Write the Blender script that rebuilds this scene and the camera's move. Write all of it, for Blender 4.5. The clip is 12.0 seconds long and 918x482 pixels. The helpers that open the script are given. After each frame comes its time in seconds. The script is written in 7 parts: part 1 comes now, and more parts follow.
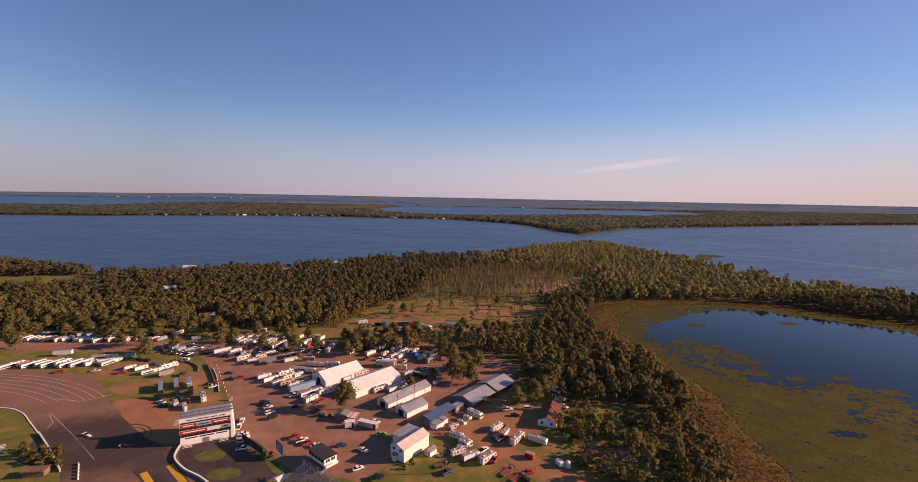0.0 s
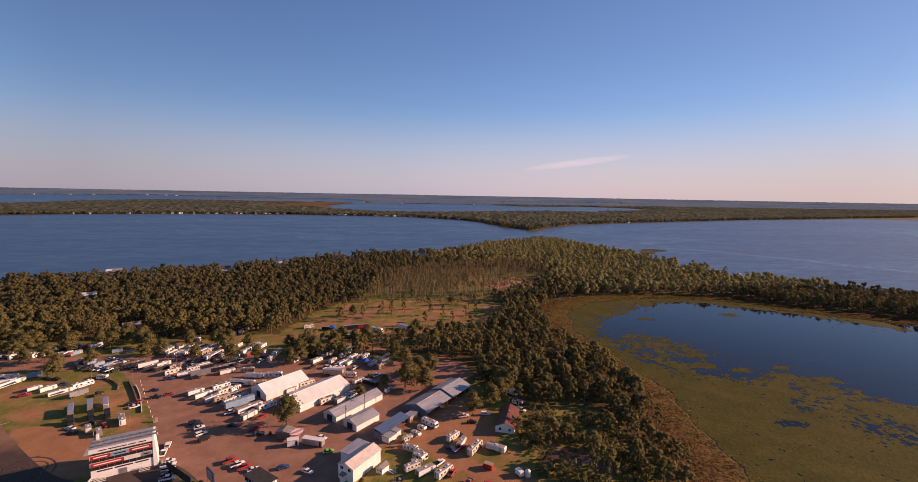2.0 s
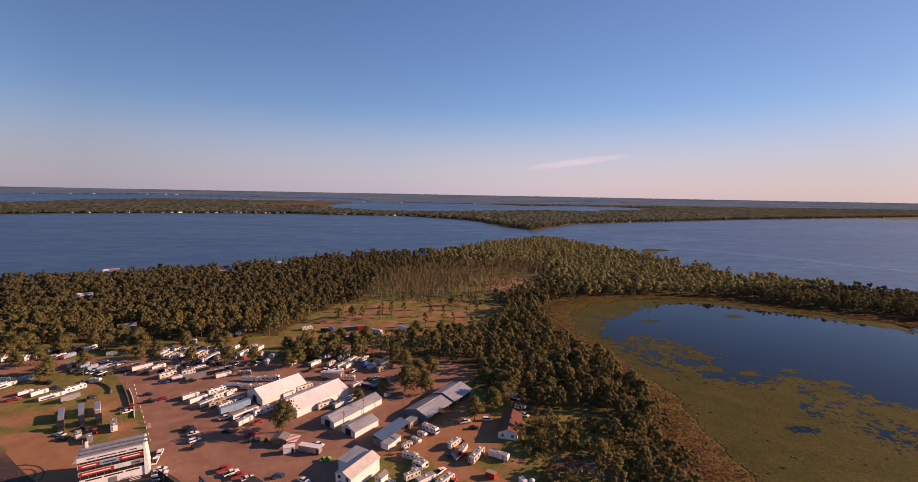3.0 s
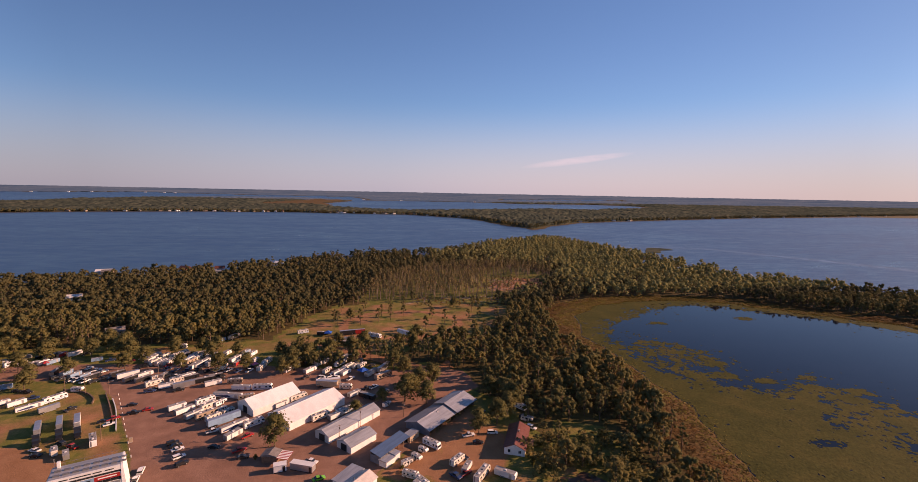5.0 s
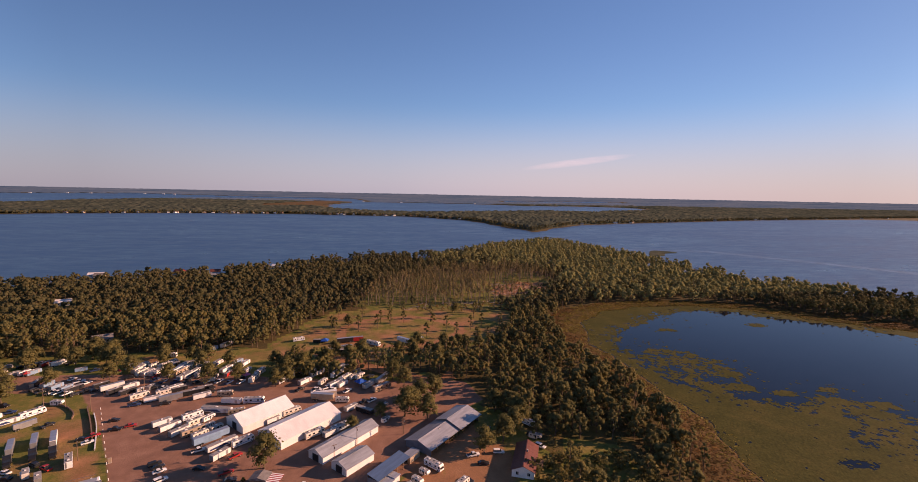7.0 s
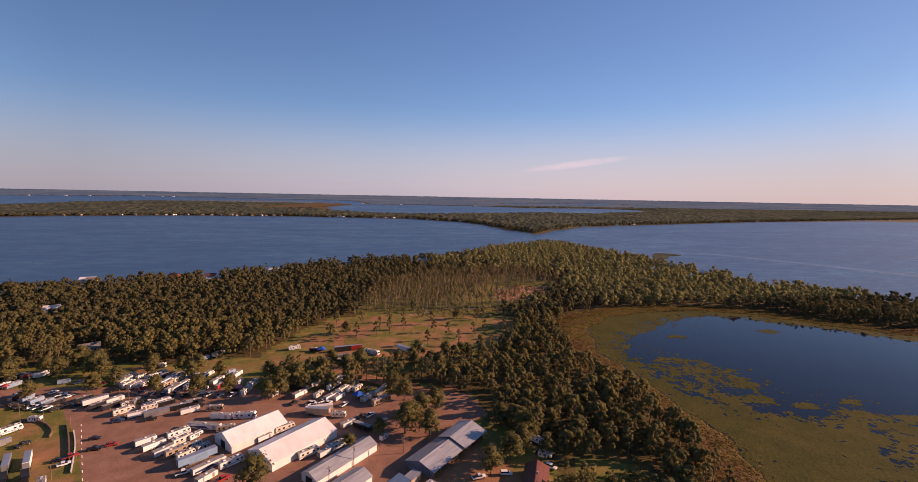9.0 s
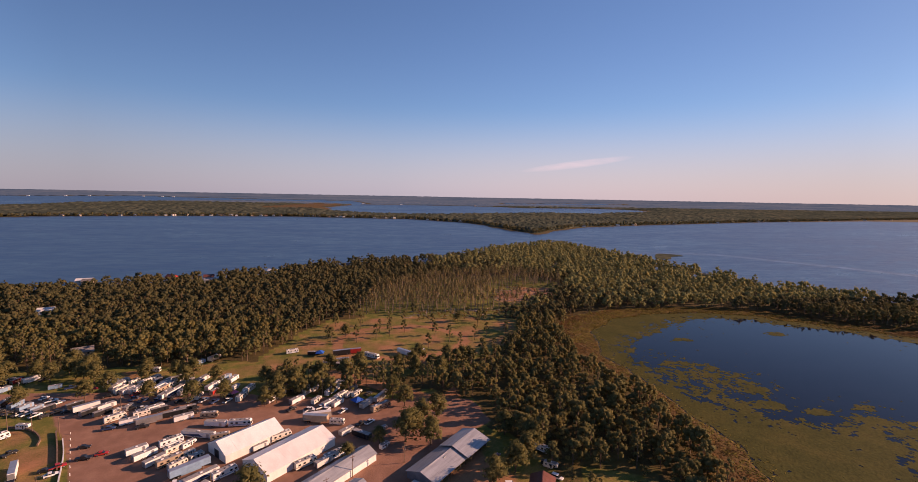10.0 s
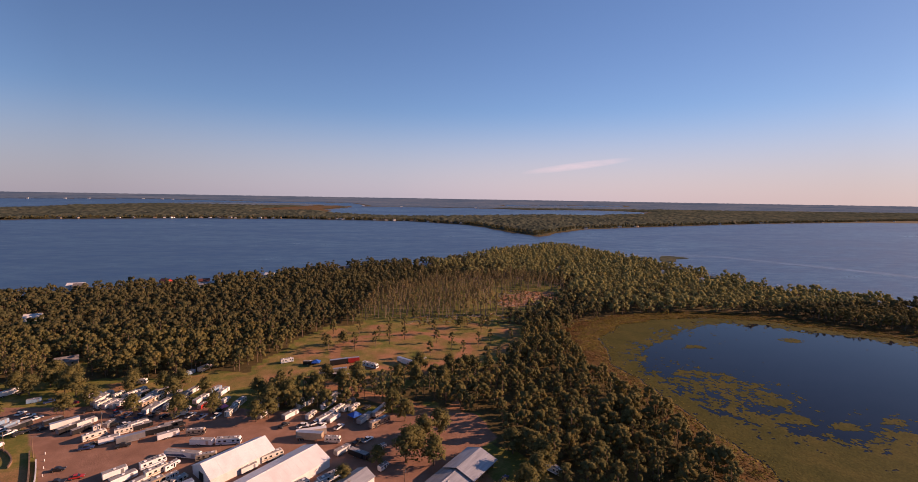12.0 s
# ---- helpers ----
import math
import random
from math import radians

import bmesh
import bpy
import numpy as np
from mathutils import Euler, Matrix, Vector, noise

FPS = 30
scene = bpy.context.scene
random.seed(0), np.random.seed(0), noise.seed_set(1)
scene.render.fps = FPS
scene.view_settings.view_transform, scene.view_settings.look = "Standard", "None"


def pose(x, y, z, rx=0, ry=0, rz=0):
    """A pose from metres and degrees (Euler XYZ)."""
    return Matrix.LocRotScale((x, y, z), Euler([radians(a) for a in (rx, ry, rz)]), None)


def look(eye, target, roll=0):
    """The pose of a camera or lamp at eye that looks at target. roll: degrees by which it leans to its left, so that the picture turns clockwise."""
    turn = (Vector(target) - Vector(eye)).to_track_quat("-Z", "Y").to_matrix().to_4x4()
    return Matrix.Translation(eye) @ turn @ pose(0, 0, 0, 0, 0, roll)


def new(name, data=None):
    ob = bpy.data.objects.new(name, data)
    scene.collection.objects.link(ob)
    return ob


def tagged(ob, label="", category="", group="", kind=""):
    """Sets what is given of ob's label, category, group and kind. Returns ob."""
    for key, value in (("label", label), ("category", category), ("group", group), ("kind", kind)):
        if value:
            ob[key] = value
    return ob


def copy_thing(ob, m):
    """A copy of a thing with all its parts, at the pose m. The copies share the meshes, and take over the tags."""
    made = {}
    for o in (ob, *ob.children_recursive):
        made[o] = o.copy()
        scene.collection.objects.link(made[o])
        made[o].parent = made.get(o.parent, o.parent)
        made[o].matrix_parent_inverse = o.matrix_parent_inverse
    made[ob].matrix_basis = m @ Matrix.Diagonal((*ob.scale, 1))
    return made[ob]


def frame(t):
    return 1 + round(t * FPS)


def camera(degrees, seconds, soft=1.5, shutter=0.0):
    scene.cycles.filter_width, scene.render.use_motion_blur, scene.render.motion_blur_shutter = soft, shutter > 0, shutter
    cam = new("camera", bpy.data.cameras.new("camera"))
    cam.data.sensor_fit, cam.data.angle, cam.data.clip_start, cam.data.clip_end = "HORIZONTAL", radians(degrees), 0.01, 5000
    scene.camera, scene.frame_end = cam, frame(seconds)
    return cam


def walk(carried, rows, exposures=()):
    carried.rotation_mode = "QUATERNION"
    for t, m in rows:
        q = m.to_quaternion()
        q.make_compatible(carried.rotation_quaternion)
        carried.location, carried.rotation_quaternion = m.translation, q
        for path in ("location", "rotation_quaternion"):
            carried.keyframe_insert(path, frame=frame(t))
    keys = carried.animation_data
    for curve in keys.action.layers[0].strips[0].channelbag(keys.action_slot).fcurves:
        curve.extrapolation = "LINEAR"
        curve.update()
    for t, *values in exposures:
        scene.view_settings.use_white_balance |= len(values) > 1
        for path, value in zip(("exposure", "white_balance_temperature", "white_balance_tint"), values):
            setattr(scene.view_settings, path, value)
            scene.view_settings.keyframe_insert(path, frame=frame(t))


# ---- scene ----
# The camera: a drone over the paddock, flying ahead after a quick turn to its right.
cam = camera(90.4, 12.0, soft=0.5)
PATH = [
    (0, -1.46, -9, 108.74, -5.74, 1.08, -2.78),
    (0.1, -1.4, -8.3, 108.72, -5.74, 1.09, -3.78),
    (0.2, -1.33, -7.6, 108.7, -5.74, 1.1, -5.43),
    (0.3, -1.26, -6.9, 108.68, -5.74, 1.1, -7.62),
    (0.4, -1.2, -6.21, 108.66, -5.73, 1.12, -8.21),
    (0.5, -1.13, -5.51, 108.64, -5.73, 1.14, -8.44),
    (0.7, -1.08, -4.22, 108.61, -5.79, 1.14, -8.68),
    (1, -0.99, -2.29, 108.57, -5.88, 1.12, -8.68),
    (1.5, -0.95, 0.68, 108.52, -5.99, 1.09, -8.82),
    (2, -0.8, 3.59, 108.5, -6.02, 1.04, -8.87),
    (2.5, -0.59, 6.57, 108.5, -6.05, 1.06, -8.85),
    (3, -0.36, 9.74, 108.51, -6.11, 1.06, -8.83),
    (5, 0.12, 23.49, 108.52, -6.32, 1.08, -8.88),
    (5.5, 0.21, 26.95, 108.55, -6.29, 1.12, -8.89),
    (6, 0.28, 30.4, 108.57, -6.26, 1.15, -8.89),
    (6.5, 0.42, 33.81, 108.57, -6.17, 1.15, -8.86),
    (7, 0.55, 37.19, 108.58, -6.11, 1.14, -8.87),
    (9, 0.81, 50.47, 108.59, -5.86, 1.07, -8.91),
    (9.5, 0.88, 53.94, 108.56, -5.84, 1.06, -8.89),
    (10, 0.97, 57.44, 108.52, -5.84, 1.05, -8.89),
    (10.5, 1.15, 60.97, 108.41, -5.84, 1.05, -8.87),
    (11, 1.34, 64.48, 108.29, -5.7, 1.03, -8.88),
    (11.5, 1.46, 68.08, 108.18, -5.63, 0.99, -8.87),
    (12, 1.55, 71.79, 108.1, -5.6, 0.95, -8.86),
]
walk(cam, [(t, pose(x, y, z, 90 + pitch, -roll, yaw)) for t, x, y, z, pitch, roll, yaw in PATH], exposures=[(0.0, 0.92, 6650, 28), (12.0, 0.92, 6650, 28)])

# ---- world and sun ----
CLOUD_TURN, CLOUD_RISE = 23.1, 0.067   # where the cirrus lies: degrees right of +y, and the sine of its height
SUN_ELEVATION, SUN_AZIMUTH = 19.0, 2.0   # degrees; azimuth counted from +x towards +y
sky_world = bpy.data.worlds.new("evening_sky")
scene.world = sky_world
sky_world.use_nodes = True
wn, wl = sky_world.node_tree.nodes, sky_world.node_tree.links
wn.clear()
sky = wn.new("ShaderNodeTexSky")
sky.sky_type, sky.sun_disc = "NISHITA", False
sky.sun_elevation = radians(SUN_ELEVATION)
sky.sun_rotation = radians(90.0 - SUN_AZIMUTH)
sky.altitude, sky.air_density, sky.dust_density, sky.ozone_density = 400.0, 1.0, 0.6, 3.0
background = wn.new("ShaderNodeBackground")
background.inputs["Strength"].default_value = 0.062
world_out = wn.new("ShaderNodeOutputWorld")
grade = wn.new("ShaderNodeMix")      # evening air: a little less green near the ground than the model gives
grade.data_type, grade.blend_type = "RGBA", "MULTIPLY"
grade.inputs[0].default_value = 1.0
grade.inputs[7].default_value = (0.81, 0.96, 1.07, 1)
wl.new(sky.outputs[0], grade.inputs[6])
# evening haze lying along the horizon
geo = wn.new("ShaderNodeTexCoord")
split = wn.new("ShaderNodeSeparateXYZ")
wl.new(geo.outputs["Generated"], split.inputs[0])
haze_ramp = wn.new("ShaderNodeValToRGB")
haze_ramp.color_ramp.interpolation = "EASE"
haze_ramp.color_ramp.elements[0].position, haze_ramp.color_ramp.elements[0].color = 0.0, (0.75, 0.75, 0.75, 1)
haze_ramp.color_ramp.elements[1].position, haze_ramp.color_ramp.elements[1].color = 0.19, (0, 0, 0, 1)
wl.new(split.outputs["Z"], haze_ramp.inputs[0])
haze = wn.new("ShaderNodeMix")
haze.data_type = "RGBA"
wl.new(haze_ramp.outputs[0], haze.inputs[0])
wl.new(grade.outputs[2], haze.inputs[6])
# the haze is bright and peach-coloured towards the sun, cooler away from it
side_ramp = wn.new("ShaderNodeValToRGB")
side_ramp.color_ramp.elements[0].position, side_ramp.color_ramp.elements[0].color = 0.0, (4.1, 3.85, 4.4, 1)
side_ramp.color_ramp.elements[1].position, side_ramp.color_ramp.elements[1].color = 0.75, (6.3, 5.0, 5.0, 1)
wl.new(split.outputs["X"], side_ramp.inputs[0])
wl.new(side_ramp.outputs[0], haze.inputs[7])
# one thin streak of cirrus low over the lake
streak_place = wn.new("ShaderNodeMapping")
streak_place.inputs["Rotation"].default_value = (0, 0, radians(CLOUD_TURN))
wl.new(geo.outputs["Generated"], streak_place.inputs["Vector"])
streak_axes = wn.new("ShaderNodeSeparateXYZ")
wl.new(streak_place.outputs[0], streak_axes.inputs[0])


def arithmetic(kind, a, b):
    node = wn.new("ShaderNodeMath")
    node.operation = kind
    for socket, v in zip(node.inputs, (a, b)):
        if isinstance(v, (int, float)):
            socket.default_value = v
        else:
            wl.new(v, socket)
    return node.outputs[0]


along = arithmetic("DIVIDE", streak_axes.outputs["X"], 0.105)
rise = arithmetic("SUBTRACT", arithmetic("SUBTRACT", streak_axes.outputs["Z"], CLOUD_RISE), arithmetic("MULTIPLY", streak_axes.outputs["X"], 0.13))
wisp = wn.new("ShaderNodeTexNoise")
wisp.inputs["Scale"].default_value, wisp.inputs["Detail"].default_value = 16.0, 6.0
wisp_place = wn.new("ShaderNodeMapping")
wisp_place.inputs["Scale"].default_value = (1.5, 1.5, 9.0)
wl.new(streak_place.outputs[0], wisp_place.inputs["Vector"])
wl.new(wisp_place.outputs[0], wisp.inputs["Vector"])
thick = arithmetic("DIVIDE", rise, 0.0075)
body = arithmetic("SUBTRACT", 1.25, arithmetic("ADD", arithmetic("MULTIPLY", along, along), arithmetic("MULTIPLY", thick, thick)))
body = arithmetic("MULTIPLY", arithmetic("MAXIMUM", body, 0.0), arithmetic("MULTIPLY", wisp.outputs["Fac"], arithmetic("GREATER_THAN", streak_axes.outputs["Y"], 0.0)))
cirrus = wn.new("ShaderNodeMix")
cirrus.data_type = "RGBA"
wl.new(arithmetic("MINIMUM", arithmetic("MULTIPLY", body, 0.55), 0.36), cirrus.inputs[0])
# sky dimmed to both sides of the way ahead, standing in for lens falloff
off_axis = arithmetic("SUBTRACT", split.outputs["X"], 0.13)
deepen = arithmetic("SUBTRACT", 0.12, arithmetic("MINIMUM", arithmetic("MULTIPLY", arithmetic("MULTIPLY", off_axis, off_axis), 1.05), 0.42))
even = wn.new("ShaderNodeVectorMath")
even.operation = "SCALE"
wl.new(haze.outputs[2], even.inputs[0])
wl.new(arithmetic("POWER", 2.0, deepen), even.inputs["Scale"])
wl.new(even.outputs[0], cirrus.inputs[6])
cirrus.inputs[7].default_value = (8.5, 6.6, 6.4, 1)
wl.new(cirrus.outputs[2], background.inputs["Color"])
wl.new(background.outputs[0], world_out.inputs["Surface"])

sun_data = bpy.data.lights.new("sun", "SUN")
sun_data.energy, sun_data.angle, sun_data.color = 4.55, radians(0.6), (1.0, 0.65, 0.41)
sun = new("sun", sun_data)
_el, _az = radians(SUN_ELEVATION), radians(SUN_AZIMUTH)
SUN_WAY = Vector((math.cos(_el) * math.cos(_az), math.cos(_el) * math.sin(_az), math.sin(_el)))
sun.matrix_world = look((SUN_WAY * 300).to_tuple(), (0, 0, 0))

# ---- materials ----
def material(name, colour, rough=0.8, metal=0.0, specular=0.3):
    m = bpy.data.materials.new(name)
    m.use_nodes = True
    b = m.node_tree.nodes["Principled BSDF"]
    b.inputs["Base Color"].default_value = (*colour, 1)
    b.inputs["Roughness"].default_value = rough
    b.inputs["Metallic"].default_value = metal
    b.inputs["Specular IOR Level"].default_value = specular
    return m, m.node_tree.nodes, m.node_tree.links, b


def noise_node(n, l, scale, detail=4.0, rough=0.6, coord=None, stretch=None):
    tex = n.new("ShaderNodeTexNoise")
    tex.inputs["Scale"].default_value, tex.inputs["Detail"].default_value, tex.inputs["Roughness"].default_value = scale, detail, rough
    if coord is None:
        coord = n.new("ShaderNodeTexCoord").outputs["Object"]
    if stretch:
        mp = n.new("ShaderNodeMapping")
        mp.inputs["Scale"].default_value = stretch
        l.new(coord, mp.inputs["Vector"])
        coord = mp.outputs["Vector"]
    l.new(coord, tex.inputs["Vector"])
    return tex.outputs["Fac"]


def ramp(n, l, fac, stops):
    r = n.new("ShaderNodeValToRGB")
    while len(r.color_ramp.elements) < len(stops):
        r.color_ramp.elements.new(0.5)
    for e, (p, c) in zip(r.color_ramp.elements, stops):
        e.position, e.color = p, (*c, 1) if len(c) == 3 else c
    l.new(fac, r.inputs["Fac"])
    return r.outputs["Color"]


def mix(n, l, fac, a, b, mode="MIX"):
    x = n.new("ShaderNodeMix")
    x.data_type, x.blend_type = "RGBA", mode
    for sock, v in ((x.inputs[0], fac), (x.inputs[6], a), (x.inputs[7], b)):
        if isinstance(v, (int, float)):
            sock.default_value = v
        elif isinstance(v, tuple):
            sock.default_value = (*v, 1)
        else:
            l.new(v, sock)
    return x.outputs[2]


def bump(n, l, b, height, strength, distance):
    bp = n.new("ShaderNodeBump")
    bp.inputs["Strength"].default_value, bp.inputs["Distance"].default_value = strength, distance
    l.new(height, bp.inputs["Height"])
    l.new(bp.outputs[0], b.inputs["Normal"])


def worn(name, colour, rough=0.6, metal=0.0, scale=0.6, spread=0.25, streak=None, bumpy=0.0, specular=0.3):
    """A painted or weathered surface: the colour varies at two scales and the gloss with it."""
    m, n, l, b = material(name, colour, rough, metal, specular)
    big = noise_node(n, l, scale, 3.0, 0.6, stretch=streak)
    fine = noise_node(n, l, scale * 9, 4.0, 0.7)
    dark = tuple(c * (1 - spread) for c in colour)
    light = tuple(min(1, c * (1 + spread * 0.5)) for c in colour)
    base = ramp(n, l, big, [(0.3, dark), (0.62, light)])
    tone = ramp(n, l, fine, [(0.25, (0.8, 0.79, 0.77)), (0.7, (1, 1, 1))])
    info = n.new("ShaderNodeObjectInfo")
    each = ramp(n, l, info.outputs["Random"], [(0.0, (0.84, 0.83, 0.81)), (0.6, (1, 1, 1))])
    l.new(mix(n, l, 1.0, mix(n, l, 0.7, base, tone, "MULTIPLY"), each, "MULTIPLY"), b.inputs["Base Color"])
    if bumpy:
        bump(n, l, b, fine, 0.5, bumpy)
    return m


def foliage(name, dark, light, warm):
    m, n, l, b = material(name, light, 0.85, 0.0, 0.05)
    geo = n.new("ShaderNodeNewGeometry")
    leaf = ramp(n, l, geo.outputs["Random Per Island"], [(0.0, dark), (0.75, light), (1.0, warm)])
    where = n.new("ShaderNodeTexCoord").outputs["Object"]
    stand = noise_node(n, l, 0.11, 2.0, 0.5, where)
    tint = ramp(n, l, stand, [(0.3, (0.72, 0.76, 0.72)), (0.5, (1, 1, 1)), (0.68, (1.18, 1.06, 0.92))])
    # clusters of leaves within a bough
    cluster = ramp(n, l, noise_node(n, l, 0.9, 3.0, 0.75, where), [(0.32, (0.66, 0.68, 0.70)), (0.5, (1.0, 1.0, 1.0)), (0.7, (1.34, 1.29, 1.18))])
    leaf = mix(n, l, 1.0, leaf, cluster, "MULTIPLY")
    l.new(mix(n, l, 1.0, leaf, tint, "MULTIPLY"), b.inputs["Base Color"])
    # light that shines through thin leaves
    tr = n.new("ShaderNodeBsdfTranslucent")
    l.new(mix(n, l, 1.0, leaf, tint, "MULTIPLY"), tr.inputs["Color"])
    ms = n.new("ShaderNodeMixShader")
    ms.inputs[0].default_value = 0.5
    l.new(b.outputs[0], ms.inputs[1])
    l.new(tr.outputs[0], ms.inputs[2])
    l.new(ms.outputs[0], n["Material Output"].inputs["Surface"])
    return m


def ground_material():
    """Grass, with lot gravel, bare dirt, marsh and forest floor blended in by the sheet's cover attribute."""
    m, n, l, b = material("ground_cover", (0.1, 0.1, 0.04), 0.95, 0.0, 0.1)
    where = n.new("ShaderNodeTexCoord").outputs["Object"]
    fine = noise_node(n, l, 1.3, 6.0, 0.7, where)
    mid = noise_node(n, l, 0.12, 5.0, 0.65, where)
    big = noise_node(n, l, 0.02, 4.0, 0.6, where)
    att = n.new("ShaderNodeAttribute")
    att.attribute_name = "cover"
    sep = n.new("ShaderNodeSeparateColor")
    l.new(att.outputs["Color"], sep.inputs[0])
    grass = mix(n, l, 0.6, ramp(n, l, mid, [(0.3, (0.10, 0.122, 0.028)), (0.5, (0.165, 0.158, 0.042)), (0.68, (0.30, 0.205, 0.078))]),
                ramp(n, l, fine, [(0.3, (0.45, 0.5, 0.4)), (0.7, (1.2, 1.15, 1.0))]), "MULTIPLY")
    lot = mix(n, l, 0.5, ramp(n, l, mid, [(0.3, (0.214, 0.117, 0.079)), (0.5, (0.262, 0.144, 0.097)), (0.7, (0.325, 0.184, 0.126))]),
              ramp(n, l, fine, [(0.3, (0.92, 0.92, 0.92)), (0.7, (1.04, 1.03, 1.02))]), "MULTIPLY")
    dirt = mix(n, l, 0.5, ramp(n, l, mid, [(0.3, (0.27, 0.135, 0.066)), (0.7, (0.36, 0.19, 0.10))]),
               ramp(n, l, fine, [(0.3, (0.7, 0.7, 0.7)), (0.7, (1.15, 1.1, 1.05))]), "MULTIPLY")
    marsh = mix(n, l, 0.8, ramp(n, l, mid, [(0.3, (0.10, 0.066, 0.025)), (0.5, (0.135, 0.082, 0.03)), (0.7, (0.125, 0.092, 0.03))]),
                ramp(n, l, fine, [(0.3, (0.65, 0.65, 0.65)), (0.7, (1.2, 1.15, 1.1))]), "MULTIPLY")
    floor = mix(n, l, 0.8, ramp(n, l, mid, [(0.3, (0.07, 0.057, 0.024)), (0.7, (0.125, 0.09, 0.037))]),
                ramp(n, l, fine, [(0.3, (0.5, 0.5, 0.5)), (0.7, (1.2, 1.2, 1.1))]), "MULTIPLY")
    alpha = att.outputs["Alpha"]

    def edge(weight):
        # ragged transition
        add = n.new("ShaderNodeMath")
        add.operation = "ADD"
        l.new(weight, add.inputs[0])
        sub = n.new("ShaderNodeMath")
        sub.operation = "MULTIPLY_ADD"
        l.new(fine, sub.inputs[0])
        sub.inputs[1].default_value, sub.inputs[2].default_value = 0.5, -0.25
        l.new(sub.outputs[0], add.inputs[1])
        mr = n.new("ShaderNodeMapRange")
        mr.inputs["From Min"].default_value, mr.inputs["From Max"].default_value = 0.35, 0.65
        l.new(add.outputs[0], mr.inputs["Value"])
        return mr.outputs[0]

    c = mix(n, l, edge(alpha), grass, floor)
    c = mix(n, l, edge(sep.outputs["Blue"]), c, marsh)
    c = mix(n, l, edge(sep.outputs["Green"]), c, dirt)
    c = mix(n, l, edge(sep.outputs["Red"]), c, lot)
    c = mix(n, l, 0.6, c, ramp(n, l, big, [(0.3, (0.8, 0.8, 0.8)), (0.7, (1.12, 1.1, 1.06))]), "MULTIPLY")
    l.new(c, b.inputs["Base Color"])
    bump(n, l, b, fine, 0.5, 0.3)
    return m


def water(name, colour, rough, wave, strength, distance, streaks=0.25, gloss=0.5):
    m, n, l, b = material(name, colour, rough, 0.0, gloss)
    b.inputs["IOR"].default_value = 1.33
    where = n.new("ShaderNodeTexCoord").outputs["Object"]
    ripple = noise_node(n, l, wave, 5.0, 0.6, where, (1.0, 0.35, 1.0))
    swell = noise_node(n, l, wave * 0.06, 6.0, 0.7, where, (0.35, 1.0, 1.0))
    gust = noise_node(n, l, wave * 0.012, 4.0, 0.6, where, (0.5, 1.0, 1.0))
    chop = noise_node(n, l, wave * 0.5, 3.0, 0.6, where, (0.25, 0.5, 1.0))
    both = mix(n, l, 0.35, mix(n, l, 0.45, swell, gust), chop)
    l.new(ramp(n, l, both, [(0.36, tuple(c * (1 - streaks) for c in colour)), (0.62, tuple(c * (1 + streaks * 1.6) for c in colour))]), b.inputs["Base Color"])
    r = n.new("ShaderNodeMapRange")
    r.inputs["From Min"].default_value, r.inputs["From Max"].default_value = 0.35, 0.65
    r.inputs["To Min"].default_value, r.inputs["To Max"].default_value = rough * (1 - streaks), rough * (1 + streaks)
    l.new(both, r.inputs["Value"])
    l.new(r.outputs[0], b.inputs["Roughness"])
    bump(n, l, b, ripple, strength, distance)
    return m


GROUND = ground_material()
LAKE = water("lake_water", (0.019, 0.051, 0.110), 0.40, 0.22, 0.9, 0.6, 0.45, 1.2)
POND = water("pond_water", (0.007, 0.008, 0.014), 0.05, 0.5, 0.08, 0.03, gloss=0.2)
def pad_material():
    m, n, l, b = material("lily_pads", (0.12, 0.11, 0.03), 0.9, 0.0, 0.04)
    where = n.new("ShaderNodeTexCoord").outputs["Object"]
    big = noise_node(n, l, 0.05, 5.0, 0.65, where)
    fine = noise_node(n, l, 0.9, 4.0, 0.7, where)
    c = mix(n, l, 0.8, ramp(n, l, big, [(0.3, (0.052, 0.056, 0.016)), (0.5, (0.070, 0.070, 0.020)), (0.7, (0.092, 0.082, 0.024))]),
            ramp(n, l, fine, [(0.3, (0.5, 0.5, 0.5)), (0.7, (1.25, 1.2, 1.1))]), "MULTIPLY")
    l.new(c, b.inputs["Base Color"])
    return m


def hill_material():
    """Woods too far off to tell apart; a faint blue emission stands in for the evening haze over them."""
    m, n, l, b = material("far_hills", (0.05, 0.06, 0.05), 1.0, 0.0, 0.0)
    where = n.new("ShaderNodeTexCoord").outputs["Object"]
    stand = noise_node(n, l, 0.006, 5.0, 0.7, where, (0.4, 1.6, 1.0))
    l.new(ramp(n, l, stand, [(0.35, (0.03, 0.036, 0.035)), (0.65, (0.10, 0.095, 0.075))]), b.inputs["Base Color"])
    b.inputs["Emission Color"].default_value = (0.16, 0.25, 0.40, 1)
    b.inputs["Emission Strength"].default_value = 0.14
    return m


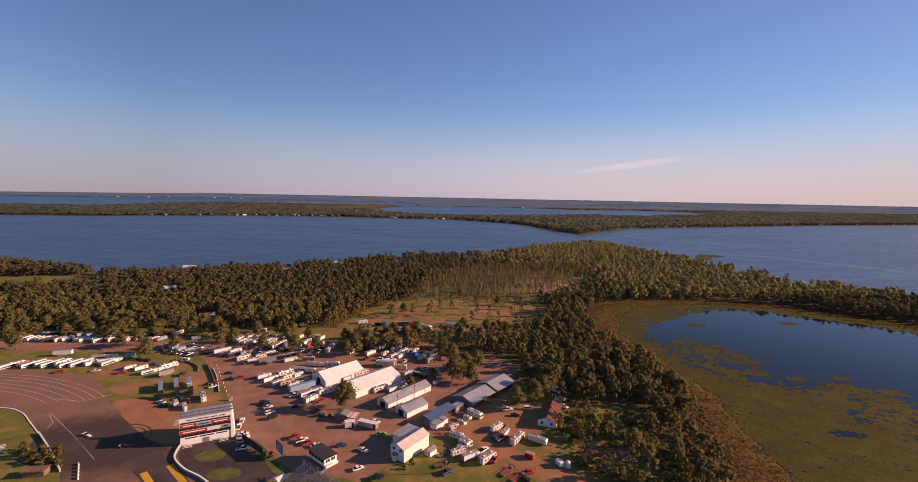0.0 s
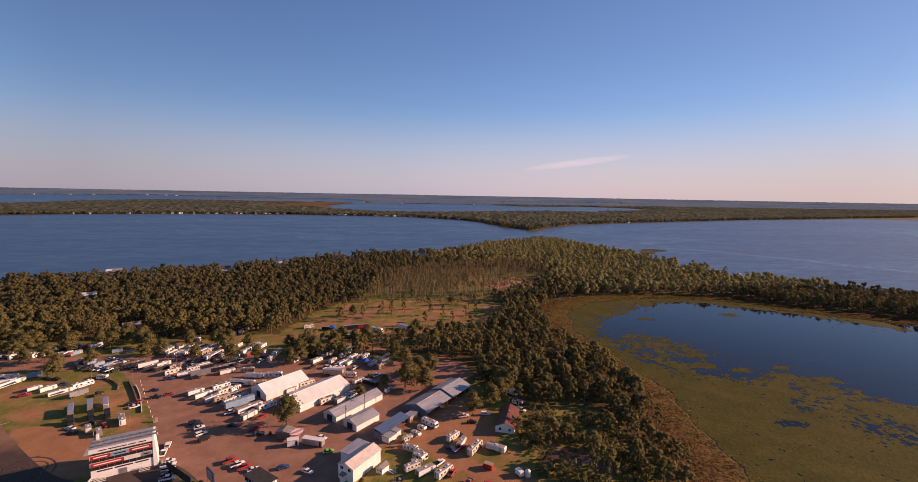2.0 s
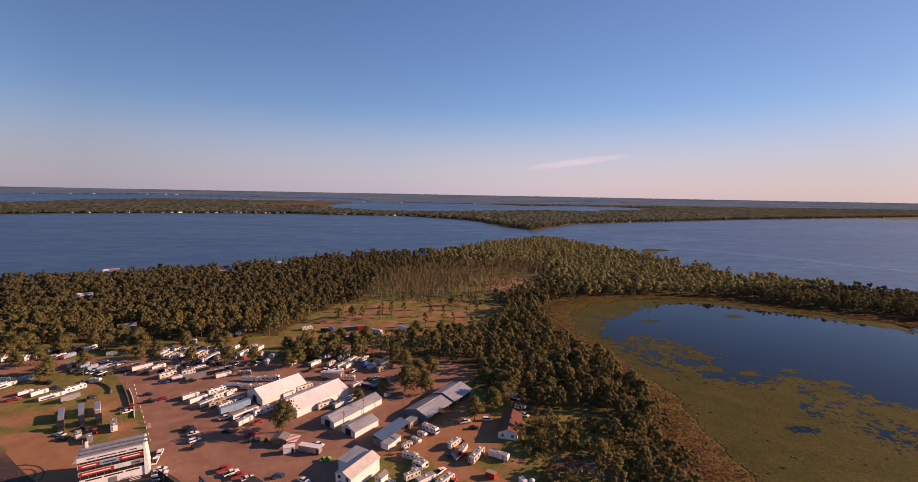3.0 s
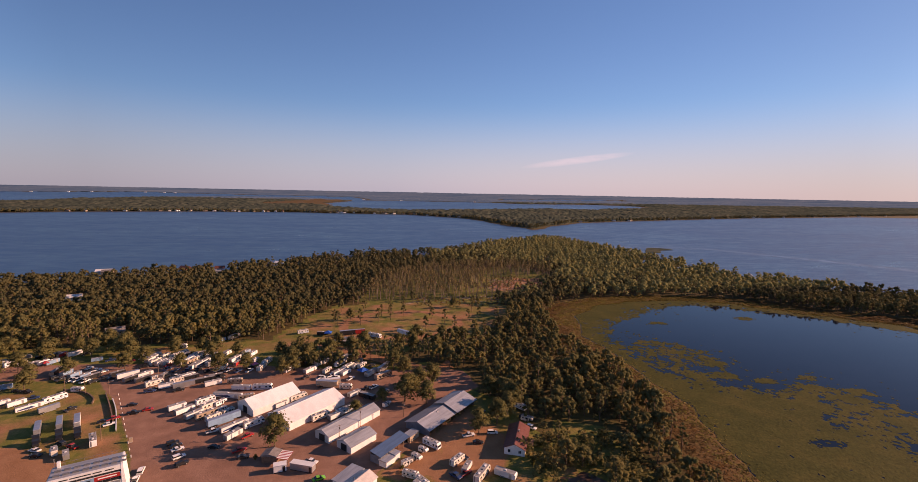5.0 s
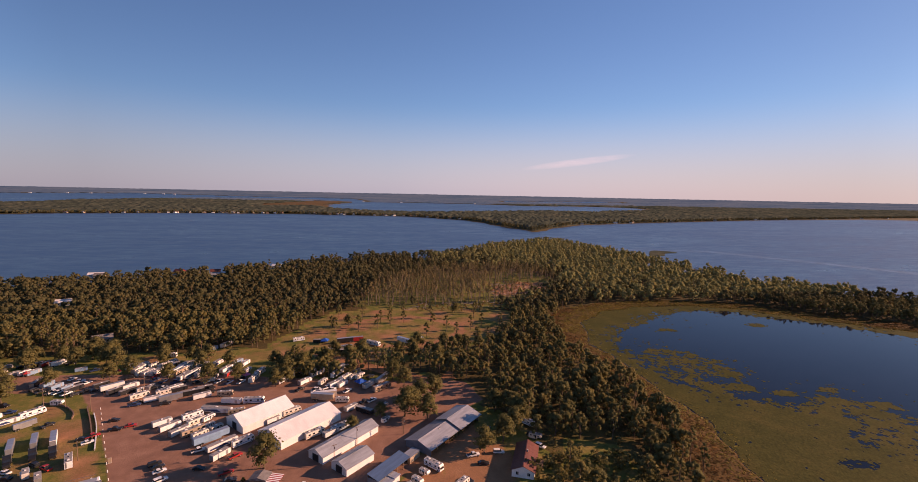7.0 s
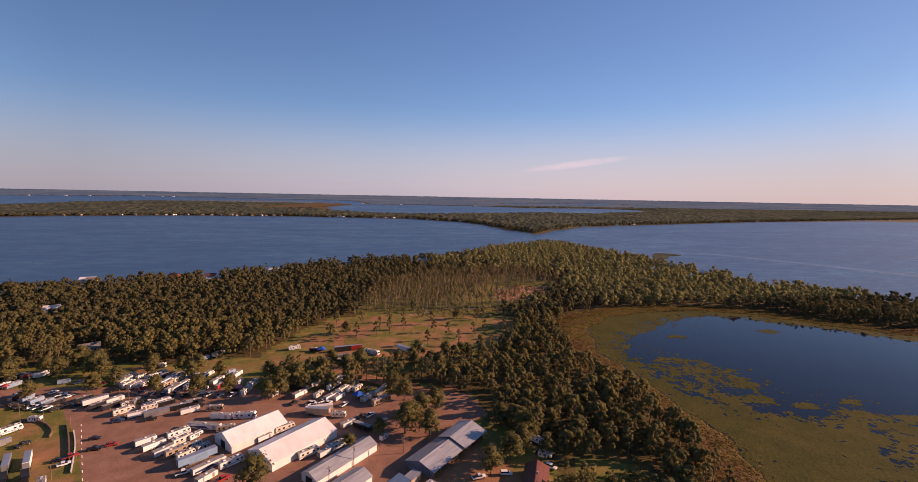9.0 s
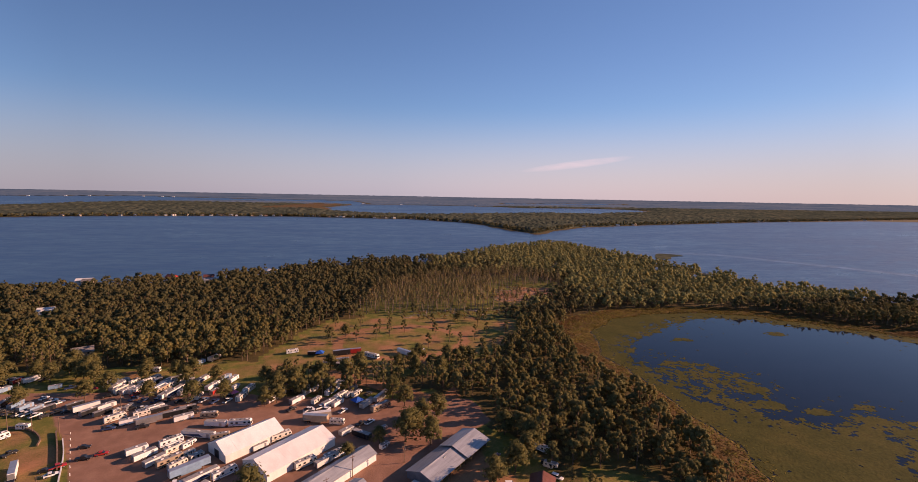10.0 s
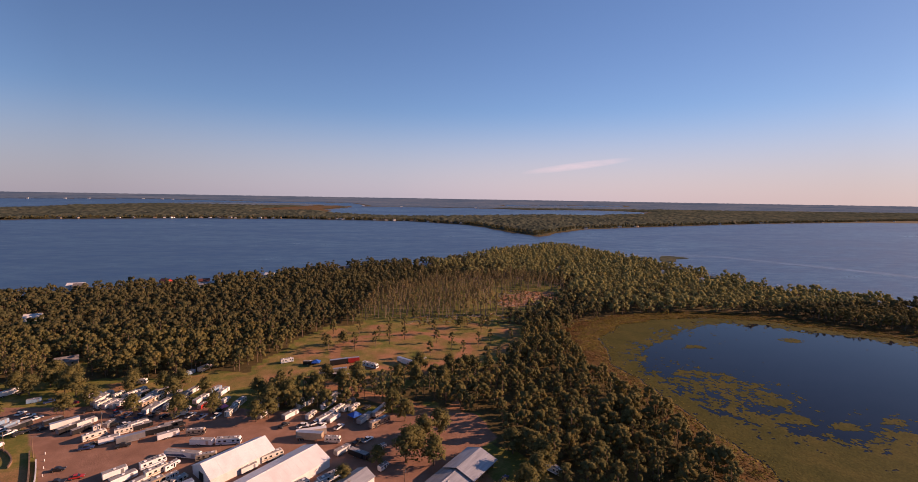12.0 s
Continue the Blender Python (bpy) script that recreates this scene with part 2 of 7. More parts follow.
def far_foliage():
    """Distant tree tops: stands of different green, with glades, at the scale of the country; haze is greyed into the
    colour.
    """
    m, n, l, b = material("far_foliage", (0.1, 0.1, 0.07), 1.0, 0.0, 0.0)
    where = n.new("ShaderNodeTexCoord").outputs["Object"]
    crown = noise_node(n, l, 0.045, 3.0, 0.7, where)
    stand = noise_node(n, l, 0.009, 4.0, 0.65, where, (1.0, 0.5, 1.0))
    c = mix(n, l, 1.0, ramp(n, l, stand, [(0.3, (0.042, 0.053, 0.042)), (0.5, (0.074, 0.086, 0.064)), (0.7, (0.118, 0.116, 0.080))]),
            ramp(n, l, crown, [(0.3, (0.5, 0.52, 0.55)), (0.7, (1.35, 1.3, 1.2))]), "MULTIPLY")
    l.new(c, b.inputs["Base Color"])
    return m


PAD = pad_material()
HILLS = hill_material()
LEAF = foliage("broadleaf_foliage", (0.150, 0.140, 0.056), (0.192, 0.174, 0.070), (0.222, 0.190, 0.077))
PINE = foliage("pine_foliage", (0.108, 0.104, 0.048), (0.136, 0.127, 0.062), (0.159, 0.138, 0.065))
# lighter green broadleaves, raised further to stand in for full sun and haze
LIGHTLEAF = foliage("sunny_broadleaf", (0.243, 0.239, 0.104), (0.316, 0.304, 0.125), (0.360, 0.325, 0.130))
THINLEAF = foliage("thin_pine_needles", (0.196, 0.168, 0.082), (0.242, 0.203, 0.097), (0.288, 0.227, 0.109))
SEDGE = foliage("sedge", (0.185, 0.159, 0.038), (0.218, 0.183, 0.045), (0.246, 0.190, 0.049))
REED = foliage("reeds", (0.138, 0.084, 0.034), (0.172, 0.103, 0.041), (0.196, 0.124, 0.049))
SHRUB = foliage("shrub_foliage", (0.097, 0.097, 0.028), (0.193, 0.166, 0.048), (0.262, 0.166, 0.055))
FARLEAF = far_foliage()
BARK = worn("bark", (0.16, 0.11, 0.075), 0.9, scale=1.5, spread=0.4)
PALE_BARK = worn("pale_bark", (0.24, 0.18, 0.135), 0.9, scale=1.5, spread=0.4)
DEADWOOD = worn("dead_wood", (0.3, 0.24, 0.19), 0.9, scale=1.5, spread=0.4)

# ---- the land ----
HOME = [(-3000, -3000), (-3000, 900), (-900, 770), (-560, 645), (-390, 578), (-255, 635), (-165, 680), (-57, 765), (90, 805), (230, 950),
        (372, 1050), (408, 900), (448, 765), (462, 640), (486, 550), (516, 494), (566, 430), (900, 200), (1400, -200), (3000, -900), (3000, -3000)]
# the far country, drawn as on a level plan; it rises gently on its way to the horizon (see level_plan)
FAR = [(-6000, 1300), (-1369, 1902), (-1240, 1990), (-870, 2105), (-408, 2135), (90, 2030), (310, 1790), (373, 1500), (418, 1296),
       (560, 1460), (680, 1590), (998, 1735), (1700, 2000), (3320, 2490), (6000, 3300), (30000, 12000), (30000, 40000), (-30000, 40000), (-30000, 1300)]
WEST_LAKE = [(-9000, 2850), (-3500, 2900), (-2149, 2969), (-2125, 3147), (-2224, 3553), (-2175, 4149), (-2110, 4471), (-2043, 4882), (-1901, 5221), (-1339, 5315), (-773, 5253),
             (-336, 4474), (-244, 3868), (-224, 4988), (-455, 6043), (-953, 6473), (-1626, 6451), (-2625, 6992), (-3524, 7454), (-3947, 6840), (-4417, 6080), (-9000, 6000)]
MID_LAKE = [(-421, 3418), (-360, 2930), (-195, 2609), (-35, 2503), (116, 2404), (442, 2505), (856, 2762), (1236, 2753), (1562, 2998), (1858, 3205), (2139, 3593),
            (2034, 3896), (1817, 4037), (1220, 3930), (1013, 4169), (764, 4321), (213, 4412), (-201, 4480), (-330, 4000)]
THIN_LAKE = [(1565, 6096), (2535, 6432), (3607, 6711), (3204, 5963), (2221, 5637), (1383, 5390)]
FAR_MARSH = [(-886, 3371), (-698, 4600), (-357, 4600), (-446, 3622), (-382, 3104), (-795, 3027)]
AXIS = 0.155     # the way ahead, in radians right of +y
COTTAGE_GAPS = [(-341, 632), (-289, 492), (-258, 652), (-206, 628), (400, 676), (416, 612), (258, 720), (-335, 628), (-150, 690), (-215, 650), (-60, 740), (56, 765), (455, 640), (480, 560), (445, 700), (470, 590), (-195, 380)]
POND_SHORE = [(100, 40), (132, 120), (143, 157), (144, 182), (152, 206), (156, 228), (153, 258), (153, 288), (150, 345), (166, 395), (196, 430), (240, 444), (277, 449),
              (316, 440), (349, 425), (372, 400), (394, 377), (425, 354), (457, 332), (510, 265), (530, 160), (420, 60), (250, 20)]
OPEN_WATER = [(238, 405), (275, 425), (306, 425), (332, 410), (358, 391), (383, 374), (423, 325), (500, 250), (480, 150), (340, 150), (290, 188), (266, 211), (254, 227), (254, 240), (244, 244),
              (213, 240), (199, 249), (181, 253), (197, 280), (219, 276), (220, 287), (213, 308), (205, 328), (190, 327), (172, 316), (167, 327), (169, 345), (188, 370), (211, 389)]
MIXED_PADS = [(158, 330), (188, 330), (217, 307), (219, 290), (197, 280), (181, 253), (168, 262), (162, 295)]
MARSH_EDGE = [(70, 20), (98, 120), (115, 155), (120, 182), (126, 205), (134, 228), (138, 250), (138, 295), (126, 330), (134, 400), (162, 438), (217, 462),
              (275, 466), (329, 459), (371, 442), (412, 403), (446, 378), (540, 300), (560, 150), (440, 30), (250, -10)]
STREAKS = [(232, 236), (250, 227), (240, 204), (248, 178), (262, 150), (226, 150), (214, 172), (213, 194), (219, 213)]     # water showing between the pads
HOLLOW = [(60, 140), (56, 196), (74, 206), (98, 200), (104, 178), (98, 150), (84, 132)]     # low wet ground beside the yard
HOUSE_LAWN = [(74, 229), (101, 232), (108, 215), (101, 193), (77, 196), (67, 208)]     # open grass behind the red-roofed house
DIRT_PATCH = [(112, 505), (125, 548), (150, 570), (190, 566), (198, 545), (180, 522), (145, 506)]
THINNED = [(-30, 465), (-10, 560), (60, 640), (190, 660), (215, 600), (190, 530), (125, 470)]
LOT = [(-310, 303), (-214, 297), (-160, 297), (-134, 262), (-107, 222), (-86, 184), (-75, 173), (-50, 161), (-29, 156), (-21, 164), (-2, 192),
       (10, 206), (8, 214), (28, 246), (50, 262), (46, 287), (13, 290), (-60, 303), (-124, 316), (-187, 320), (-310, 322)]
PIT_GRASS = [(-250, 289), (-164, 281), (-142, 274), (-124, 250), (-106, 220), (-92, 192), (-112, 200), (-128, 214), (-149, 224), (-172, 231), (-194, 250), (-240, 268)]
PIT_DIRT = [(-169, 226), (-150, 226), (-128, 216), (-116, 202), (-106, 196), (-106, 183), (-119, 183), (-131, 188), (-150, 205)]
YARD_DIRT = [(-2, 189), (12, 214), (26, 220), (40, 240), (44, 225), (26, 210), (20, 195), (34, 176), (62, 154), (90, 120), (70, 110), (44, 150), (27, 167), (14, 184)]
YARD_EARTH = [(20, 192), (22, 224), (38, 232), (50, 220), (56, 205), (46, 188), (34, 180)]
CLEARING = [(-66, 405), (-47, 446), (-9, 456), (50, 456), (118, 436), (100, 385), (50, 337), (-3, 322), (-60, 325), (-150, 336), (-158, 348), (-82, 356)]
FIELD = [(-560, 560), (-419, 580), (-376, 505), (-470, 483)]


def inside(poly, x, y):
    """Signed distance to a polygon's edge, in metres: positive inside."""
    x, y = np.asarray(x, float), np.asarray(y, float)
    d = np.full(x.shape, 1e12)
    odd = np.zeros(x.shape, bool)
    for (x0, y0), (x1, y1) in zip(poly, poly[1:] + poly[:1]):
        ex, ey = x1 - x0, y1 - y0
        k = np.clip(((x - x0) * ex + (y - y0) * ey) / (ex * ex + ey * ey), 0, 1)
        d = np.minimum(d, (x - x0 - k * ex) ** 2 + (y - y0 - k * ey) ** 2)
        if y0 != y1:
            odd ^= ((y0 > y) != (y1 > y)) & (x < ex * (y - y0) / (y1 - y0) + x0)
    return np.where(odd, 1, -1) * np.sqrt(d)


def waves(x, y, size, seed=0):
    """Cheap smooth noise of about -1..1 whose forms are `size` metres across."""
    x, y = np.asarray(x, float) / size, np.asarray(y, float) / size
    s = seed * 1.7
    return (np.sin(1.9 * x + 1.3 * y + s) + np.sin(-1.1 * x + 2.3 * y + 2.1 + s) + np.sin(2.9 * x - 0.7 * y + 4.2 + 2 * s)
            + 0.6 * np.sin(4.7 * x + 3.9 * y + 1.1 + s) + 0.6 * np.sin(-3.7 * x + 5.3 * y + 0.4 + 3 * s)) / 3.4


def level_plan(x, y):
    """Where a spot of the far country lies on the level plan, and how much nearer than that it stands."""
    s = np.asarray(x * math.sin(AXIS) + y * math.cos(AXIS), float)
    deep = np.where(s > 2200, 2200 - 2500 * np.log(1 - np.clip((s - 2200) / 2500, 0, 0.9975)), s)
    k = np.where(s > 2200, np.maximum(s, 1) / np.maximum(deep, 1), 1.0)
    return x / k, y / k, k


def swell(x, y):
    """How high the far country has risen, in metres."""
    X, Y, k = level_plan(x, y)
    return 108.3 * (1 - k) + 9 * np.clip((np.hypot(X, Y) - 7000) / 6000, 0, 1) * (1 + 0.3 * waves(X, Y, 2600, 4)) * k


def far_lakes(X, Y):
    return np.maximum.reduce([inside(WEST_LAKE, X, Y), inside(MID_LAKE, X, Y), inside(THIN_LAKE, X, Y)])


def shore(x, y):
    """Metres from the shore: positive on land."""
    home = inside(HOME, x, y) + 5 * waves(x, y, 30)
    X, Y, k = level_plan(x, y)
    far = np.minimum(inside(FAR, X, Y) + 10 * waves(X, Y, 60, 1), -far_lakes(X, Y) + 25 * waves(X, Y, 150, 2))
    return np.maximum(home, far)


def pond_depth(x, y):
    return inside(POND_SHORE, x, y) + 3.0 * waves(x, y, 16, 3)


def height(x, y):
    s, p = shore(x, y), pond_depth(x, y)
    z = np.clip(s * 0.12 - 1.2, -3.0, 0.0)
    z = np.where(s > 0, np.minimum(z, 0.0), z)
    z = np.minimum(z, np.clip(np.where(p < 0, -0.5 - 0.03 * p, -0.5 - 0.5 * p), -2.5, 0.0))
    return z + swell(x, y)


def smooth(v, width):
    return np.clip(v / width + 0.5, 0, 1)


def ragged(poly, x, y, wobble, size, seed=5):
    return inside(poly, x, y) + wobble * waves(x, y, size, seed)


def woods(x, y):
    """How wooded a spot is, 0 to 1."""
    s = shore(x, y)
    base = np.minimum(smooth(s - 4, 4), 1.0)
    front = np.where(x < -60, 352 + 10 * waves(x, y, 40, 6), 0)
    west = (x < 20) & (y > np.where(x < -60, front, 300))
    mid = inside([(30, 268), (24, 330), (88, 378), (120, 440), (230, 500), (480, 520), (560, 330), (900, 100), (560, -100), (110, 100), (96, 150), (72, 160), (66, 230), (58, 248)], x, y) > 0
    north = (y > 300) & (x >= 20)
    w = (west | mid | north) * base
    w = w * (inside(MARSH_EDGE, x, y) + 2 * waves(x, y, 11, 18) < 0)
    w = w * (ragged(CLEARING, x, y, 5, 14) < -2) * (ragged(LOT, x, y, 3, 10) < 0)
    w = w * (ragged(FIELD, x, y, 6, 20) < 0)
    for hx, hy in COTTAGE_GAPS:
        d = math.hypot(hx, hy - 40)
        ux, uy = hx / d, (hy - 40) / d          # open ground in front of each cottage
        ahead_of = (hx - x) * ux + (hy - y) * uy
        w = w * ~((np.abs((x - hx) * uy - (y - hy) * ux) < 9) & (ahead_of > -9) & (ahead_of < 44))
    w = w * np.where((ragged(DIRT_PATCH, x, y, 8, 25) > 0) | ((y < 474) & (y > 447) & (x > -20) & (x < 130)), 0.12, 1.0)
    w = w * np.where(inside(THINNED, x, y) > 0, 0.0, 1.0) * np.where(ragged(HOUSE_LAWN, x, y, 4, 9) > 0, 0.6, 1.0)
    w = w * np.where((x < 72) & (y < 345) & (y > 240), 0.55, np.where((x > 58) & (x < 140) & (y > 150) & (y < 360), 0.8, 1.0))
    w = w * np.where(inside([(72, 194), (79, 222), (101, 212), (98, 190)], x, y) > 0, 0.15, 1.0)
    w = w * np.where(inside(HOLLOW, x, y) > 0, 0.4, 1.0)
    w = w * np.where((x > -75) & (x < 34) & (y > 322) & (y < 372), 0.12, 1.0)     # parked rigs stand in the open here
    return w


def big_mesh(name, verts, faces, mat, smooth_faces=False):
    """A mesh from numpy arrays of vertices (n x 3) and of triangles or quads (m x 3 or 4)."""
    me = bpy.data.meshes.new(name)
    k = faces.shape[1]
    me.vertices.add(len(verts))
    me.vertices.foreach_set("co", np.ascontiguousarray(verts, np.float32).ravel())
    me.loops.add(faces.size)
    me.loops.foreach_set("vertex_index", np.ascontiguousarray(faces, np.int32).ravel())
    me.polygons.add(len(faces))
    me.polygons.foreach_set("loop_start", np.arange(0, faces.size, k, dtype=np.int32))
    me.polygons.foreach_set("use_smooth", np.full(len(faces), smooth_faces))
    me.update(calc_edges=True)
    me.materials.append(mat)
    return new(name, me)


def disc_sheet(name, angles, radii, heights, mat):
    a, r = np.meshgrid(angles, radii)
    # the far rim is straight across the way ahead rather than round
    r = r * (1 + (1 / np.cos(np.clip(((a + math.pi) % (2 * math.pi)) - math.pi - AXIS, -0.9, 0.9)) - 1) * np.clip((r - 1500) / 3100, 0, 1))
    x, y = r * np.sin(a), r * np.cos(a)
    n, m = len(angles), len(radii)
    verts = np.stack([x.ravel(), y.ravel(), heights(x, y).ravel()], 1)
    i = np.arange(m - 1)[:, None] * n + np.arange(n)[None, :]
    j = np.arange(m - 1)[:, None] * n + (np.arange(n)[None, :] + 1) % n
    faces = np.stack([i, j, j + n, i + n], 2).reshape(-1, 4)[:, ::-1]
    return big_mesh(name, verts, faces, mat, True), x.ravel(), y.ravel()


ahead = np.radians(np.concatenate([np.arange(-62, 72, 0.45), np.arange(72, 298, 4.0)]))
rings = np.concatenate([[0.5], np.arange(20, 130, 10.0), 130 * 1.0098 ** np.arange(0, 255), 1580 * 1.0145 ** np.arange(0, 100)])
rings = rings[rings < 4690]
ground, gx, gy = disc_sheet("ground", ahead, rings, height, GROUND)
tagged(ground, "grass, brown gravel lot, bare dirt and forest floor reaching to the lakes", "ground", kind="structure")
cover = ground.data.color_attributes.new("cover", "FLOAT_COLOR", "POINT")
lot = smooth(ragged(LOT, gx, gy, 1.2, 6), 3) * (1 - smooth(ragged(PIT_GRASS, gx, gy, 1, 6), 3))
dirt = np.maximum.reduce([
    (0.42 + 0.3 * waves(gx, gy, 14, 24)) * smooth(ragged(PIT_GRASS, gx, gy, 1, 6), 5), smooth(ragged(PIT_DIRT, gx, gy, 2, 7), 6), smooth(ragged(YARD_DIRT, gx, gy, 3, 8), 8),
    0.8 * smooth(ragged(YARD_EARTH, gx, gy, 3, 7), 6),
    smooth(3.5 - np.abs(np.hypot(gx - 12, (gy - 388) * 1.25) - 46 + 4 * waves(gx, gy, 18)), 5) * (gy > 330),
    smooth(5 - np.abs(inside([(30, 285), (-5, 312), (-43, 337), (-44, 500), (200, 500)], gx, gy) + 2 * waves(gx, gy, 15)), 4) * (gy < 345) * (gx < 40) * (gx > -60),
    0.9 * smooth(ragged(DIRT_PATCH, gx, gy, 8, 12), 10),
    # clearing: bare patches, weighted up so their colour also stands in for sunlit grass
    (0.45 + 0.22 * waves(gx, gy, 13, 16)) * smooth(ragged(CLEARING, gx, gy, 5, 14), 6), (0.36 + 0.2 * waves(gx, gy, 9, 17)) * (gx > 20) * (gx < 75) * (gy > 150) * (gy < 225)])
marsh = np.maximum(smooth(ragged(MARSH_EDGE, gx, gy, 2, 12), 6), inside(FAR_MARSH, *level_plan(gx, gy)[:2]) > -60)
floor = np.where(gy > 1200, 1.0, np.clip(woods(gx, gy) * 1.2, 0, 1))
cover.data.foreach_set("color", np.stack([lot, dirt, marsh, floor], 1).astype(np.float32).ravel())

lake, _, _ = disc_sheet("lake", np.radians(np.arange(0, 360, 3.0)), np.array([1.0, 300, 700, 1200, 2000, 3000, 4000, 4690]), lambda x, y: np.full(x.shape, -1.3), LAKE)
tagged(lake, "wide wind-ruffled blue lake water between wooded shores", "lake", kind="structure")
px, py = np.meshgrid(np.arange(60, 580, 6.0), np.arange(-30, 490, 6.0))
keep = inside(POND_SHORE, px, py) > -14
pn, pm = px.shape[1], px.shape[0]
pi = (np.arange(pm - 1)[:, None] * pn + np.arange(pn - 1)[None, :])
pq = np.stack([pi, pi + 1, pi + 1 + pn, pi + pn], 2).reshape(-1, 4)
pq = pq[keep.ravel()[pq].all(1)]
pond = big_mesh("pond", np.stack([px.ravel(), py.ravel(), np.full(px.size, -0.55)], 1), pq, POND, True)
tagged(pond, "still dark blue pond water half covered with lily pads", "pond", kind="structure")

ux, uy = np.meshgrid(np.arange(-4800, 4200, 60.0), np.arange(1900, 5000, 50.0))
keep = far_lakes(*level_plan(ux, uy)[:2]) > -150
ui = np.arange(ux.shape[0] - 1)[:, None] * ux.shape[1] + np.arange(ux.shape[1] - 1)[None, :]
uq = np.stack([ui, ui + 1, ui + 1 + ux.shape[1], ui + ux.shape[1]], 2).reshape(-1, 4)
uq = uq[keep.ravel()[uq].all(1)]
used, uq = np.unique(uq, return_inverse=True)
upper = big_mesh("upper_lake", np.stack([ux.ravel(), uy.ravel(), swell(ux, uy).ravel() - 1.3], 1)[used], uq.reshape(-1, 4), LAKE, True)
tagged(upper, "pale blue lakes beyond the wooded spit", "lake", kind="structure")

# lily pads: mats thick along the near and west shore, loose islands further out
def grain(x, y, size, seed):
    """Patchy noise of 0..1 whose spots are about `size` metres across."""
    x, y = x / size, y / size
    i, j = np.floor(x), np.floor(y)
    u, v = x - i, y - j
    u, v = u * u * (3 - 2 * u), v * v * (3 - 2 * v)

    def dice(a, b):
        h = np.sin(a * 127.1 + b * 311.7 + seed * 74.7) * 43758.5453
        return h - np.floor(h)

    return (dice(i, j) * (1 - u) + dice(i + 1, j) * u) * (1 - v) + (dice(i, j + 1) * (1 - u) + dice(i + 1, j + 1) * u) * v


rng = np.random.default_rng(4)
step = 0.85
cx, cy = np.meshgrid(np.arange(110, 440, step), np.arange(60, 445, step))
jx, jy = cx + rng.uniform(-0.34, 0.34, cx.shape), cy + rng.uniform(-0.34, 0.34, cx.shape)
water_in = inside(OPEN_WATER, cx, cy) + 10 * (grain(cx, cy, 13, 1) - 0.5) + 7 * (grain(cx, cy, 5, 2) - 0.5)
spots = 0.5 * grain(cx, cy, 7, 3) + 0.9 * grain(cx, cy, 2.6, 4) + 0.7 * grain(cx, cy, 1.3, 5) + 0.25 * rng.random(cx.shape)
spots = spots.ravel().argsort().argsort().reshape(cx.shape) / cx.size          # evenly spread over 0..1
cover_chance = np.where(water_in > 0, 0.16 * np.exp(-np.maximum(water_in, 0) / 7), np.clip(0.78 - water_in / 90, 0.0, 0.996))
cover_chance = np.where((inside(MIXED_PADS, cx, cy) > 0) & (water_in < 0), 0.66, cover_chance)
cover_chance = np.where((inside(STREAKS, cx, cy) + 14 * (grain(cx, cy, 9, 6) - 0.5) > 0) & (water_in < 0), 0.7, cover_chance)
for ix, iy, rx, ry in ((221, 251, 6.5, 4.0), (250, 252, 7, 4), (227, 370, 7, 5), (315, 376, 8, 5), (262, 232, 9, 5), (200, 262, 9, 5)):
    cover_chance = np.where(np.hypot((cx - ix) / rx, (cy - iy) / ry) + 0.7 * (spots - 0.5) < 1, 0.9, cover_chance)
rim = pond_depth(cx, cy)
cover_chance = np.where((rim < 7) & (rim > 0) & ((cx < 200) | (cy < 300)), 0.985, cover_chance)
cover_chance = np.where(np.hypot((cx - 194) / 7.5, (cy - 187) / 3.6) + 0.8 * (spots - 0.5) < 1, 0.12, cover_chance)
live = (spots < cover_chance) & (rim > 0.0)
ci = np.arange(cx.size).reshape(cx.shape)
cells = np.stack([ci[:-1, :-1], ci[:-1, 1:], ci[1:, 1:], ci[1:, :-1]], 2)[live[:-1, :-1]]
used, cells = np.unique(cells, return_inverse=True)
cells = cells.reshape(-1, 4)
pads = np.stack([jx.ravel(), jy.ravel(), rng.uniform(-0.53, -0.47, cx.size)], 1)[used]
lily = big_mesh("lily_pads", pads, cells, PAD)
tagged(lily, "olive green lily pads floating in mats on the pond", "lily pads", kind="stuff")

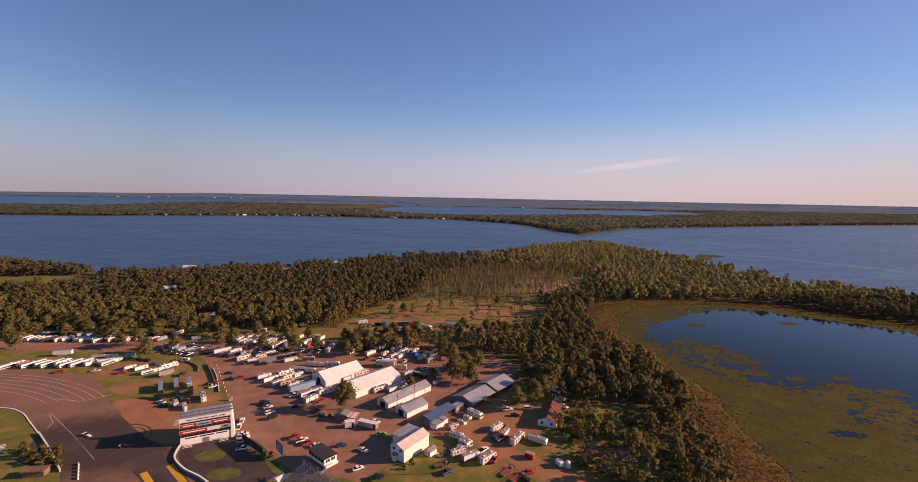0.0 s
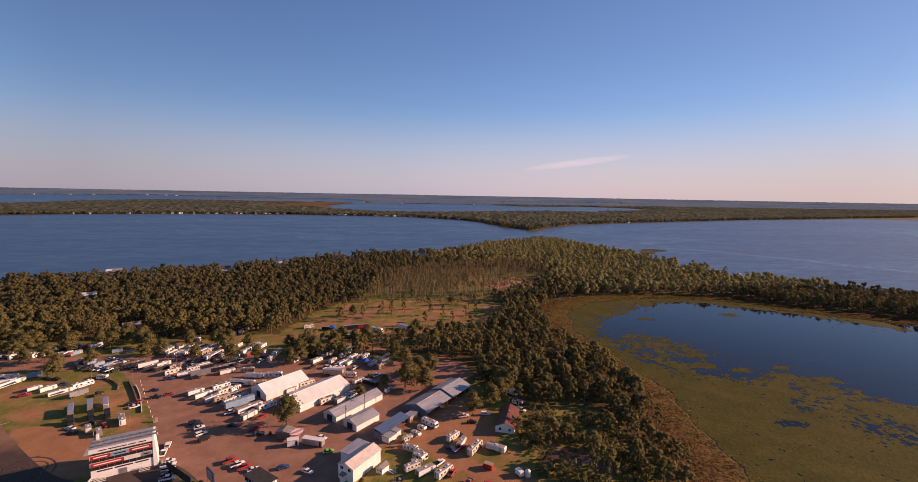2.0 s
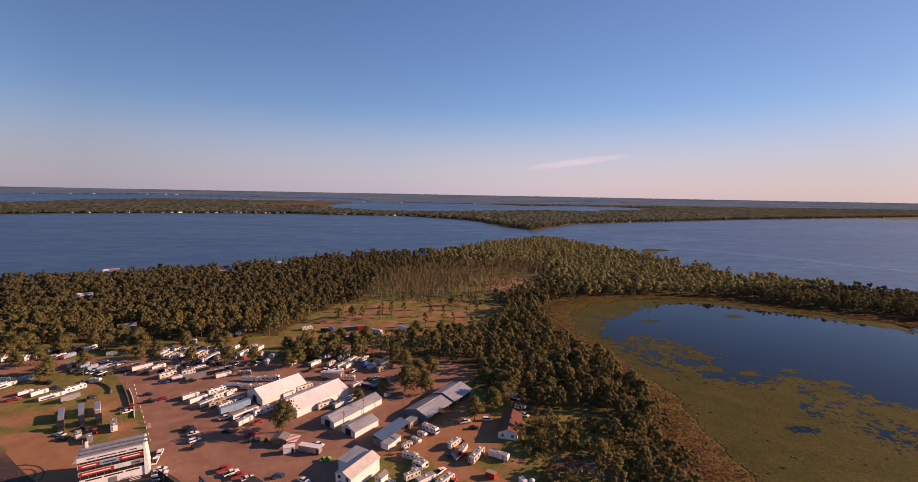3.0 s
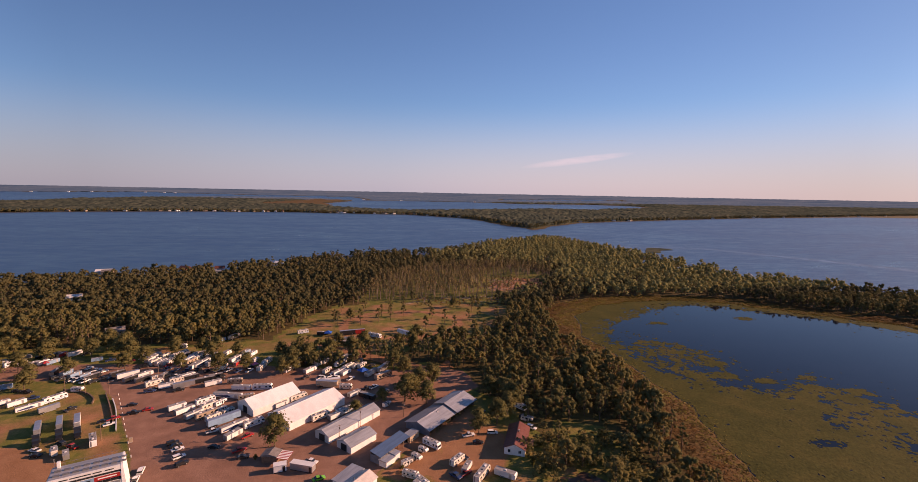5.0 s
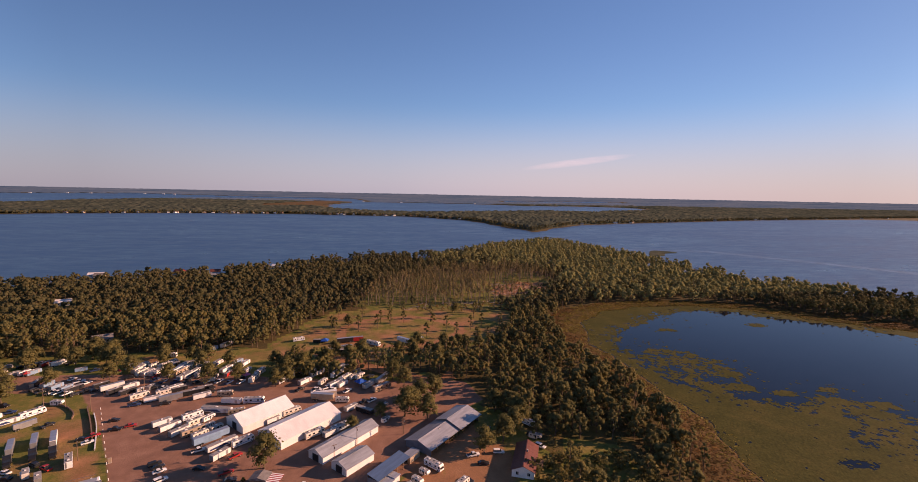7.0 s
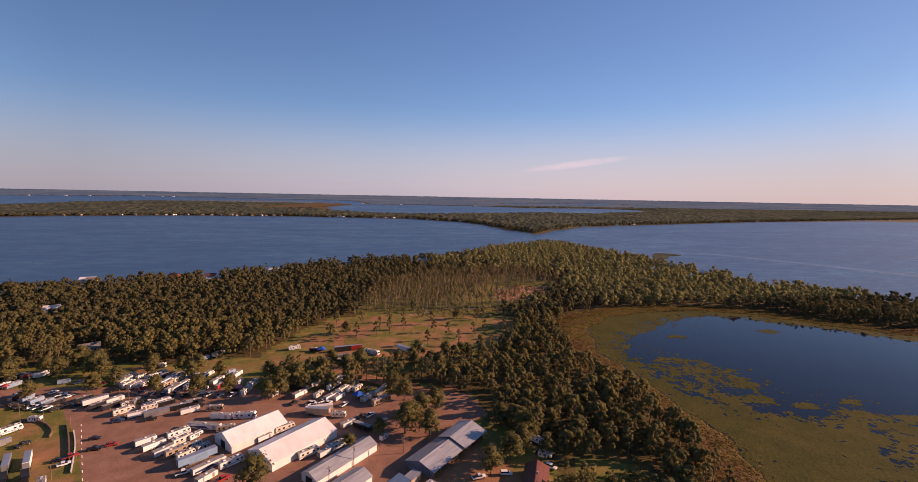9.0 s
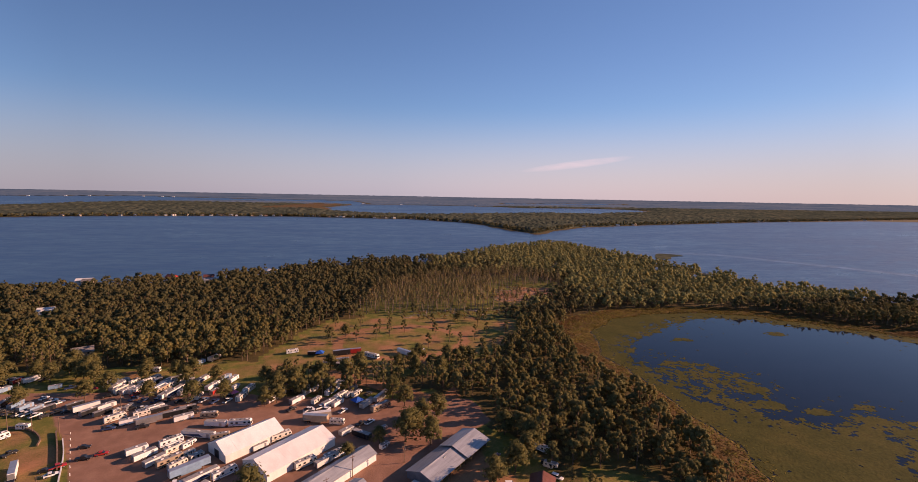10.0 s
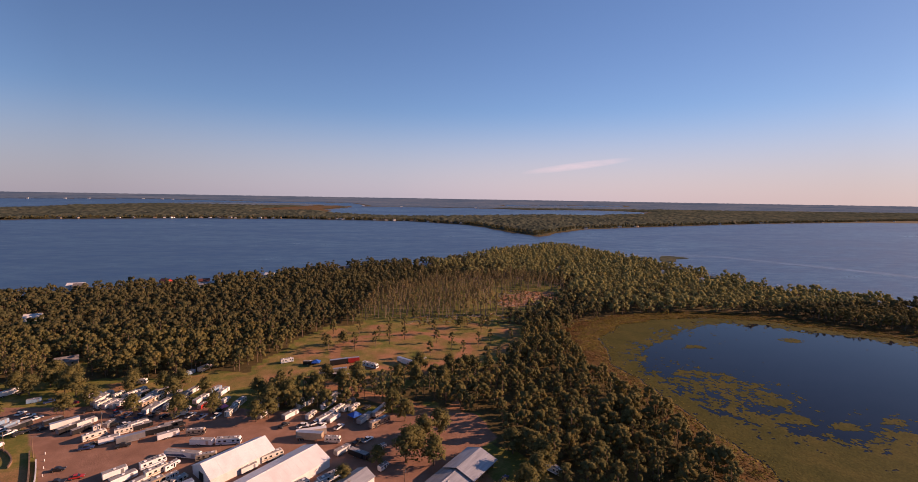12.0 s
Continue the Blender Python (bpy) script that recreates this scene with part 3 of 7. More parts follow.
# ---- trees ----
def leaf_cloud(rng, count, centre, radii, size, droop=0.0):
    """Small bent leaf clumps spread through an uneven crown, most of them near its skin and facing out."""
    d = rng.normal(size=(count, 3))
    d /= np.linalg.norm(d, axis=1)[:, None]
    lobes = 1 + 0.22 * np.sin(3 * np.arctan2(d[:, 1], d[:, 0]) + rng.uniform(0, 6)) + 0.18 * np.sin(5 * d[:, 2] + rng.uniform(0, 6))
    r = rng.uniform(0.35, 1.0, count) ** 0.45 * lobes
    p = np.asarray(centre) + d * r[:, None] * np.asarray(radii)
    nrm = d + rng.normal(scale=0.32, size=(count, 3)) + np.array([0, 0, 0.6])
    nrm /= np.linalg.norm(nrm, axis=1)[:, None]
    a = np.cross(nrm, rng.normal(size=(count, 3)))
    a /= np.linalg.norm(a, axis=1)[:, None]
    b = np.cross(nrm, a)
    s = size * rng.uniform(0.6, 1.35, (count, 1))
    bend = nrm * s * rng.uniform(-0.5, 0.1, (count, 1))
    quad = np.stack([p - a * s, p - b * s * rng.uniform(0.5, 1, (count, 1)) + bend, p + a * s * rng.uniform(0.6, 1.1, (count, 1)), p + b * s + bend], 1)
    soft = d * 0.25 + nrm * 0.75 + np.array([0, 0, 0.05])
    soft /= np.linalg.norm(soft, axis=1)[:, None]
    return np.concatenate([quad.reshape(-1, 3), np.repeat(soft, 4, axis=0)], 1)


def soft_shade(ob, normals):
    """Leaves shade as one rounded mass: their corners take the crown's normals; wood keeps its own (zero)."""
    me = ob.data
    me.polygons.foreach_set("use_smooth", np.full(len(me.polygons), True))
    me.normals_split_custom_set_from_vertices(normals.tolist())


def stick(p0, p1, r0, r1, sides=5):
    p0, p1 = np.asarray(p0, float), np.asarray(p1, float)
    w = p1 - p0
    w /= np.linalg.norm(w)
    u = np.cross(w, [0.3, 0.9, 0.2])
    u /= np.linalg.norm(u)
    v = np.cross(w, u)
    a = np.arange(sides) * 2 * math.pi / sides
    ring = np.cos(a)[:, None] * u + np.sin(a)[:, None] * v
    verts = np.concatenate([p0 + ring * r0, p1 + ring * r1])
    i = np.arange(sides)
    j = (i + 1) % sides
    return verts, np.stack([i, j, j + sides, i + sides], 1)


def clump(rng, centre, radii):
    """A lumpy rounded mass of foliage, open below, as quads' corners with soft normals."""
    a = np.arange(6) * math.pi / 3 + rng.uniform(0, 1)
    rows = []
    for r, z in ((0.36, 0.92), (0.8, 0.6), (1.02, 0.0), (0.8, -0.55)):
        rows.append(np.stack([np.cos(a) * r, np.sin(a) * r, np.full(6, z)], 1) * rng.uniform(0.78, 1.18, (6, 1)))
    faces = [(rows[0][0], rows[0][1], rows[0][2], rows[0][3]), (rows[0][0], rows[0][3], rows[0][4], rows[0][5])]
    for lo, hi in zip(rows[1:], rows):
        for i in range(6):
            j = (i + 1) % 6
            faces.append((lo[i], lo[j], hi[j], hi[i]))
    p = np.array(faces).reshape(-1, 3)
    nrm = p / np.linalg.norm(p, axis=1)[:, None] + rng.normal(scale=0.12, size=p.shape)
    nrm /= np.linalg.norm(nrm, axis=1)[:, None]
    return np.concatenate([p * np.asarray(radii) + np.asarray(centre), nrm], 1)


def tree_shape(kind, seed, leaves, size):
    """A trunk with limbs and a crown of leaf clumps. Returns wood vertices and quads, leaf quads' vertices."""
    rng = np.random.default_rng(seed)
    if kind == "oak":
        h, bare = rng.uniform(11, 14), 0.3
    else:
        h, bare = rng.uniform(3, 5), 0.1
    lean = rng.normal(scale=0.03, size=2) * h
    top = np.array([lean[0], lean[1], h * 0.93])
    wood = [stick((0, 0, -0.3), top * 0.5, 0.028 * h, 0.017 * h), stick(top * 0.5, top, 0.017 * h, 0.03)]
    blobs = []
    n = {"oak": 12, "shrub": 5}[kind]
    wide = {"oak": rng.uniform(0.35, 0.42), "shrub": 0.45}[kind] * h
    for k in range(n):
        f = (k + 0.5) / n                                   # bottom of the crown to its top
        level = bare + (0.93 - bare) * f
        reach = wide * math.sqrt(max(0.0, 1 - (max(0, f - 0.3) / 0.78) ** 2))
        az = k * 2.4 + rng.uniform(-0.5, 0.5)
        br = wide * rng.uniform(0.42, 0.58)
        tip = top / 0.93 * level + max(0.0, reach - br * 0.6) * np.array([math.cos(az), math.sin(az), 0.0])
        if kind != "shrub" and f < 0.85:
            wood.append(stick(top / 0.93 * max(0.15, level - 0.14), tip, 0.008 * h, 0.02, 4))
        blobs.append((tip, (br, br, br * 0.7)))
    blobs.append((top / 0.93 * 0.88, (wide * 0.5, wide * 0.5, wide * 0.4)))
    vol = np.array([b[1][0] ** 2 for b in blobs])
    counts = np.maximum(2, (leaves * vol / vol.sum()).astype(int))
    crown = np.concatenate([leaf_cloud(rng, c, p, r, size) for c, (p, r) in zip(counts, blobs)]
                           + [clump(rng, np.asarray(p) * np.array([0.7, 0.7, 0.97]), np.asarray(r) * 0.68) for p, r in blobs[1:] if kind == "oak"])
    wv, wf, off = [], [], 0
    for v, f in wood:
        wv.append(v), wf.append(f + off)
        off += len(v)
    away = crown[:, :3] - top / 0.93 * (0.5 + bare * 0.5)       # blend in the way out from the whole crown's middle
    away /= np.linalg.norm(away, axis=1)[:, None] + 1e-6
    crown[:, 3:] = crown[:, 3:] * 0.75 + away * 0.2 + np.array([0, 0, 0.45])
    crown[:, 3:] /= np.linalg.norm(crown[:, 3:], axis=1)[:, None]
    return np.concatenate(wv), np.concatenate(wf), crown


def lump(rng, centre, radii):
    """One rounded cushion of a crown, open below, as quads' corners with soft normals."""
    a = np.arange(6) * math.pi / 3 + rng.uniform(0, 1)
    rows = []
    for r, z in ((0.55, 0.78), (1.0, 0.12), (0.75, -0.6)):
        rows.append(np.stack([np.cos(a) * r, np.sin(a) * r, np.full(6, z)], 1) * rng.uniform(0.7, 1.25, (6, 1)))
    faces = [(rows[0][0], rows[0][1], rows[0][2], rows[0][3]), (rows[0][0], rows[0][3], rows[0][4], rows[0][5])]
    for lo, hi in zip(rows[1:], rows):
        for i in range(6):
            j = (i + 1) % 6
            faces.append((lo[i], lo[j], hi[j], hi[i]))
    p = np.array(faces).reshape(-1, 3)
    nrm = p / np.linalg.norm(p, axis=1)[:, None] + rng.normal(scale=0.3, size=p.shape)
    nrm /= np.linalg.norm(nrm, axis=1)[:, None]
    return np.concatenate([p * np.asarray(radii) + np.asarray(centre), nrm], 1)


def grove_tree(seed, leaves, size, kind, lumps=1.0):
    """A tree of the wood: a bare trunk forking into limbs that carry rounded cushions edged with leaf sprays."""
    rng = np.random.default_rng(seed)
    if kind == "pine":
        h, wide, low, n = rng.uniform(11.5, 15), rng.uniform(2.6, 3.4), 0.52, 8
    elif kind == "thin":
        h, wide, low, n = rng.uniform(11, 16), rng.uniform(1.5, 2.3), 0.66, 4
    elif kind == "slim":
        h, wide, low, n = rng.uniform(11.5, 14.5), rng.uniform(2.4, 3.1), 0.34, 11
    else:
        h, wide, low, n = rng.uniform(9.5, 12.5), rng.uniform(3.5, 4.6), 0.28, 13
    n = max(4, int(n * lumps))
    wood = [stick((0, 0, -0.3), (0, 0, h * 0.85), 0.24, 0.08, 4)]
    sets = []
    for k in range(n):
        f = (k + 0.5) / n
        az = k * 2.4 + rng.uniform(-0.5, 0.5)
        if kind in ("broad", "slim"):
            out, level = wide * 0.8 * math.sqrt(f) * (1 - 0.35 * max(0.0, f - 0.6)), 0.92 - (0.92 - low) * f ** 1.25 + rng.uniform(-0.06, 0.06)
            br = wide * rng.uniform(0.30, 0.46) / math.sqrt(lumps)
        else:
            out, level = wide * (0.1 + 0.6 * f), 0.96 - (0.96 - low) * f + rng.uniform(-0.03, 0.03)
            br = wide * rng.uniform(0.42, 0.62)
        at = np.array([math.cos(az) * out, math.sin(az) * out, h * level])
        away = np.array([math.cos(az) * out / wide * 0.3, math.sin(az) * out / wide * 0.3, 0.0])
        mass = lump(rng, at, (br * 0.72, br * 0.72, br * 0.66))
        mass[:, 3:] += away + np.array([0, 0, 0.9])
        mass[:, 3:] /= np.linalg.norm(mass[:, 3:], axis=1)[:, None]
        c = max(2, int(leaves / n))
        d = rng.normal(size=(c, 3))
        d[:, 2] = np.where(rng.random(c) < 0.6, np.abs(d[:, 2]), d[:, 2] * 0.8)
        d /= np.linalg.norm(d, axis=1)[:, None]
        p = at + d * rng.uniform(0.7, 1.12, (c, 1)) * np.array([br, br, br * 0.85])
        nrm = d + np.array([0, 0, 0.4]) + rng.normal(scale=0.3, size=(c, 3))
        nrm /= np.linalg.norm(nrm, axis=1)[:, None]
        a = np.cross(nrm, rng.normal(size=(c, 3)))
        a /= np.linalg.norm(a, axis=1)[:, None]
        b = np.cross(nrm, a)
        s = size * rng.uniform(0.6, 1.35, (c, 1))
        quad = np.stack([p - a * s, p - b * s * rng.uniform(0.5, 1, (c, 1)), p + a * s * rng.uniform(0.6, 1.1, (c, 1)), p + b * s - nrm * s * 0.3], 1)
        soft = d * 0.5 + nrm * 0.3 + away + np.array([0, 0, 0.75])
        soft /= np.linalg.norm(soft, axis=1)[:, None]
        sets += [mass, np.concatenate([quad.reshape(-1, 3), np.repeat(soft, 4, axis=0)], 1)]
        if k % 3 == 0:
            wood.append(stick((0, 0, h * (low - 0.12)), at, 0.1, 0.04, 3))
    wv, wf, off = [], [], 0
    for v, f in wood:
        wv.append(v), wf.append(f + off)
        off += len(v)
    return np.concatenate(wv), np.concatenate(wf), np.concatenate(sets)


def quads(n):
    return np.arange(n * 4).reshape(-1, 4)


def plant_stuff(name, label, category, spots, shapes, leaf_mat, rng, scale=(0.8, 1.2), wood_too=True, slim=1.0, bark=None):
    """Many trees as one piece of woodland."""
    wv, wf, lv, ln, off = [], [], [], [], 0
    for x, y, z in spots:
        w, f, c = shapes[rng.integers(len(shapes))]
        a, s = rng.uniform(0, 6.3), rng.uniform(*scale)
        rot = np.array([[math.cos(a), -math.sin(a), 0], [math.sin(a), math.cos(a), 0], [0, 0, rng.uniform(0.85, 1.15) / slim]]) * s * slim
        at = np.array([x, y, z])
        lv.append(c[:, :3] @ rot.T + at)
        ca, sa = math.cos(a), math.sin(a)
        ln.append(c[:, 3:] @ np.array([[ca, -sa, 0], [sa, ca, 0], [0, 0, 1]]).T)
        if wood_too:
            wv.append(w @ rot.T + at)
            wf.append(f + off)
            off += len(w)
    lv = np.concatenate(lv)
    leaf_n = len(lv)
    if wood_too:
        verts, faces = np.concatenate([lv] + wv), np.concatenate([quads(leaf_n // 4), np.concatenate(wf) + leaf_n])
    else:
        verts, faces = lv, quads(leaf_n // 4)
    ob = big_mesh(name, verts, faces, leaf_mat)
    if wood_too:
        ob.data.materials.append(bark or BARK)
        idx = np.zeros(len(faces), np.int32)
        idx[leaf_n // 4:] = 1
        ob.data.polygons.foreach_set("material_index", idx)
    normals = np.zeros((len(verts), 3))
    normals[:leaf_n] = np.concatenate(ln)
    soft_shade(ob, normals)
    return tagged(ob, label, category, kind="stuff")


def scatter(x0, x1, y0, y1, step, seed, chance):
    r = np.random.default_rng(seed)
    x, y = np.meshgrid(np.arange(x0, x1, step), np.arange(y0, y1, step))
    x, y = x.ravel() + r.uniform(-0.45, 0.45, x.size) * step, y.ravel() + r.uniform(-0.45, 0.45, y.size) * step
    on = r.random(x.size) < chance(x, y)
    x, y = x[on], y[on]
    return np.stack([x, y, height(x, y)], 1)


def in_view(x, y):
    """The wedge of land ahead; woods go on a little to both sides of it."""
    return (np.abs(np.arctan2(x, y + 60) - 0.14) < 1.0) & (y > 60)


rng = np.random.default_rng(11)
shrubs = [tree_shape("shrub", 40 + s, 50, 0.5) for s in range(4)]


def grove(seed, leaves, size, lumps):
    return [grove_tree(seed + k, leaves, size, "broad", lumps) for k in range(10)] + [grove_tree(seed + 20 + k, int(leaves * 0.7), size * 0.85, "slim", lumps) for k in range(3)]


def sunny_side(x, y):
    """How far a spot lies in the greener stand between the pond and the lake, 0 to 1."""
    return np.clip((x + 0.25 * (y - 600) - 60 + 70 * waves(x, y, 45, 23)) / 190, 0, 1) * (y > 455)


near = scatter(-620, 700, 100, 430, 6.5, 1, lambda x, y: woods(x, y) * in_view(x, y) * 0.95)
plant_stuff("woodland", "dense olive green oaks and pines of the near wood", "woods", near, grove(100, 110, 0.44, 1.0), LEAF, rng, (0.84, 1.1))
deep = scatter(-900, 800, 430, 640, 7.3, 2, lambda x, y: woods(x, y) * in_view(x, y) * 0.95 * (1 - sunny_side(x, y)))
plant_stuff("pine_wood", "dark green pine and oak wood beyond the clearing", "woods", deep, grove(140, 60, 0.55, 0.62), PINE, rng, (0.85, 1.14))
shore_trees = scatter(-900, 800, 640, 1080, 8.2, 12, lambda x, y: woods(x, y) * in_view(x, y) * 0.95 * (1 - sunny_side(x, y)))
plant_stuff("shore_wood", "dark green wood along the lake shore", "woods", shore_trees, grove(180, 34, 0.8, 0.5), PINE, rng, (0.85, 1.15))
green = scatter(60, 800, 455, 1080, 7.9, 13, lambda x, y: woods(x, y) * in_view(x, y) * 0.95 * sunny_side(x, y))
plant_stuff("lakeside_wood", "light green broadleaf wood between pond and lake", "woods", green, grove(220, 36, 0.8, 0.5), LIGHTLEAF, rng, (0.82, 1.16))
thin = scatter(-40, 225, 455, 670, 6.0, 14, lambda x, y: (inside(THINNED, x, y) > 0) * (ragged(DIRT_PATCH, x, y, 8, 25) < -9) * 0.95)
plant_stuff("thinned_pines", "sparse tall pines with bare brown trunks", "woods", thin, [grove_tree(260 + k, 36, 0.5, "thin") for k in range(7)], THINLEAF, rng, (0.85, 1.25), bark=PALE_BARK)
brush = scatter(40, 520, 60, 560, 3.6, 3, lambda x, y: in_view(x, y) * (shore(x, y) > 5) * (np.abs(inside(MARSH_EDGE, x, y) - 0) < 8) * np.where(y < 270, 0.2, 0.08) * (0.75 + 0.5 * waves(x, y, 9, 15)))
plant_stuff("undergrowth", "low green and rust brown shrubs along the marsh", "shrubs", brush, shrubs, SHRUB, rng, (0.45, 1.0), False)
under = scatter(58, 140, 150, 420, 4.6, 71, lambda x, y: woods(x, y) * in_view(x, y) * 0.6)
plant_stuff("understorey", "dark green bushes under the trees beside the marsh", "shrubs", under, shrubs, LEAF, rng, (0.5, 1.0), False)
WET = [(60, 172), (68, 184), (80, 182), (92, 168), (93, 158), (82, 156), (70, 164)]
thicket = scatter(48, 130, 110, 215, 3.2, 8, lambda x, y: (inside(MARSH_EDGE, x, y) < 0) * (inside(YARD_DIRT, x, y) < -3) * (inside(WET, x, y) < 1) * (inside(HOLLOW, x, y) > -3) * (x > 56) * 0.8)
plant_stuff("thicket", "dense green bushes round the wet hollow", "shrubs", thicket, shrubs, LEAF, rng, (0.55, 1.3), False)
scrub = scatter(25, 170, 440, 580, 4.5, 9, lambda x, y: ((ragged(DIRT_PATCH, x, y, 8, 25) > -12) | (y < 476)) * 0.4)
plant_stuff("scrub", "low brown scrub between felled trunks", "shrubs", scrub, shrubs, REED, rng, (0.3, 0.7), False)

# reeds and sedge of the marsh
r = np.random.default_rng(21)
bx, by = r.uniform(80, 560, 620000), r.uniform(60, 480, 620000)
on = (inside(MARSH_EDGE, bx, by) > -2) & (pond_depth(bx, by) < 9 * r.random(bx.size) ** 2) & in_view(bx, by) & (r.random(bx.size) < 0.75 + 0.25 * waves(bx, by, 7, 14))
bx, by = bx[on], by[on]
tall, spread, a = r.uniform(0.12, 0.32, bx.size), r.uniform(0.35, 0.85, bx.size), r.uniform(0, 6.3, bx.size)
ox, oy = np.cos(a) * spread, np.sin(a) * spread
la, lean = r.normal(math.pi, 0.6, bx.size), r.uniform(0.9, 1.5, bx.size)
lx, ly = np.cos(la) * lean, np.sin(la) * lean
flip = np.where(ox * ly - oy * lx > 0, 1.0, -1.0)          # every tuft shows its upper face to the sky
ox, oy = ox * flip, oy * flip
z0 = np.maximum(height(bx, by), -0.6) - 0.1
tuft = np.stack([np.stack([bx - ox * 0.6, by - oy * 0.6, z0], 1), np.stack([bx + ox * 0.6, by + oy * 0.6, z0], 1),
                 np.stack([bx + ox + lx, by + oy + ly, z0 + tall], 1), np.stack([bx - ox + lx, by - oy + ly, z0 + tall * r.uniform(0.7, 1, bx.size)], 1)], 1).reshape(-1, 3)
wet = (pond_depth(bx, by) + 4 * waves(bx, by, 8, 19) + 12 + 14 * (by > 370)) / 13 > r.random(bx.size)
for name, mat, label, pick_them in (("sedge", SEDGE, "yellow green sedge at the pond's edge", wet), ("reeds", REED, "rust brown reeds and grasses of the marsh", ~wet)):
    sel = np.repeat(pick_them, 4)
    ob = big_mesh(name, tuft[sel], quads(int(pick_them.sum())), mat)
    lean_up = np.repeat(r.normal(scale=0.16, size=(int(pick_them.sum()), 3)) + np.array([0.1, 0, 1.0]), 4, axis=0)
    soft_shade(ob, lean_up / np.linalg.norm(lean_up, axis=1)[:, None])
    tagged(ob, label, "reeds", kind="stuff")

# the far shore: a closed lumpy canopy with single crowns along its edge, fading into low hazy hills
fa, fr = np.meshgrid(np.radians(np.arange(-46, 66, 0.17)), np.concatenate([1230 * 1.0115 ** np.arange(0, 100), np.linspace(3880, 4688, 40)]))
fr = fr * (1 + (1 / np.cos(np.clip(fa - AXIS, -0.9, 0.9)) - 1) * np.clip((fr - 1500) / 3100, 0, 1))
r = np.random.default_rng(61)
cxx, cyy = fr * np.sin(fa), fr * np.cos(fa)
plan_x, plan_y, plan_k = level_plan(cxx, cyy)
inland = np.where(cyy > 1150, shore(cxx, cyy), -50)
open_marsh = smooth(inside(FAR_MARSH, plan_x, plan_y) + 40 * waves(plan_x, plan_y, 160, 3), 60)
lift = np.clip((inland - 14) / (22 + 900 * (1 - plan_k)), 0, 1) * (9.5 + 1.8 * waves(cxx, cyy, 37, 62) + r.uniform(-3.4, 3.4, cxx.shape)) * (1 - 0.85 * open_marsh) * np.maximum(plan_k, 0.4) - 1.0 + np.maximum(height(cxx, cyy), -1.3)
fn = cxx.shape[1]
fi = np.arange(cxx.shape[0] - 1)[:, None] * fn + np.arange(fn - 1)[None, :]
fq = np.stack([fi, fi + 1, fi + 1 + fn, fi + fn], 2).reshape(-1, 4)
fq = fq[(inland.ravel()[fq] > 10).all(1) & (open_marsh.ravel()[fq] < 0.6).any(1)]
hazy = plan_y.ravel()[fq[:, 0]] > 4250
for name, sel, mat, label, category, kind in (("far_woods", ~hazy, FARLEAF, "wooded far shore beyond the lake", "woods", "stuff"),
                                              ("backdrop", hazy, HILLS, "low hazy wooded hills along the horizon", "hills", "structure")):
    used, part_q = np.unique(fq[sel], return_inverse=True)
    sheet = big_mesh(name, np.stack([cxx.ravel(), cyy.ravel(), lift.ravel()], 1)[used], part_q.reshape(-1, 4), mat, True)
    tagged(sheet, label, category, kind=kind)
far_shapes = [grove_tree(300 + s, 8, 1.2, "broad", 0.35) for s in range(5)]
edge = scatter(-2400, 3400, 1250, 2600, 10.5, 5, lambda x, y: in_view(x, y) * (y > 1200) * (shore(x, y) > np.where((x > 430) & (x < 900), 11, 2)) * (shore(x, y) < 40) * (inside(FAR, x, y) < 60) * 0.7)
plant_stuff("far_shore_trees", "low grey green trees along the far shore", "woods", edge, far_shapes, PINE, rng, (0.7, 1.15), False)

# felled and dead trunks in the cut-over strip
r = np.random.default_rng(31)
fx, fy = r.uniform(20, 170, 700), r.uniform(452, 575, 700)
on = (ragged(DIRT_PATCH, fx, fy, 8, 25) > -8) | ((fy < 476) & (fx > -10) & (fx < 120))
wv, wf, off = [], [], 0
for x, y in zip(fx[on], fy[on]):
    a, ln = r.uniform(0, 6.3), r.uniform(4, 10)
    up = 0.3 if r.random() < 0.85 else r.uniform(3, 8)
    v, f = stick((x, y, 0.25), (x + math.cos(a) * ln * (1 if up < 1 else 0.1), y + math.sin(a) * ln * (1 if up < 1 else 0.1), up), 0.28, 0.12, 5)
    wv.append(v), wf.append(f + off)
    off += len(v)
tagged(big_mesh("felled_trunks", np.concatenate(wv), np.concatenate(wf), DEADWOOD), "pale felled and broken trunks in the clearing", "logs", kind="stuff")


# single trees that stand apart
PROTO = {}


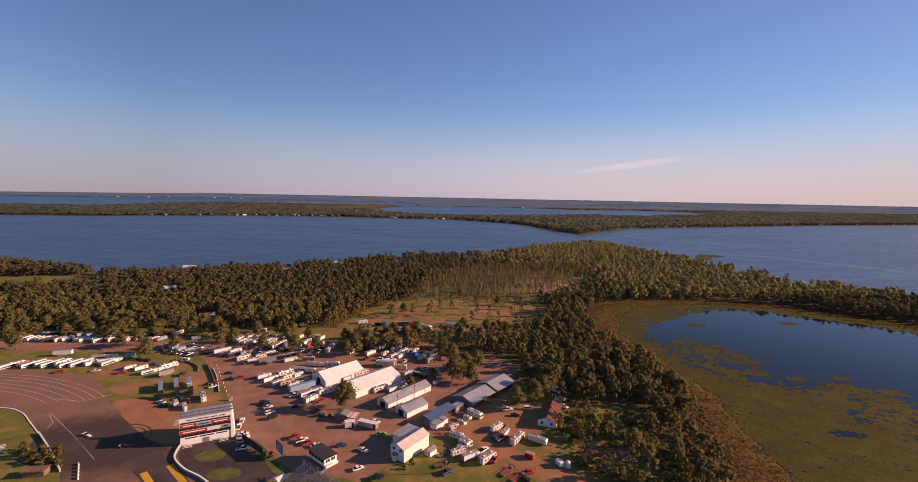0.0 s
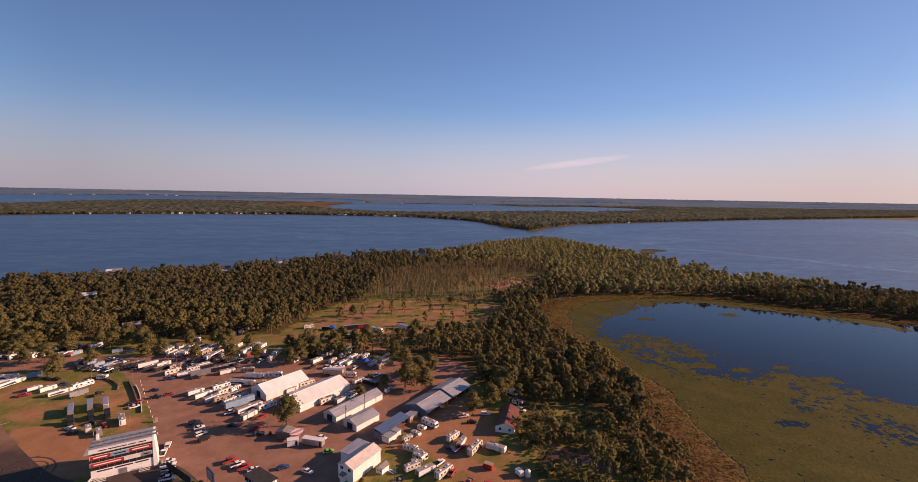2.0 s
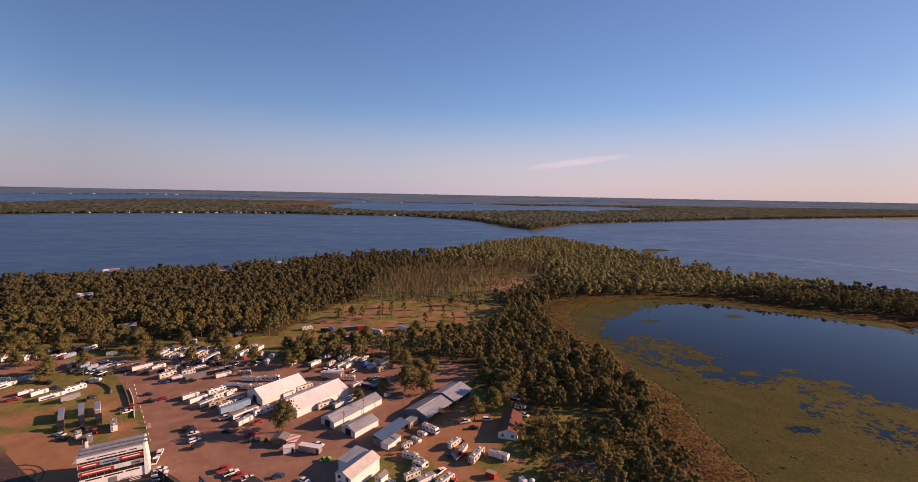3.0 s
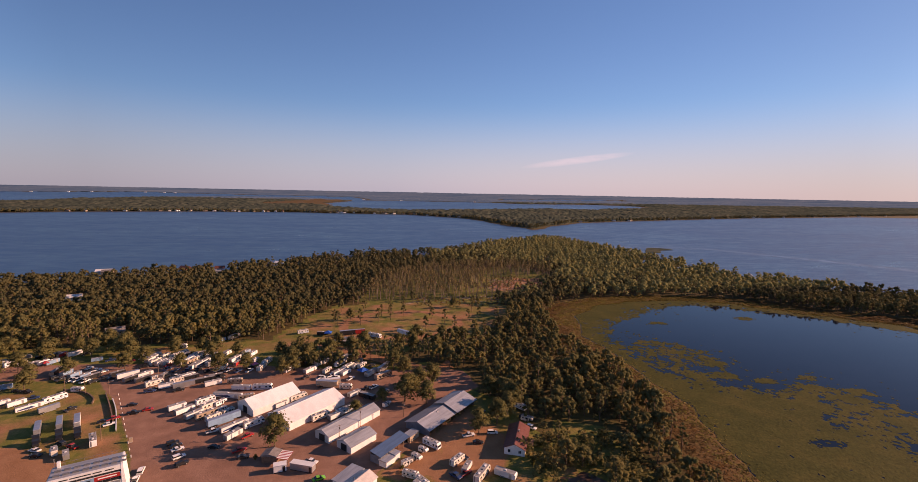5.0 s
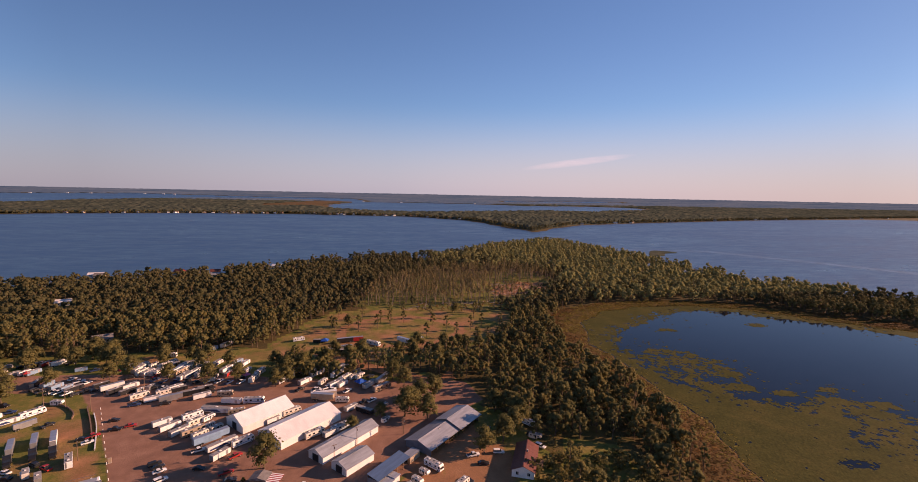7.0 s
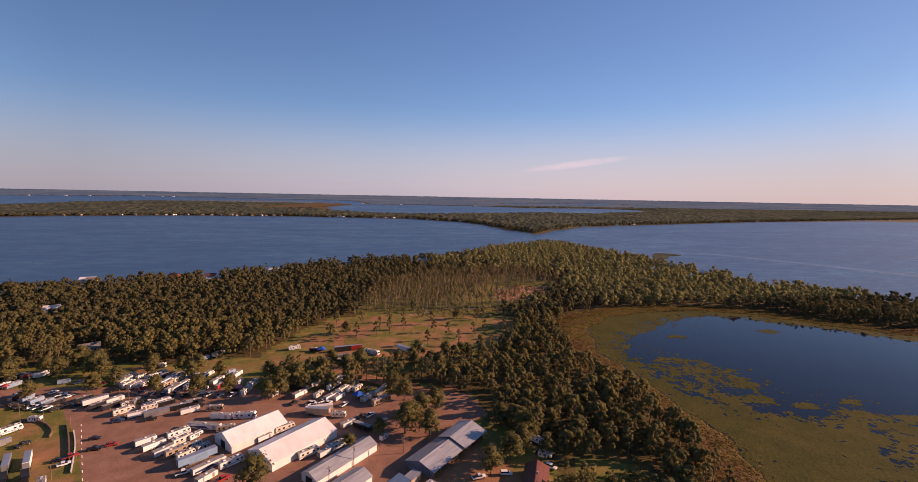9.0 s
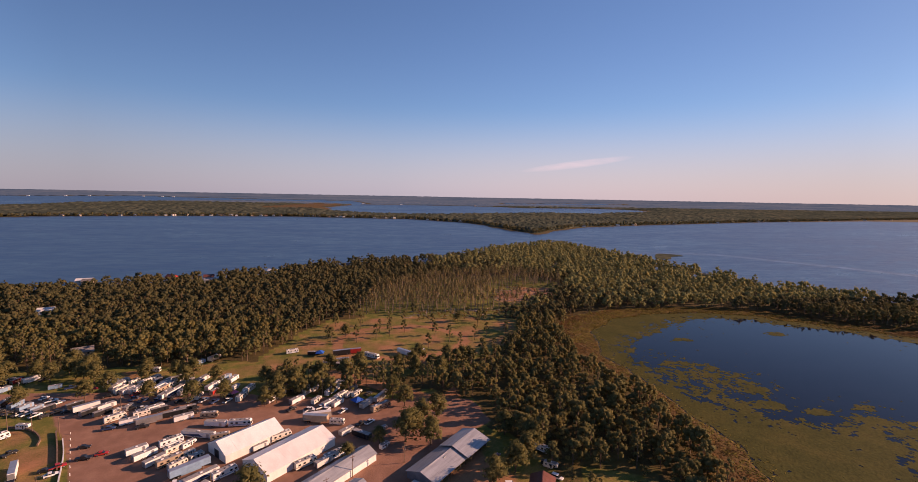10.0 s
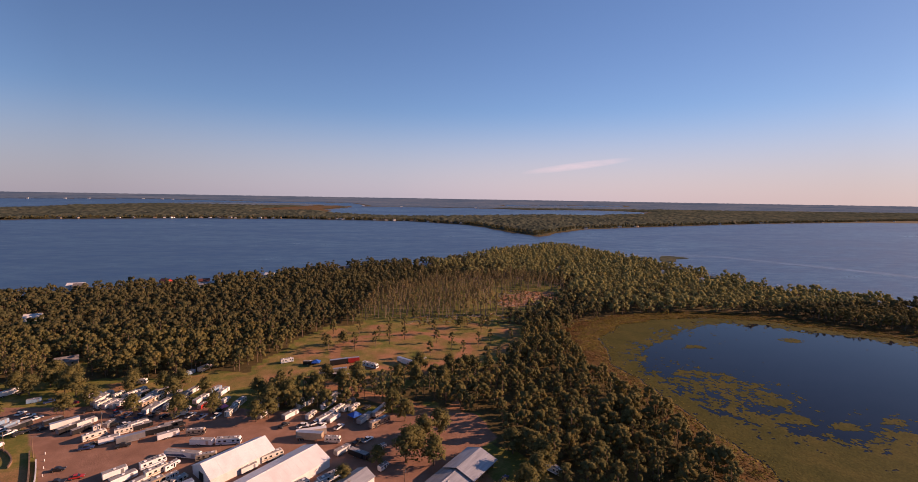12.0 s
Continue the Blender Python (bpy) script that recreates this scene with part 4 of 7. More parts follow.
def plant(kind, x, y, size=1.0, turn=None):
    key = (kind, int(abs(x * 7 + y * 3)) % 4)
    a = abs(x * 37 + y * 91) % 360 if turn is None else turn
    m = Matrix.LocRotScale((x, y, float(height(np.array([x]), np.array([y]))[0])), Euler((0, 0, radians(a))), (size, size, size))
    if key not in PROTO:
        if kind == "pine":
            w, f, c = grove_tree(90 + key[1], 160, 0.36, "slim")
        elif kind == "oak":
            w, f, c = tree_shape("oak", 80 + key[1], 800, 0.46)
        else:
            w, f, c = tree_shape("shrub", 100 + key[1], 300, 0.4)
        name = {"oak": "oak_tree", "pine": "pine_tree", "shrub": "bush"}[kind]
        label = {"oak": "broad olive green oak tree with a rounded crown", "pine": "slender pine tree with a bare lower trunk", "shrub": "dense round green bush on the grass"}[kind]
        t = new(name)
        tagged(t, label, "bush" if kind == "shrub" else "tree", "single trees")
        trunk = big_mesh("trunk", w, f, BARK)
        crown = big_mesh("crown", c[:, :3], quads(len(c) // 4), LEAF if kind != "shrub" else SHRUB)
        soft_shade(crown, c[:, 3:])
        trunk.parent = crown.parent = t
        t.matrix_basis = m
        PROTO[key] = t
        return t
    t = copy_thing(PROTO[key], Matrix())
    t.matrix_basis = m
    return t


LOT_TREES = [(-46.5, 214), (13, 254), (20, 245), (9, 249), (41, 214), (51, 221), (58, 229), (62, 236), (54, 249), (10, 283), (4, 292), (17, 262), (25, 268)]
ROW_TREES = [(-188, 285), (-209, 311), (-217, 306), (-55, 294), (-44, 301), (-36, 318), (-24, 322), (-83, 302), (-60, 291), (-179, 304), (-193, 296), (-153, 310), (-146, 318), (-16, 334), (-33, 336), (-66, 318), (-282, 302),
             (-208, 330), (-160, 330), (-236, 334), (-262, 338), (-134, 331), (-110, 334), (-58, 304), (-50, 312), (-98, 300), (-121, 306)]
CLEARING_TREES = [(-21, 386), (-7, 393), (3, 398), (30, 369), (46, 379), (75, 418), (61, 435), (15, 431), (-39, 390), (38, 421), (8, 332), (-5, 310), (11, 323), (18, 325), (35, 329), (-30, 402), (52, 366), (66, 384)]
for x, y in LOT_TREES:
    plant("oak", x, y, 1.05 if 5 < x < 26 and y < 270 else 1.12 if x < -40 else 0.95)
for x, y in ((-15, 238), (-2, 248)):
    plant("oak", x, y, 0.62)
for x, y in ROW_TREES:
    plant("oak", x, y, 0.85 + 0.3 * ((x * 13 + y) % 1.0))
for x, y in CLEARING_TREES:
    plant("pine" if (int(x) + int(y)) % 4 else "oak", x, y, 0.98 if (int(x) + int(y)) % 4 else 0.75)
for x, y, z in scatter(-170, 70, 296, 362, 12.0, 51, lambda x, y: (woods(x, y) < 0.3) * (ragged(LOT, x, y, 3, 10) < -6) * 0.34 * (y > 318) * ((x < -75) | (y < 330))):
    plant("oak", float(x), float(y), 0.8)
for x, y, z in scatter(-345, -160, 326, 356, 9.5, 52, lambda x, y: (ragged(LOT, x, y, 3, 10) < -3) * 0.36):
    plant("oak", float(x), float(y), 0.9)
for x, y, z in scatter(-70, 110, 395, 452, 15.0, 53, lambda x, y: (woods(x, y) < 0.3) * 0.2):
    plant("pine", float(x), float(y), 0.9)
for x, y, z in scatter(20, 75, 288, 345, 9.0, 54, lambda x, y: (woods(x, y) < 0.3) * (ragged(LOT, x, y, 3, 10) < -3) * 0.5):
    plant("oak", float(x), float(y), 0.85)
for x, y in ((-166, 174), (-162, 177), (-157, 173), (-160, 170), (-152, 169), (-170, 178), (-154, 175), (-148, 167)):
    plant("shrub", x, y, 0.95)
for x, y in ((-74, 176), (-71, 173), (-68, 172), (-13, 163), (-10, 166), (58, 189), (62, 193), (64, 200), (60, 184), (-52, 206), (6, 190)):
    plant("shrub", x, y, 0.55)

# ---- paints and building materials ----
WHITE = worn("white_paint", (0.82, 0.80, 0.77), 0.45, scale=0.35, spread=0.12, specular=0.4)
WHITE_METAL = worn("white_sheet_metal", (0.78, 0.75, 0.72), 0.4, scale=0.25, spread=0.10, streak=(1, 1, 0.2), specular=0.4)
CREAM = worn("cream_gelcoat", (0.74, 0.69, 0.60), 0.35, scale=0.4, spread=0.12, specular=0.4)
TAN = worn("tan_paint", (0.40, 0.31, 0.22), 0.45, scale=0.4, spread=0.15)
SILVER = worn("bare_aluminium", (0.55, 0.55, 0.56), 0.35, 0.7, scale=0.4, spread=0.15)
GALV = worn("galvanised_roof", (0.40, 0.40, 0.41), 0.42, 0.35, scale=0.3, spread=0.25, streak=(0.3, 2.5, 1))
BLUE_ROOF = worn("blue_roof_metal", (0.10, 0.16, 0.27), 0.35, 0.2, scale=0.3, spread=0.2, streak=(0.3, 2.5, 1))
RED_ROOF = worn("red_roof_metal", (0.16, 0.058, 0.040), 0.5, 0.1, scale=0.3, spread=0.25, streak=(0.3, 2.5, 1))
GREY_ROOF = worn("grey_shingles", (0.20, 0.18, 0.17), 0.85, scale=0.8, spread=0.3)
DARK_ROOF = worn("dark_roofing", (0.045, 0.042, 0.042), 0.85, scale=0.8, spread=0.3)
BLUE_WALL = worn("blue_grey_siding", (0.14, 0.16, 0.20), 0.6, scale=0.5, spread=0.2)
BLACK = worn("black_paint", (0.018, 0.018, 0.02), 0.4, scale=0.6, spread=0.3, specular=0.5)
DARKBLUE = worn("dark_blue_paint", (0.03, 0.055, 0.14), 0.35, scale=0.5, spread=0.2, specular=0.5)
MIDBLUE = worn("light_blue_paint", (0.22, 0.33, 0.46), 0.4, scale=0.5, spread=0.2)
TARP = worn("blue_tarpaulin", (0.02, 0.10, 0.42), 0.6, scale=0.8, spread=0.25)
RED = worn("red_paint", (0.42, 0.03, 0.025), 0.4, scale=0.5, spread=0.25, specular=0.5)
GREEN = worn("lime_green_paint", (0.18, 0.50, 0.04), 0.35, scale=0.5, spread=0.15, specular=0.5)
YELLOW = worn("yellow_paint", (0.62, 0.36, 0.02), 0.6, scale=0.5, spread=0.2)
PINK = worn("pink_fabric", (0.62, 0.18, 0.32), 0.8, scale=0.5, spread=0.2)
RUBBER = worn("tyre_rubber", (0.02, 0.02, 0.02), 0.85, scale=2, spread=0.2)
CONCRETE = worn("concrete", (0.38, 0.35, 0.32), 0.85, scale=0.4, spread=0.25)
TIMBER = worn("weathered_timber", (0.20, 0.13, 0.085), 0.85, scale=1.0, spread=0.35)
DUSTY_ROOF = worn("dusty_grey_roof", (0.30, 0.28, 0.265), 0.7, scale=0.7, spread=0.35)
STEEL = worn("grey_steel", (0.25, 0.25, 0.26), 0.5, 0.6, scale=1.0, spread=0.2)
SHADE_CLOTH = worn("dark_windscreen_mesh", (0.03, 0.032, 0.035), 0.9, scale=0.5, spread=0.3)
ASPHALT = worn("track_asphalt", (0.105, 0.075, 0.062), 0.85, scale=0.06, spread=0.3, bumpy=0.02)
RUBBERED = worn("rubbered_asphalt", (0.076, 0.056, 0.048), 0.75, scale=0.08, spread=0.4)
PAINT_LINE = worn("worn_line_paint", (0.50, 0.42, 0.37), 0.8, scale=0.3, spread=0.45)
GLASS, _n, _l, _b = material("dark_window_glass", (0.015, 0.018, 0.022), 0.08, 0.0, 0.6)
GRASS_PATCH = worn("mown_grass", (0.11, 0.125, 0.03), 0.95, scale=0.25, spread=0.35, bumpy=0.05)


# ---- mesh helpers ----
def box(bm, x0, x1, y0, y1, z0, z1, bevel=0.0):
    r = bmesh.ops.create_cube(bm, size=1.0, matrix=Matrix.LocRotScale(((x0 + x1) / 2, (y0 + y1) / 2, (z0 + z1) / 2), None, (x1 - x0, y1 - y0, z1 - z0)))
    if bevel:
        edges = list({e for v in r["verts"] for e in v.link_edges})
        bmesh.ops.bevel(bm, geom=edges, offset=bevel, segments=2, affect="EDGES", profile=0.6)
    return bm


def boxed(*dims, bevel=0.0):
    return box(bmesh.new(), *dims, bevel=bevel)


def prism(profile, y0, y1):
    """The outline (x, z), counter-clockwise seen from -y, drawn out from y0 to y1."""
    bm = bmesh.new()
    a = [bm.verts.new((x, y0, z)) for x, z in profile]
    b = [bm.verts.new((x, y1, z)) for x, z in profile]
    bm.faces.new(a)
    bm.faces.new(b[::-1])
    for i in range(len(a)):
        j = (i + 1) % len(a)
        bm.faces.new((a[j], a[i], b[i], b[j]))
    bmesh.ops.recalc_face_normals(bm, faces=bm.faces)
    return bm


def cylinder(x, y, z, r, depth, axis="z", sides=12):
    bm = bmesh.new()
    rot = {"z": Matrix(), "y": Matrix.Rotation(radians(90), 4, "X"), "x": Matrix.Rotation(radians(90), 4, "Y")}[axis]
    bmesh.ops.create_cone(bm, cap_ends=True, segments=sides, radius1=r, radius2=r, depth=depth, matrix=Matrix.Translation((x, y, z)) @ rot)
    return bm


def part(name, bm, mat, parent, label=""):
    me = bpy.data.meshes.new(name)
    bm.to_mesh(me)
    bm.free()
    me.materials.append(mat)
    ob = new(name, me)
    ob.parent = parent
    return tagged(ob, label) if label else ob


def thing(name, label, category, m=None, group="", kind=""):
    ob = new(name)
    ob.matrix_basis = m if m is not None else Matrix()
    return tagged(ob, label, category, group, kind)


def heading(x, y, degrees, z=0.0):
    return pose(x, y, z, 0, 0, degrees)


def wheel(parent, x, y, r=0.36, w=0.24):
    t = part("wheel", cylinder(x, y, r, r, w, "y", 14), RUBBER, parent)
    part("rim", cylinder(x, y + (0.02 if y > 0 else -0.02), r, r * 0.55, w, "y", 10), SILVER, t)


# ---- vehicles: each built once for a look, then copied ----
def enclosed_trailer(length, paint, label):
    t = thing("enclosed_trailer", label, "trailer")
    h, w = 2.6, 1.25
    k = length / 2
    part("body", prism([(-k, 0.45), (k - 0.35, 0.45), (k, 0.7), (k, h - 0.35), (k - 0.3, h), (-k, h)], -w, w), paint, t)
    part("roof", boxed(-k + 0.03, k - 0.32, -w + 0.03, w - 0.03, h, h + 0.05), DUSTY_ROOF, t)
    part("rear_door", boxed(-k - 0.04, -k, -w + 0.1, w - 0.1, 0.5, h - 0.15), SILVER, t)
    part("side_door", boxed(k - 2.2, k - 1.3, -w - 0.03, -w, 0.55, 2.35), GLASS if paint is BLACK else SILVER, t)
    if length > 10:
        for y in (-w - 0.02, w):
            part("side_graphic", prism([(-k + 0.6, 0.8), (k - 3.2, 0.8), (k - 4.6, 1.9), (-k + 0.6, 1.4)], y, y + 0.02), DARKBLUE if paint is WHITE_METAL else WHITE, t)
    part("vent", boxed(-0.4, 0.4, -0.4, 0.4, h + 0.05, h + 0.28, bevel=0.05), WHITE, t)
    part("tongue", prism([(k, 0.42), (k + 1.3, 0.42), (k + 1.3, 0.55), (k, 0.55)], -0.12, 0.12), STEEL, t)
    for x in (-0.9, 0.0):
        for y in (-w - 0.02, w + 0.02):
            wheel(t, x - 0.4, y)
    return t


def motorhome(length, paint, stripe, label):
    t = thing("motorhome", label, "motorhome")
    k, w, h = length / 2, 1.25, 3.1
    part("body", prism([(-k, 0.5), (k - 0.15, 0.45), (k + 0.05, 1.2), (k - 0.25, 2.7), (k - 0.7, h), (-k + 0.1, h), (-k, h - 0.2)], -w, w), paint, t)
    part("windscreen", prism([(k - 0.02, 1.35), (k + 0.03, 1.37), (k - 0.24, 2.62), (k - 0.3, 2.6)], -w + 0.12, w - 0.12), GLASS, t)
    for y in (-w, w):
        s = 1 if y > 0 else -1
        part("stripe", boxed(-k + 0.1, k - 0.2, min(y, y + 0.02 * s), max(y, y + 0.02 * s), 1.05, 1.4), stripe, t)
        for x in (-k + 1.0, -k + 3.0, k - 3.2, k - 1.4):
            part("window", boxed(x, x + 0.95, min(y, y + 0.025 * s), max(y, y + 0.025 * s), 1.65, 2.4), GLASS, t)
        for x in (-k + 1.9, k - 1.5):
            wheel(t, x, y - 0.05 * s, 0.45, 0.3)
    for x in (-k + 1.5, k - 2.6):
        part("air_conditioner", boxed(x, x + 1.0, -0.4, 0.4, h, h + 0.3, bevel=0.08), WHITE, t)
    part("roof_membrane", boxed(-k + 0.3, k - 0.85, -w + 0.12, w - 0.12, h, h + 0.03), DUSTY_ROOF, t)
    part("roof_hatch", boxed(-0.3, 0.3, -0.3, 0.3, h, h + 0.12), GLASS, t)
    part("ladder", boxed(-k - 0.1, -k - 0.05, 0.5, 0.9, 0.8, h), STEEL, t)
    return t


def travel_trailer(length, paint, label):
    t = thing("travel_trailer", label, "camper")
    k, w, h = length / 2, 1.22, 3.0
    part("body", prism([(-k, 0.6), (k - 2.4, 0.6), (k - 2.2, 1.5), (k, 1.6), (k + 0.1, 2.4), (k - 0.5, h), (-k + 0.15, h), (-k, h - 0.3)], -w, w), paint, t)
    for y in (-w, w):
        s = 1 if y > 0 else -1
        for x in (-k + 0.8, -k + 2.8, k - 2.0):
            part("window", boxed(x, x + 0.9, min(y, y + 0.025 * s), max(y, y + 0.025 * s), 1.75, 2.4), GLASS, t)
        for x in (-1.4, -0.5):
            wheel(t, x, y - 0.04 * s)
    part("door", boxed(k - 3.5, k - 2.8, -w - 0.03, -w, 0.8, 2.6), GLASS, t)
    part("awning", cylinder(-0.3, -w - 0.12, h - 0.35, 0.1, length * 0.5, "x", 8), MIDBLUE, t)
    part("air_conditioner", boxed(-0.5, 0.5, -0.35, 0.35, h, h + 0.28, bevel=0.08), WHITE, t)
    part("roof_membrane", boxed(-k + 0.3, k - 0.7, -w + 0.1, w - 0.1, h, h + 0.03), DUSTY_ROOF, t)
    part("slide_out", boxed(-k + 1.6, k - 2.6, w, w + 0.55, 0.9, 2.7), paint, t)
    return t


def semi_trailer(length, paint, label):
    t = thing("semi_trailer", label, "semi trailer")
    k, w, h = length / 2, 1.28, 3.9
    part("body", boxed(-k, k, -w, w, 1.2, h, bevel=0.06), paint, t)
    part("roof", boxed(-k + 0.1, k - 0.1, -w + 0.1, w - 0.1, h, h + 0.04), SILVER, t)
    part("belly_box", boxed(-k + 3.4, k - 3.0, -w + 0.08, w - 0.08, 0.55, 1.2), paint, t)
    part("rear_door", boxed(-k - 0.04, -k, -w + 0.1, w - 0.1, 1.3, h - 0.2), SILVER, t)
    for y in (-w + 0.15, w - 0.15):
        for x in (-k + 1.2, -k + 2.5):
            wheel(t, x, y, 0.5, 0.5)
        part("landing_leg", boxed(k - 2.5, k - 2.35, y - 0.07, y + 0.07, 0.0, 1.2), STEEL, t)
    return t


def truck_tractor(paint, label):
    t = thing("truck_tractor", label, "truck")
    part("hood", prism([(1.0, 0.8), (3.1, 0.8), (3.1, 1.7), (1.0, 2.0)], -1.0, 1.0), paint, t)
    part("cab", prism([(-1.5, 0.9), (1.0, 0.9), (1.0, 2.0), (0.6, 2.9), (-0.2, 3.6), (-1.5, 3.8)], -1.2, 1.2), paint, t)
    part("windscreen", prism([(1.01, 2.03), (1.06, 2.05), (0.66, 2.88), (0.6, 2.86)], -1.0, 1.0), GLASS, t)
    part("chassis", boxed(-4.0, 3.0, -0.5, 0.5, 0.6, 0.95), STEEL, t)
    for x in (-3.4, -2.1, 2.2):
        for y in (-1.0, 1.0):
            wheel(t, x, y, 0.5, 0.35)
    for y in (-1.28, 1.28):
        part("exhaust_stack", cylinder(-1.6, y * 0.9, 2.4, 0.09, 3.2, "z", 8), SILVER, t)
    return t


def car(style, paint, label):
    t = thing({"sedan": "car", "pickup": "pickup_truck", "suv": "sport_utility_vehicle"}[style], label, {"sedan": "car", "pickup": "pickup", "suv": "car"}[style])
    w = 0.93
    if style == "sedan":
        lower = [(-2.3, 0.35), (2.25, 0.35), (2.35, 0.7), (1.2, 0.95), (-1.5, 1.0), (-2.35, 0.95)]
        upper = [(-1.75, 0.97), (1.05, 0.95), (0.25, 1.43), (-1.0, 1.46)]
    elif style == "suv":
        lower = [(-2.3, 0.4), (2.3, 0.4), (2.4, 0.95), (1.25, 1.1), (-2.35, 1.12)]
        upper = [(-2.3, 1.1), (1.2, 1.08), (0.5, 1.72), (-2.15, 1.76)]
    else:
        lower = [(-2.8, 0.5), (2.6, 0.5), (2.75, 1.0), (1.4, 1.15), (-2.8, 1.12)]
        upper = [(-0.9, 1.1), (1.35, 1.12), (0.7, 1.82), (-0.75, 1.86)]
    body = prism(lower, -w, w)
    bmesh.ops.bevel(body, geom=[e for e in body.edges], offset=0.06, segments=1, affect="EDGES")
    part("body", body, paint, t)
    cab = prism(upper, -w + 0.12, w - 0.12)
    part("cabin_glass", cab, GLASS, t)
    z = max(p[1] for p in upper)
    xs = sorted(p[0] for p in upper if p[1] > z - 0.1)
    part("roof", boxed(xs[0] + 0.02, xs[-1] - 0.02, -w + 0.1, w - 0.1, z - 0.04, z + 0.05, bevel=0.04), paint, t)
    if style == "pickup":
        part("load_bed", boxed(-2.7, -1.0, -w + 0.14, w - 0.14, 1.1, 1.16), BLACK, t)
    k = 1.4 if style != "pickup" else 1.75
    for x in (-k, k):
        for y in (-w + 0.06, w - 0.06):
            wheel(t, x, y, 0.35 if style != "pickup" else 0.4, 0.22)
    for y in (-0.65, 0.65):
        part("headlight", boxed(2.2 if style != "pickup" else 2.6, 2.42 if style != "pickup" else 2.78, y - 0.18, y + 0.18, 0.68, 0.82), SILVER, t)
    return t


def canopy(paint, label, size=3.0, height=2.2):
    t = thing("canopy_tent", label, "canopy")
    k = size / 2
    bm = bmesh.new()
    base = [bm.verts.new((x * k, y * k, height)) for x, y in ((-1, -1), (1, -1), (1, 1), (-1, 1))]
    skirt = [bm.verts.new((x * k, y * k, height - 0.28)) for x, y in ((-1, -1), (1, -1), (1, 1), (-1, 1))]
    top = bm.verts.new((0, 0, height + 0.3 * size))
    for i in range(4):
        j = (i + 1) % 4
        bm.faces.new((base[i], base[j], top))
        bm.faces.new((skirt[i], skirt[j], base[j], base[i]))
    roof = part("roof", bm, paint, t)
    for x in (-k + 0.04, k - 0.04):
        for y in (-k + 0.04, k - 0.04):
            part("leg", boxed(x - 0.03, x + 0.03, y - 0.03, y + 0.03, 0, height), STEEL, t)
    return t


def boat(label):
    t = thing("boat", label, "boat")
    part("hull", prism([(-3.2, 0.6), (2.4, 0.6), (3.6, 1.5), (-3.3, 1.45)], -1.0, 1.0), RED, t)
    part("deck", boxed(-3.0, 2.6, -0.9, 0.9, 1.45, 1.6, bevel=0.1), WHITE, t)
    part("windscreen", prism([(0.2, 1.6), (0.9, 1.6), (0.4, 2.1), (0.3, 2.1)], -0.8, 0.8), GLASS, t)
    part("cradle", boxed(-2.8, 3.2, -0.6, 0.6, 0.3, 0.6), STEEL, t)
    for y in (-0.9, 0.9):
        wheel(t, -1.2, y)
    return t


def flatbed(length, paint, label):
    t = thing("flatbed_trailer", label, "trailer")
    k, w = length / 2, 1.15
    part("deck", boxed(-k, k, -w + 0.1, w - 0.1, 0.55, 0.66), TIMBER, t)
    for y in (-w, w - 0.1):
        part("side_beam", boxed(-k, k, y, y + 0.1, 0.45, 0.72), paint, t)
        part("top_rail", boxed(-k, k, y, y + 0.08, 1.25, 1.33), paint, t)
        for i in range(6):
            x = -k + 0.05 + i * (length - 0.2) / 5
            part("stake", boxed(x, x + 0.1, y, y + 0.1, 0.72, 1.25), paint, t)
        wheel(t, -0.5, y + 0.05, 0.36, 0.24), wheel(t, 0.4, y + 0.05, 0.36, 0.24)
    part("front_board", boxed(k - 0.08, k, -w + 0.1, w - 0.1, 0.66, 1.33), paint, t)
    part("tool_box", boxed(k - 1.3, k - 0.3, -0.6, 0.6, 0.66, 1.2, bevel=0.04), SILVER, t)
    part("tongue", prism([(k, 0.45), (k + 1.4, 0.45), (k + 1.4, 0.58), (k, 0.58)], -0.1, 0.1), STEEL, t)
    return t


